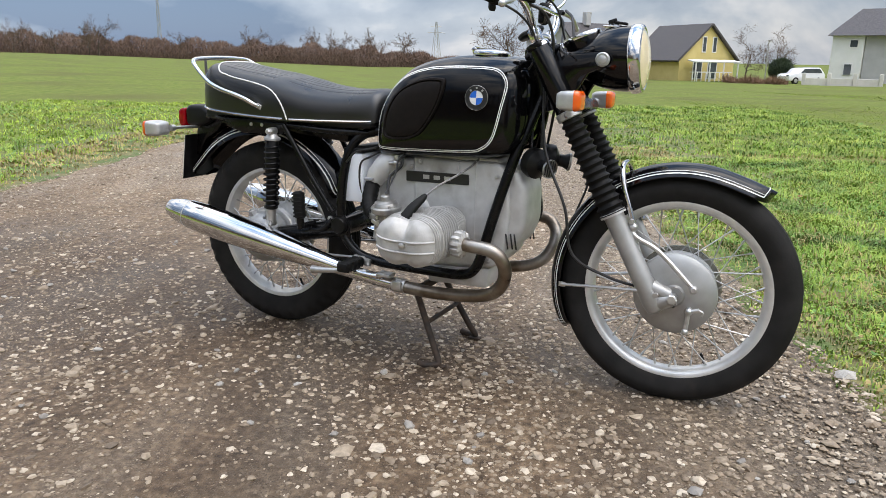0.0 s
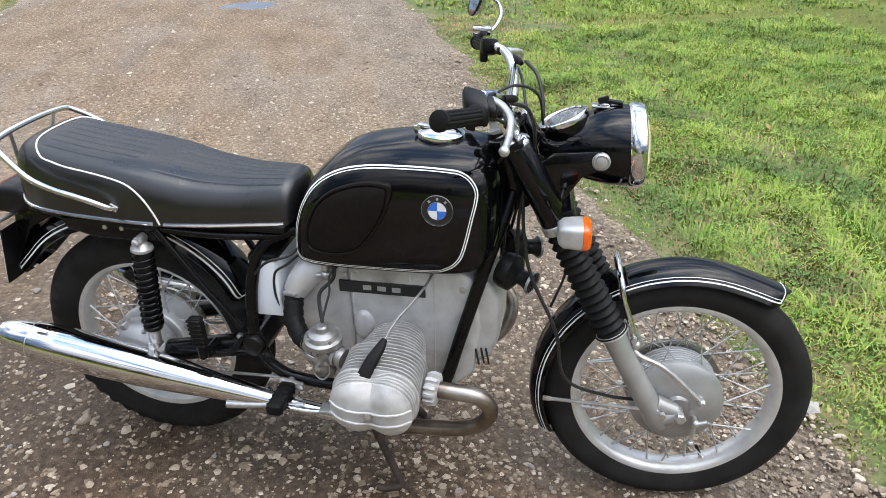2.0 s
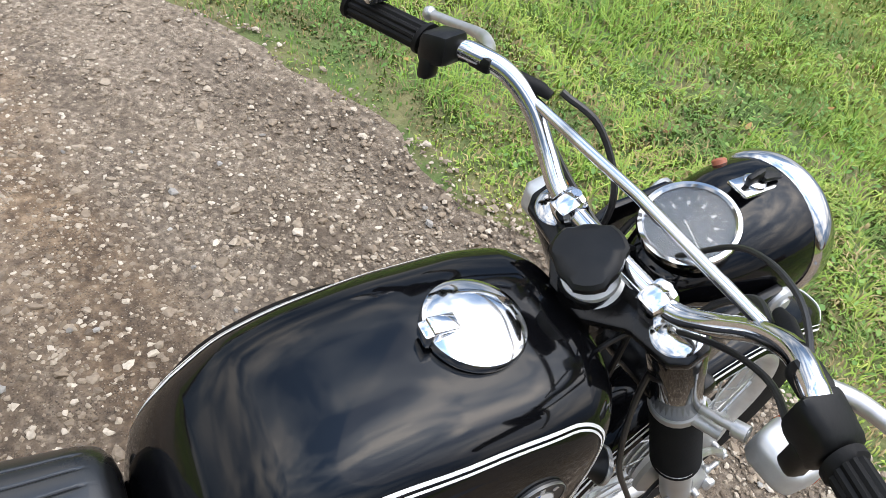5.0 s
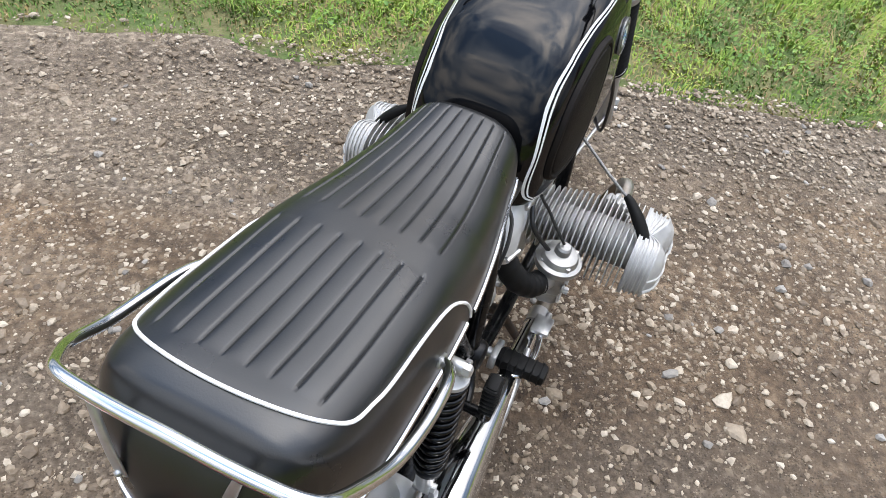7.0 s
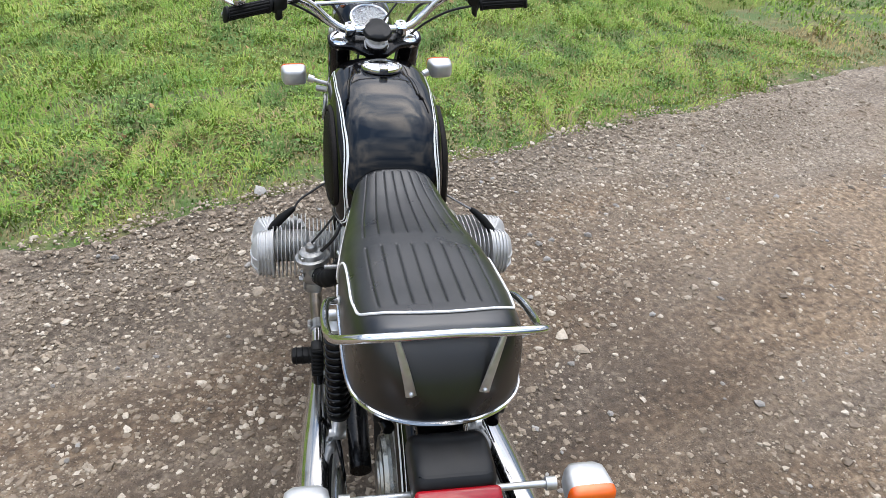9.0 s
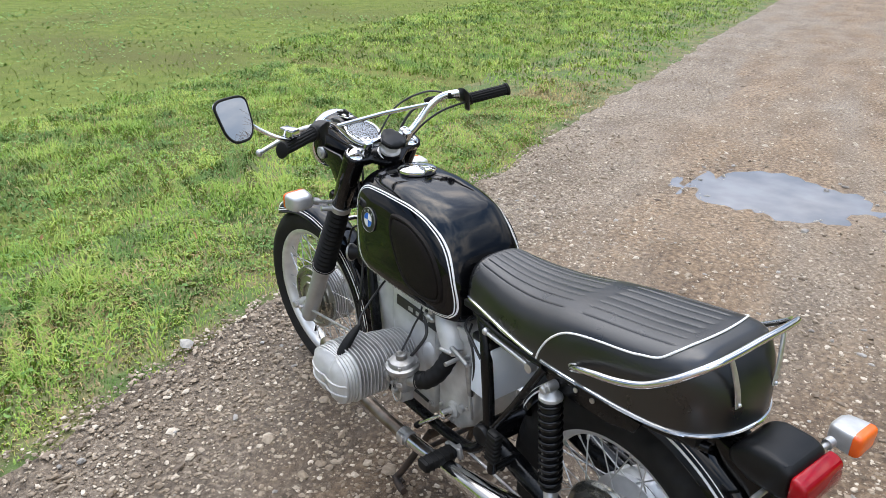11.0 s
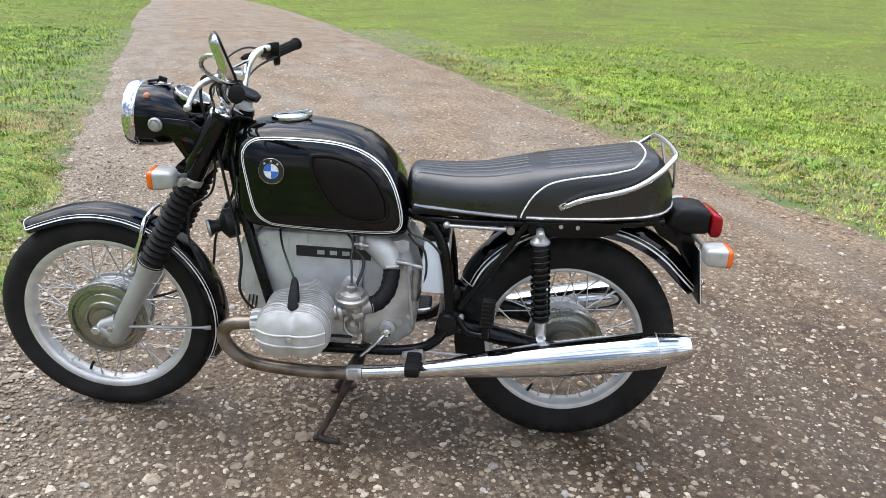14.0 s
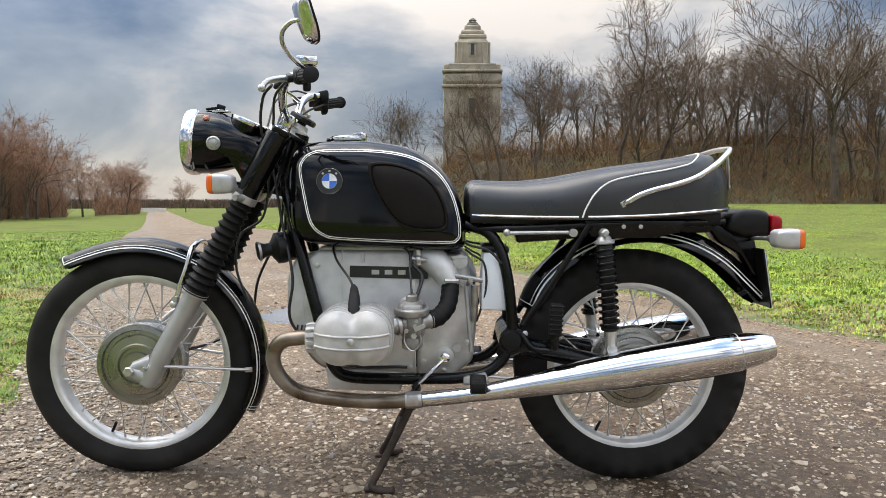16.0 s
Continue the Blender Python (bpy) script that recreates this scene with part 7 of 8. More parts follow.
def tree_mesh(seed, h, spread_=1.0, levels=5, trunk_r=0.019, twig=0.010, forks=(7, 5, 5, 4), fork_from=0.26, wander=0.085):
    r = np.random.default_rng(seed)
    trunk, crown = [], []

    def grow(p, d, length, rad, level):
        n = 4 if level < 2 else 3 if level < levels - 1 else 1
        pts, q, e = [p], p, d
        for _ in range(n):
            e = e + r.normal(0, 0.14 + wander if level else wander, 3) + np.array((0, 0, 0.07 if level > 1 else 0.03))
            e /= np.linalg.norm(e)
            q = q + e * length / n
            pts.append(q)
        rr = np.linspace(rad, max(rad * 0.45, twig), n + 1)
        v, f = tube(pts, rr, 6 if level < 1 else 4 if level < 2 else 3)
        (trunk if level < 2 else crown).append((v, f if level < 2 else f[:-2]))
        if level == levels - 1:
            return
        kids = forks[min(level, 3)]
        for k in range(kids):
            t = r.uniform(0.30 if level else fork_from, 1.0)
            i = min(int(t * n), n - 1)
            base = pts[i] + (pts[i + 1] - pts[i]) * (t * n - i)
            az = r.uniform(0, 2 * math.pi)
            u, v, w = axes_of(e)
            tilt = r.uniform(0.45, 1.15) * spread_
            nd = w * math.cos(tilt) + (u * math.cos(az) + v * math.sin(az)) * math.sin(tilt)
            grow(base, nd, length * r.uniform(0.48, 0.72), max(rad * (1 - 0.6 * t) * 0.55, twig), level + 1)
    grow(np.array((0.0, 0, -0.2)), np.array((0.0, 0, 1)), h * 0.62, h * trunk_r, 0)
    return join(*trunk), join(*crown)


def tree_kind(seed, h, label, twig_mat=None, **kw):
    t, c = tree_mesh(seed, h, **kw)
    ob = part("tree", t, BARK)
    tagged(ob, label, "tree")
    part("crown", c, twig_mat or TWIG, ob, "bare twigs")
    return ob


def polar(az, dist):
    """A bearing and distance as seen from the two ends of the walk."""
    x0, y0 = (1.68, -2.12) if az > 0 else (0.47, 2.10)
    x, y = x0 + dist * math.cos(radians(az)), y0 + dist * math.sin(radians(az))
    return x, y, float(swell(x, y)) - 0.05


def plant(kind, spots, group):
    """The first spot takes the tree itself, the others copies."""
    for k, (x, y, z, size, turn) in enumerate(spots):
        m = pose(x, y, z, 0, 0, turn) @ Matrix.Diagonal((size, size, size, 1))
        if k == 0:
            kind.matrix_basis, ob = m, kind
        else:
            ob = copy_thing(kind, pose(x, y, z, 0, 0, turn))
            ob.scale = (size, size, size)
        tagged(ob, group=group)


def thicket(name, spots, label, mat, r, kind="stuff", slant=0.15):
    """Upright twigs, each a thin three-sided spike. spots: x, y, z, height, width."""
    n = len(spots)
    spots = spots.copy()
    spots[:, 2] += swell(spots[:, 0], spots[:, 1]) - 0.05
    p = spots[:, :3]
    lean = r.normal(0, slant, (n, 2)) * spots[:, 3:4]
    tip = p + np.concatenate([lean, spots[:, 3:4]], 1)
    t = r.uniform(0, 2 * np.pi, n)
    ring_ = [np.stack([np.cos(t + k), np.sin(t + k), np.zeros(n)], -1) * spots[:, 4:5] for k in (0, 2.09, 4.19)]
    v = np.stack([p + ring_[0], p + ring_[1], p + ring_[2], tip], 1)
    b = 4 * np.arange(n)[:, None]
    f = np.concatenate([b + np.array([q]) for q in ((0, 1, 3), (1, 2, 3), (2, 0, 3))])
    ob = new(name, fast_mesh(name, v.reshape(-1, 3), f, mat))
    return tagged(ob, label, "undergrowth", kind=kind)


# the wooded bank on the far side of the meadow
r2 = np.random.default_rng(21)


def bank_height(x, y):
    rise = np.clip((-y - 58 + 0.10 * (x + 30) * (x > -60)) / 16.0, 0, 1)
    rise = rise * rise * (3 - 2 * rise)
    return swell(x, y) + rise * np.interp(x, (-160, -60, -25, 0, 9), (7.5, 7.0, 6.0, 4.2, 0.0))


bx, by = np.linspace(-170, 12, 92), np.linspace(-110, -52, 40)
gx, gy = np.meshgrid(bx, by, indexing="ij")
bank = part("bank", (np.stack([gx, gy, bank_height(gx, gy) - 0.06], -1).reshape(-1, 3), [(i * 40 + j, (i + 1) * 40 + j, (i + 1) * 40 + j + 1, i * 40 + j + 1) for i in range(91) for j in range(39)]), LITTER, None, "", 80)
tagged(bank, "low wooded bank covered with brown leaf litter", "bank", kind="structure")
n_b = 110000
ux, uy = r2.uniform(-150, 7, n_b), -r2.uniform(57, 84, n_b)
deep = np.interp(ux, (-60, -10, 7), (1.1, 0.9, 0.5))
uh = r2.uniform(0.3, 1.1, n_b) * deep
uz = r2.uniform(0, 1, n_b) ** 1.6 * 3.6 * deep * (0.7 + 0.5 * np.sin(ux * 0.7) * np.sin(ux * 0.23 + uy * 0.4))
thicket("undergrowth", np.stack([ux, uy, bank_height(ux, uy) - swell(ux, uy) - 0.1 + uz, uh, r2.uniform(0.014, 0.040, n_b)], -1), "dense brown winter undergrowth on the wooded bank", BRUSH, r2, slant=0.75)
kinds = [tree_kind(s, 12.0, "tall bare winter tree with a slender crooked trunk", spread_=w, fork_from=u, wander=c) for s, w, u, c in ((1, 0.66, 0.38, 0.17), (2, 0.80, 0.30, 0.10), (3, 0.62, 0.45, 0.14), (4, 0.85, 0.30, 0.07), (5, 0.72, 0.30, 0.12))]
spots = [[] for _ in kinds]
for k in range(96):
    x = 5 - r2.uniform(0, 105)
    y = -r2.uniform(60, 88)
    size = np.interp(x, (-90, -30, -12, 0, 6), (1.0, 0.88, 0.80, 0.66, 0.55)) * r2.uniform(0.7, 1.15)
    spots[k % 5].append((x, y, float(bank_height(np.array(x), np.array(y))), size, r2.uniform(0, 360)))
spots[3].append((-29.5, -58, 1.1, 1.50, 40))
for az_, turn_, kind_ in ((-102.0, 30, 0), (-104.4, 200, 2)):
    x, y, _ = polar(az_, 68)
    spots[kind_].append((x, y, float(bank_height(np.array(x), np.array(y))), 1.12, turn_))
for x, y, size in ((5.6, -62, 0.66), (7.4, -66, 0.66), (9.4, -64, 0.5), (3.6, -60, 0.6), (-3.0, -62, 0.75), (-6.2, -63, 0.75)):
    spots[1].append((x, y, float(bank_height(np.array(x), np.array(y))), size, 50 * x))
for kind, where in zip(kinds, spots):
    plant(kind, where, "trees of the wood")

# reddish trees beyond the far end of the track
red = [tree_kind(s, 14.0, "bare reddish brown tree at the meadow's edge", RED_TWIG, spread_=0.85, twig=0.016, forks=(9, 6, 6, 5), fork_from=0.14) for s in (11, 12)]
where = [[], []]
for k, (az, dist, size) in enumerate(((-56.5, 118, 1.0), (-57.8, 108, 1.1), (-58.8, 122, 0.95), (-60.0, 112, 1.12), (-61.6, 130, 0.85), (-62.8, 126, 0.8), (-64.6, 150, 0.78), (-65.6, 146, 0.82), (-66.3, 160, 0.7), (-69.6, 170, 0.62), (-54.5, 110, 1.1), (-57.1, 113, 0.9), (-58.3, 116, 1.15), (-59.4, 107, 0.85), (-60.8, 120, 0.7), (-55.6, 104, 1.15), (-63.6, 138, 0.7), (-65.1, 155, 0.8))):
    x, y, z = polar(az, dist)
    where[k % 2].append((x, y, z, size * 0.84, 70 * k))
for kind, w_ in zip(red, where):
    plant(kind, w_, "trees beside the track's end")
n_r2 = 9000
az = np.where(r2.uniform(0, 1, n_r2) < 0.8, r2.uniform(-61.8, -52, n_r2), r2.uniform(-66.5, -63.6, n_r2))
dist = np.interp(az, (-66.5, -60, -52), (150, 122, 108)) + r2.uniform(-5, 8, n_r2)
base_h = r2.uniform(0, 1, n_r2) ** 1.5 * np.interp(az, (-66.5, -60, -52), (2.5, 4.0, 6.0))
thicket("undergrowth", np.stack([0.47 + dist * np.cos(np.radians(az)), 2.1 + dist * np.sin(np.radians(az)), base_h, r2.uniform(0.8, 2.2, n_r2), r2.uniform(0.02, 0.05, n_r2)], -1), "reddish brown scrub below the trees at the meadow's edge", RED_TWIG, r2, slant=0.6)
n_f = 18000
az = np.radians(r2.uniform(-84, -50, n_f))
dist = r2.uniform(330, 380, n_f)
thicket("hedge", np.stack([dist * np.cos(az), dist * np.sin(az), np.zeros(n_f), r2.uniform(1.5, 4.6, n_f), r2.uniform(0.2, 0.7, n_f)], -1), "far brown line of woods on the horizon", TWIG, r2)

# hedge across the meadow on the other side
n_h = 56000
az = r2.uniform(112, 152, n_h)
dist = np.interp(az, (112, 124, 152), (175, 165, 185)) + r2.uniform(0, 14, n_h)
lump = 0.72 + 0.22 * np.sin(az * 2.3) * np.sin(az * 0.7 + 1) + 0.16 * np.abs(np.sin(az * 5.1 + 0.4 * dist))
top_h = np.interp(az, (112, 116, 122, 152), (1.6, 2.6, 4.4, 4.7)) * lump
foot = top_h * r2.uniform(0, 1, n_h) ** 1.3
thicket("hedge", np.stack([dist * np.cos(np.radians(az)), dist * np.sin(np.radians(az)), foot, r2.uniform(0.3, 0.85, n_h), r2.uniform(0.05, 0.13, n_h)], -1), "long brown winter hedge across the meadow", HEDGE, r2, slant=0.6)
small = [tree_kind(s, 7.0, "small bare tree rising from the hedge", spread_=0.8, twig=0.016, levels=5) for s in (31, 32)]
where = [[], []]
for k in range(14):
    x, y, z = polar(r2.uniform(118, 146), 172 + r2.uniform(0, 10))
    where[k % 2].append((x, y, z, r2.uniform(0.65, 1.05), r2.uniform(0, 360)))
for kind, w_ in zip(small, where):
    plant(kind, w_, "trees of the hedge")
garden = tree_kind(41, 6.6, "round bare garden tree", spread_=1.15, twig=0.012)
plant(garden, [(*polar(111.6, 72), 1.0, 0), (*polar(93.2, 92), 0.75, 80), (*polar(95.0, 100), 0.8, 150)], "garden trees")


def at_far(az, dist, turn=0.0):
    """A place far off, whose own y axis points away from the machine."""
    return pose(*polar(az, dist), 0, 0, az - 90 + turn)


def thing(name, m, label, category):
    ob = new(name)
    ob.matrix_basis = m
    return tagged(ob, label, category)


# tower of stepped sandstone
tower = thing("tower", Matrix.Translation((0, 0, -5.1)) @ at_far(-90.9, 96) @ Matrix.Diagonal((0.9, 0.9, 1.12, 1)), "tall stepped sandstone lookout tower above the wood", "tower")
part("shaft", join(rbox((7.5, 7.5, 17.9), (0, 0, 8.95), (0, 0, 0), 0.25, 1), *[rbox((1.1, 7.9, 17.6), (x, 0, 8.8), (0, 0, 0), 0.12, 1) for x in (-3.4, 3.4)]), SANDSTONE, tower)
part("cornice", join(rbox((8.3, 8.3, 0.35), (0, 0, 17.75), (0, 0, 0), 0.08, 1), rbox((8.1, 8.1, 1.5), (0, 0, 18.6), (0, 0, 0), 0.45, 1), rbox((8.3, 8.3, 0.3), (0, 0, 19.4), (0, 0, 0), 0.08, 1)), SANDSTONE, tower)
part("parapet", join(*[rbox((6.6, 0.6, 0.75), (0, y, 19.85), (0, 0, 0), 0.08, 1) for y in (-3.6, 3.6)], *[rbox((0.6, 6.6, 0.75), (x, 0, 19.85), (0, 0, 0), 0.08, 1) for x in (-3.6, 3.6)]), SANDSTONE, tower)
part("upper_tier", join(rbox((4.7, 4.7, 3.6), (0, 0, 21.5), (0, 0, 0), 0.55, 1), *[rbox((0.75, 5.0, 3.1), (x, 0, 21.3), (0, 0, 0), 0.1, 1) for x in (-1.75, 1.75)], *[rbox((5.0, 0.75, 3.1), (0, y, 21.3), (0, 0, 0), 0.1, 1) for y in (-1.75, 1.75)]), SANDSTONE, tower)
part("crown_tier", join(rbox((3.9, 3.9, 0.55), (0, 0, 23.5), (0, 0, 0), 0.15, 1), rbox((3.3, 3.3, 0.6), (0, 0, 24.0), (0, 0, 0), 0.2, 1), rbox((2.3, 2.3, 0.8), (0, 0, 24.55), (0, 0, 0), 0.2, 1)), SANDSTONE, tower)
part("finial", join(rbox((1.7, 1.7, 0.3), (0, 0, 25.0), (0, 0, 0), 0.1, 1), lathe([(0.70, 25.1), (0.75, 25.3), (0.45, 25.45), (0.55, 25.6), (0.30, 25.8), (0.0, 25.9)], (0, 0, 0), (0, 0, 1), 12)), DARK_STONE, tower, "dark stone finial")
for x, z, w, h in ((0.0, 15.6, 1.0, 1.7), (0.0, 22.0, 0.7, 1.2)):
    y = -3.75 if z < 18 else -2.42
    niche = part("window", join(rbox((0.2, 0.25, h + 0.4), (x - w / 2, y, z), (0, 0, 0), 0.03, 1), rbox((0.2, 0.25, h + 0.4), (x + w / 2, y, z), (0, 0, 0), 0.03, 1), rbox((w + 0.5, 0.3, 0.25), (x, y, z + h / 2 + 0.1), (0, 0, 0), 0.03, 1)), SANDSTONE, tower)
    part("pane", rbox((w - 0.2, 0.12, h), (x, y + 0.02, z), (0, 0, 0), 0.02, 1), WINDOW, niche)


def gable_house(m, w, d, eave, ridge, wall_mat, label):
    """Own x across the gable front, own y along the ridge, front at y = 0."""
    house = thing("house", m, label, "house")
    bm = bmesh.new()
    poly = [(-w / 2, 0), (w / 2, 0), (w / 2, eave), (0, ridge), (-w / 2, eave)]
    lo = [bm.verts.new((x, 0, z)) for x, z in poly]
    hi = [bm.verts.new((x, d, z)) for x, z in poly]
    bm.faces.new(lo)
    bm.faces.new(hi[::-1])
    for i in range(5):
        bm.faces.new((lo[(i + 1) % 5], lo[i], hi[i], hi[(i + 1) % 5]))
    bmesh.ops.recalc_face_normals(bm, faces=bm.faces)
    part("wall", from_bm(bm), wall_mat, house)
    run = math.hypot(w / 2 + 0.5, (ridge - eave) * (w / 2 + 0.5) / (w / 2))
    ang_ = math.degrees(math.atan2(ridge - eave, w / 2))
    for s in (1, -1):
        cx, cz = s * (w / 4 + 0.25), ridge - (ridge - eave) * (w / 4 + 0.25) / (w / 2) + 0.14
        part("roof", rbox((run, d + 0.8, 0.22), (cx, d / 2, cz), (0, s * ang_, 0), 0.03, 1), ROOF, house, "dark tiled roof")
    return house


def window(house, x, z, w, h, y=-0.02):
    win = part("window", rbox((w, 0.10, h), (x, y, z), (0, 0, 0), 0.02, 1), RENDER_WHITE, house)
    part("pane", rbox((w - 0.18, 0.06, h - 0.18), (x, y - 0.04, z), (0, 0, 0), 0.01, 1), WINDOW, win)


yellow = gable_house(at_far(97.6, 84, 40), 7.0, 8.0, 2.3, 5.6, RENDER_YELLOW, "yellow rendered house with a steep dark gable roof")
for x in (-0.55, 0.75):
    window(yellow, x, 3.7, 0.55, 1.6)
window(yellow, -1.2, 1.2, 1.2, 2.0)
window(yellow, 0.7, 1.2, 1.2, 2.0)
pergola = thing("pergola", at_far(96.9, 81, 20), "white wooden veranda in front of the yellow house", "pergola")
for x in (-2.1, -0.7, 0.7, 2.1):
    part("post", rbox((0.12, 0.12, 2.0), (x, 0, 1.0), (0, 0, 0), 0.02, 1), RENDER_WHITE, pergola)
part("veranda_roof", rbox((4.7, 2.2, 0.13), (0, 0.9, 2.06), (4, 0, 0), 0.03, 1), RENDER_WHITE, pergola)
for k in range(9):
    part("baluster", rbox((0.08, 0.06, 0.9), (-2.4 + k * 0.45, -0.1, 0.5), (0, 0, 0), 0.01, 1), RENDER_WHITE, pergola)
part("handrail", rbox((4.2, 0.08, 0.08), (-0.6, -0.1, 0.98), (0, 0, 0), 0.01, 1), RENDER_WHITE, pergola)
dark = gable_house(at_far(107.9, 84, -50), 7.4, 8.0, 2.4, 5.8, RENDER_GREY, "low house under a broad dark roof")
part("chimney", rbox((0.7, 0.7, 1.4), (0.4, 3.0, 6.4), (0, 0, 0), 0.04, 1), RENDER_GREY, dark)
white = thing("house", at_far(87.35, 96, -7), "two storey white and grey house with a dark hipped roof", "house")
part("wall", rbox((3.2, 8.0, 5.2), (-2.6, 4.0, 2.6), (0, 0, 0), 0.03, 1), RENDER_WHITE, white, "white wall")
part("wall", rbox((6.5, 8.0, 5.2), (2.3, 4.3, 2.6), (0, 0, 0), 0.03, 1), RENDER_GREY, white, "grey wall")
hip = np.array([(-4.7, -0.5, 5.15), (6.0, -0.5, 5.15), (6.0, 8.8, 5.15), (-4.7, 8.8, 5.15), (-2.2, 4.0, 8.2), (4.0, 4.0, 8.2)])
part("roof", (hip, [(0, 1, 5, 4), (1, 2, 5), (2, 3, 4, 5), (3, 0, 4), (3, 2, 1, 0)]), ROOF, white, "dark hipped roof", 10)
window(white, -2.0, 4.3, 0.9, 0.9)
window(white, -2.3, 1.5, 0.9, 1.3)
window(white, 2.8, 1.3, 1.0, 2.1, 0.28)
fence = thing("garden_wall", at_far(89.3, 82, 3), "low pale garden wall with posts", "garden wall")
for x in (-2.8, -0.6, 1.6, 3.8):
    part("post", rbox((0.35, 0.35, 1.25), (x, 0, 0.6), (0, 0, 0), 0.03, 1), PALE, fence)
for x in (-1.7, 0.5, 2.7):
    part("panel", rbox((1.85, 0.18, 0.75), (x, 0, 0.36), (0, 0, 0), 0.02, 1), PALE, fence)
r4 = np.random.default_rng(9)
n_l = 1600
az, dist = r4.uniform(92.2, 96.4, n_l), 79 + r4.uniform(0, 2.2, n_l)
thicket("low_hedge", np.stack([1.68 + dist * np.cos(np.radians(az)), -2.12 + dist * np.sin(np.radians(az)), r4.uniform(0, 0.35, n_l), r4.uniform(0.25, 0.75, n_l) * (0.75 + 0.35 * np.sin(az * 4)), r4.uniform(0.02, 0.05, n_l)], -1), "low brown bank of bare shrubs before the gardens", BROWN, r4, slant=0.7)
n_l = 2600
u_, w_ = r4.uniform(-1, 1, n_l), r4.uniform(0, 2 * np.pi, n_l)
rad = 1.15 * np.sqrt(1 - u_ ** 2) * r4.uniform(0.75, 1.08, n_l)
gx0, gy0, _ = polar(92.75, 88)
thicket("evergreen_shrub", np.stack([gx0 + rad * np.cos(w_), gy0 + rad * np.sin(w_), 1.25 + 1.1 * u_, r4.uniform(0.15, 0.4, n_l), r4.uniform(0.03, 0.07, n_l)], -1), "round dark evergreen shrub beside the parked car", EVERGREEN, r4, slant=0.8)
far_wall = thing("garden_wall", at_far(-66.9, 190, 0), "long low pale wall beyond the end of the track", "garden wall")
for k in range(5):
    part("panel", rbox((1.75, 0.3, 1.0), (-3.6 + k * 1.8, 0, 0.5), (0, 0, 0), 0.03, 1), PALE, far_wall)
post = thing("street_lamp", at_far(93.7, 86), "slim grey street lamp", "street lamp")
part("pole", tube([(0, 0, 0), (0, 0, 4.2)], (0.07, 0.045), 10), SLIDER, post)
part("lamp_head", rbox((0.5, 0.2, 0.14), (0.1, 0, 4.25), (0, 0, 0), 0.04, 2), SLIDER, post)
car = thing("car", at_far(91.45, 86, 42), "white parked sport utility car", "car")
part("body", prism([(-2.2, 0.35), (-2.25, 0.85), (-1.9, 1.05), (-1.1, 1.12), (-0.5, 1.62), (1.5, 1.68), (2.1, 1.15), (2.25, 0.9), (2.2, 0.35)], -0.9, 0.9, 0.08, 2), CAR_WHITE, car)
part("side_window", prism([(-0.85, 1.12), (-0.42, 1.54), (1.40, 1.58), (1.85, 1.14)], -0.93, -0.89, 0.01, 1), WINDOW, car)
for x in (-1.4, 1.4):
    wheel = part("wheel", lathe([(0.02, -0.96), (0.22, -0.96), (0.34, -0.94), (0.36, -0.86), (0.36, -0.70), (0.2, -0.68)], (x, 0, 0.36), (0, 1, 0), 24), TYRE, car)
    part("wheel_rim", lathe([(0.0, -0.975), (0.2, -0.97), (0.22, -0.95)], (x, 0, 0.36), (0, 1, 0), 20), STEEL, wheel)
for x in (-2.22,):
    part("headlight", rbox((0.1, 0.3, 0.14), (x, -0.65, 0.86), (0, 0, 0), 0.02, 1), WINDOW, car)


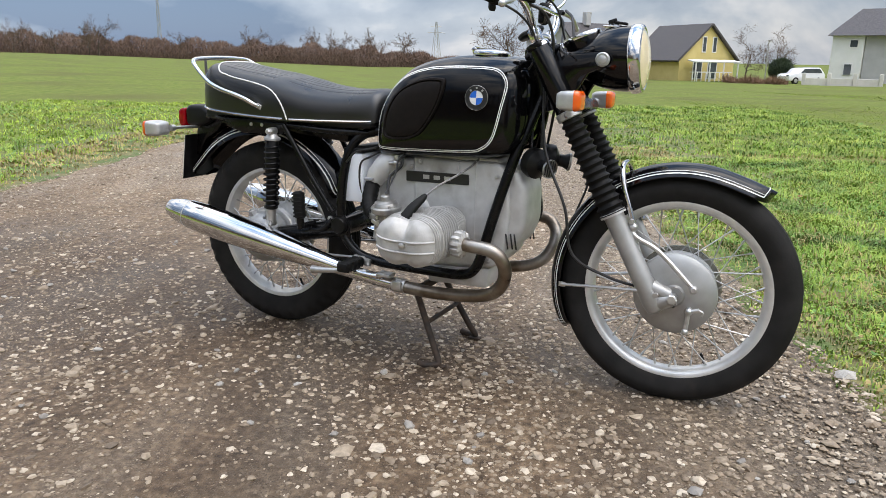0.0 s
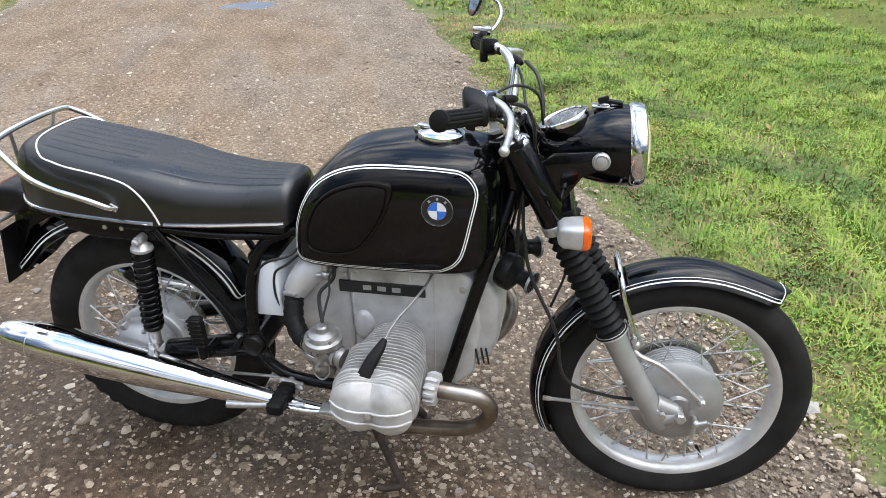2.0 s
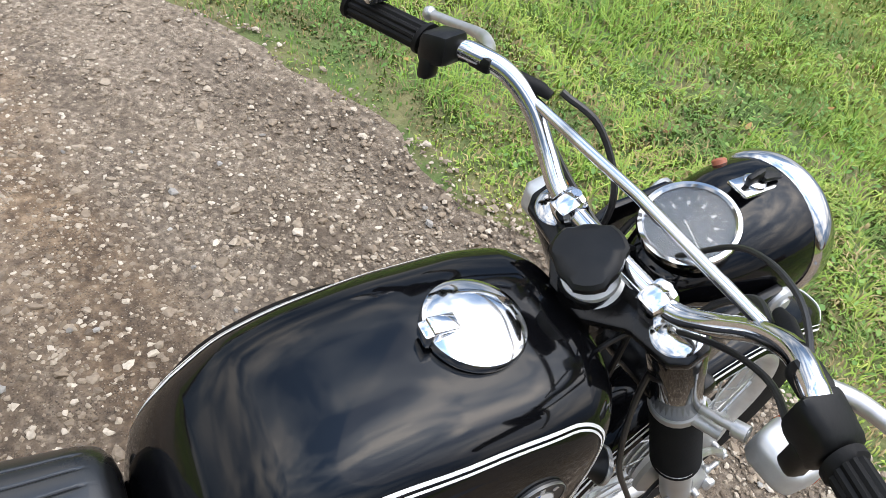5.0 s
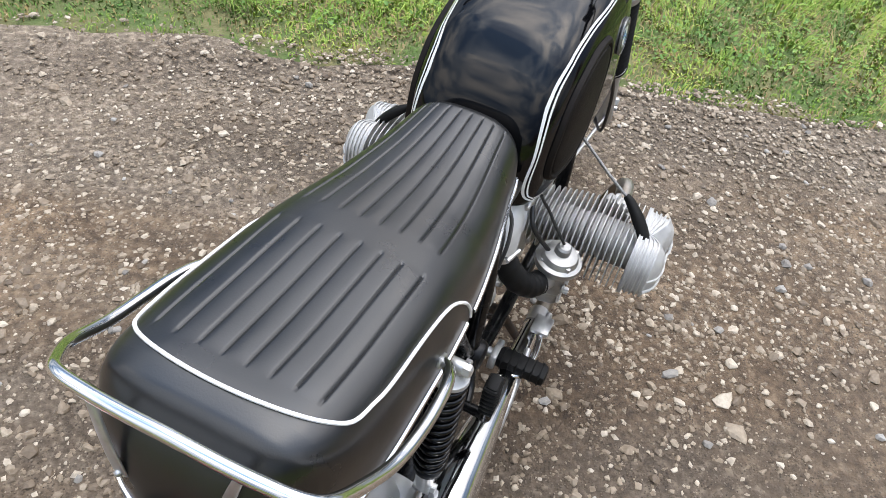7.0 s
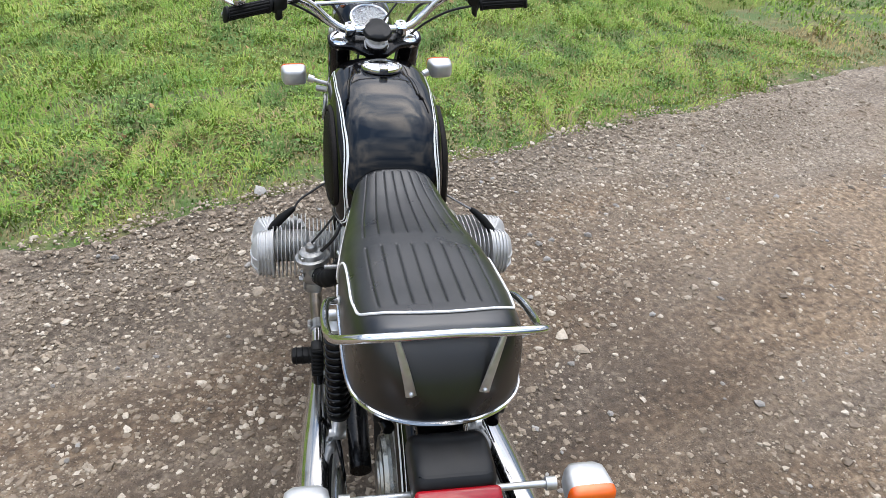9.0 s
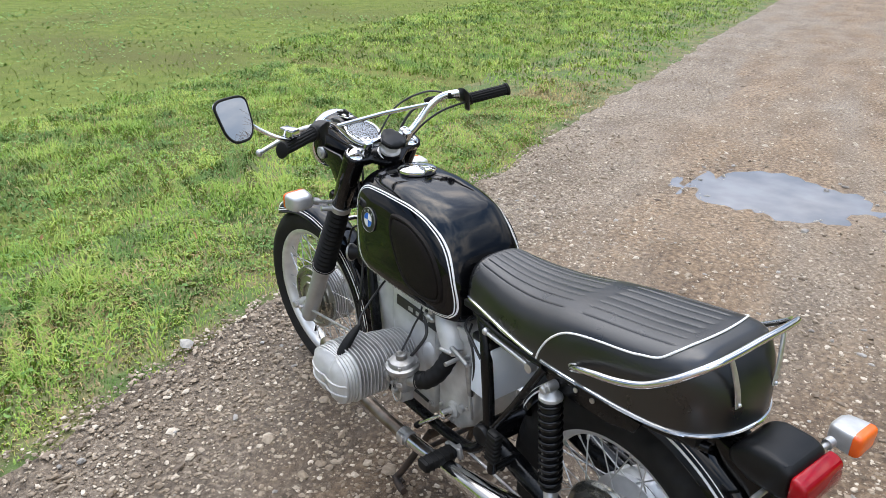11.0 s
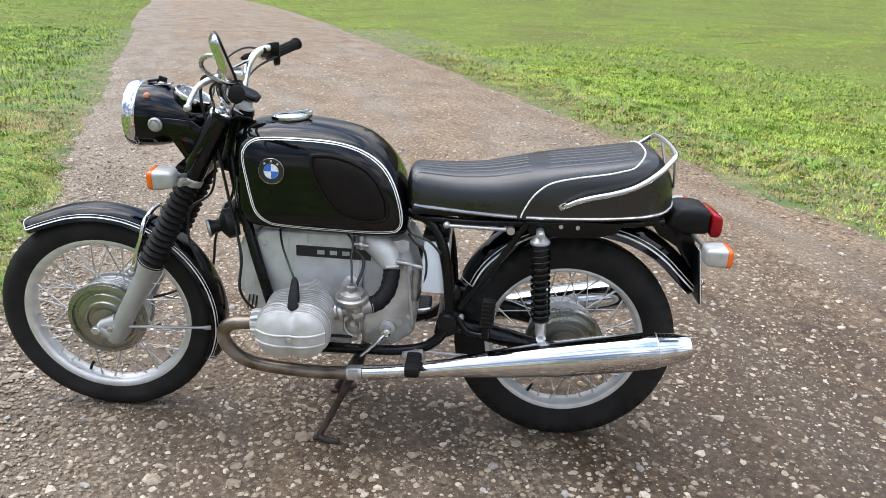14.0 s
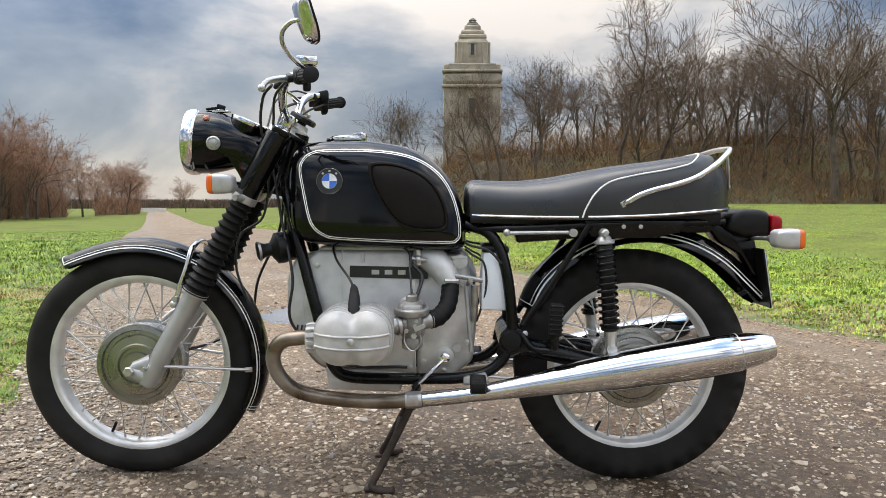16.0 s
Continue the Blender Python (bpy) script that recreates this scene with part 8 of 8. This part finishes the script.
def lattice(name, az, dist, h, w, label, arms):
    ob = thing(name, at_far(az, dist, 20), label, "mast")
    for sx in (-1, 1):
        for sy in (-1, 1):
            part("corner_post", tube([(sx * w, sy * w, 0), (sx * w * 0.12, sy * w * 0.12, h)], 0.11, 4), SLIDER, ob)
    k = 0
    z = 0.0
    while z < h * 0.95:
        z2 = min(z + h / 9, h)
        a_, b_ = w * (1 - 0.88 * z / h), w * (1 - 0.88 * z2 / h)
        part("brace", join(tube([(-a_, -a_, z), (b_, -b_, z2)], 0.07, 4), tube([(a_, -a_, z), (-b_, -b_, z2)], 0.07, 4)), SLIDER, ob)
        z = z2
    for zz, ww in arms:
        part("cross_arm", tube([(-ww, 0, zz), (0, 0, zz + 0.4), (ww, 0, zz)], 0.12, 4), SLIDER, ob)


lattice("pylon", 117.2, 330, 17.0, 1.8, "far grey lattice power pylon", ((12.5, 4.0), (15.0, 2.6)))
lattice("radio_mast", 136.9, 420, 42.0, 0.9, "thin far grey lattice radio mast", ())

# ---- the larger loose stones round the machine, each a piece of its own ----
r3 = np.random.default_rng(5)
pebbles = []
for k in range(8):
    v = ICO * (1 + r3.normal(0, 0.16, (12, 1))) + r3.normal(0, 0.09, (12, 3))
    v *= (r3.uniform(0.95, 1.4), r3.uniform(0.7, 1.0), r3.uniform(0.45, 0.7))
    pebbles.append(fast_mesh("stone", v, ICO_F, PEBBLE))


def lay_stone(k, x, y, r, turn):
    ob = new("stone", pebbles[k % 8])
    ob.parent = road
    ob.matrix_basis = pose(x, y, float(road_height(across(x, y), along(x, y))) + 0.22 * r, 0, 0, turn) @ Matrix.Diagonal((r, r, r, 1))


lay_stone(0, 1.86, 0.40, 0.033, 20)
lay_stone(3, 1.02, -2.78, 0.028, 80)
lay_stone(5, 1.30, -3.55, 0.024, 140)
laid = 0
while laid < 270:
    x, y = r3.uniform(-1.9, 2.6), r3.uniform(-2.2, 1.5)
    a_ = across(x, y)
    if not EDGE_B + 0.2 < a_ < EDGE_A - 0.1 or puddle_depth(x, y) > 0.1 or min(math.hypot(x - 1.387, y), math.hypot(x, y)) < 0.10:
        continue
    lay_stone(laid, x, y, float(np.clip(0.0095 * math.exp(r3.normal(0, 0.33)), 0.006, 0.021)), r3.uniform(0, 360))
    laid += 1

# pebbles standing out of the puddle's shallow rim
pebbled = 0
while pebbled < 22:
    x, y = PUDDLE[0] + r3.uniform(-0.7, 0.7), PUDDLE[1] + r3.uniform(-0.55, 0.55)
    if 0.08 < float(puddle_depth(np.array(x), np.array(y))) < 0.42:
        lay_stone(pebbled, x, y, float(r3.uniform(0.010, 0.024)), r3.uniform(0, 360))
        pebbled += 1
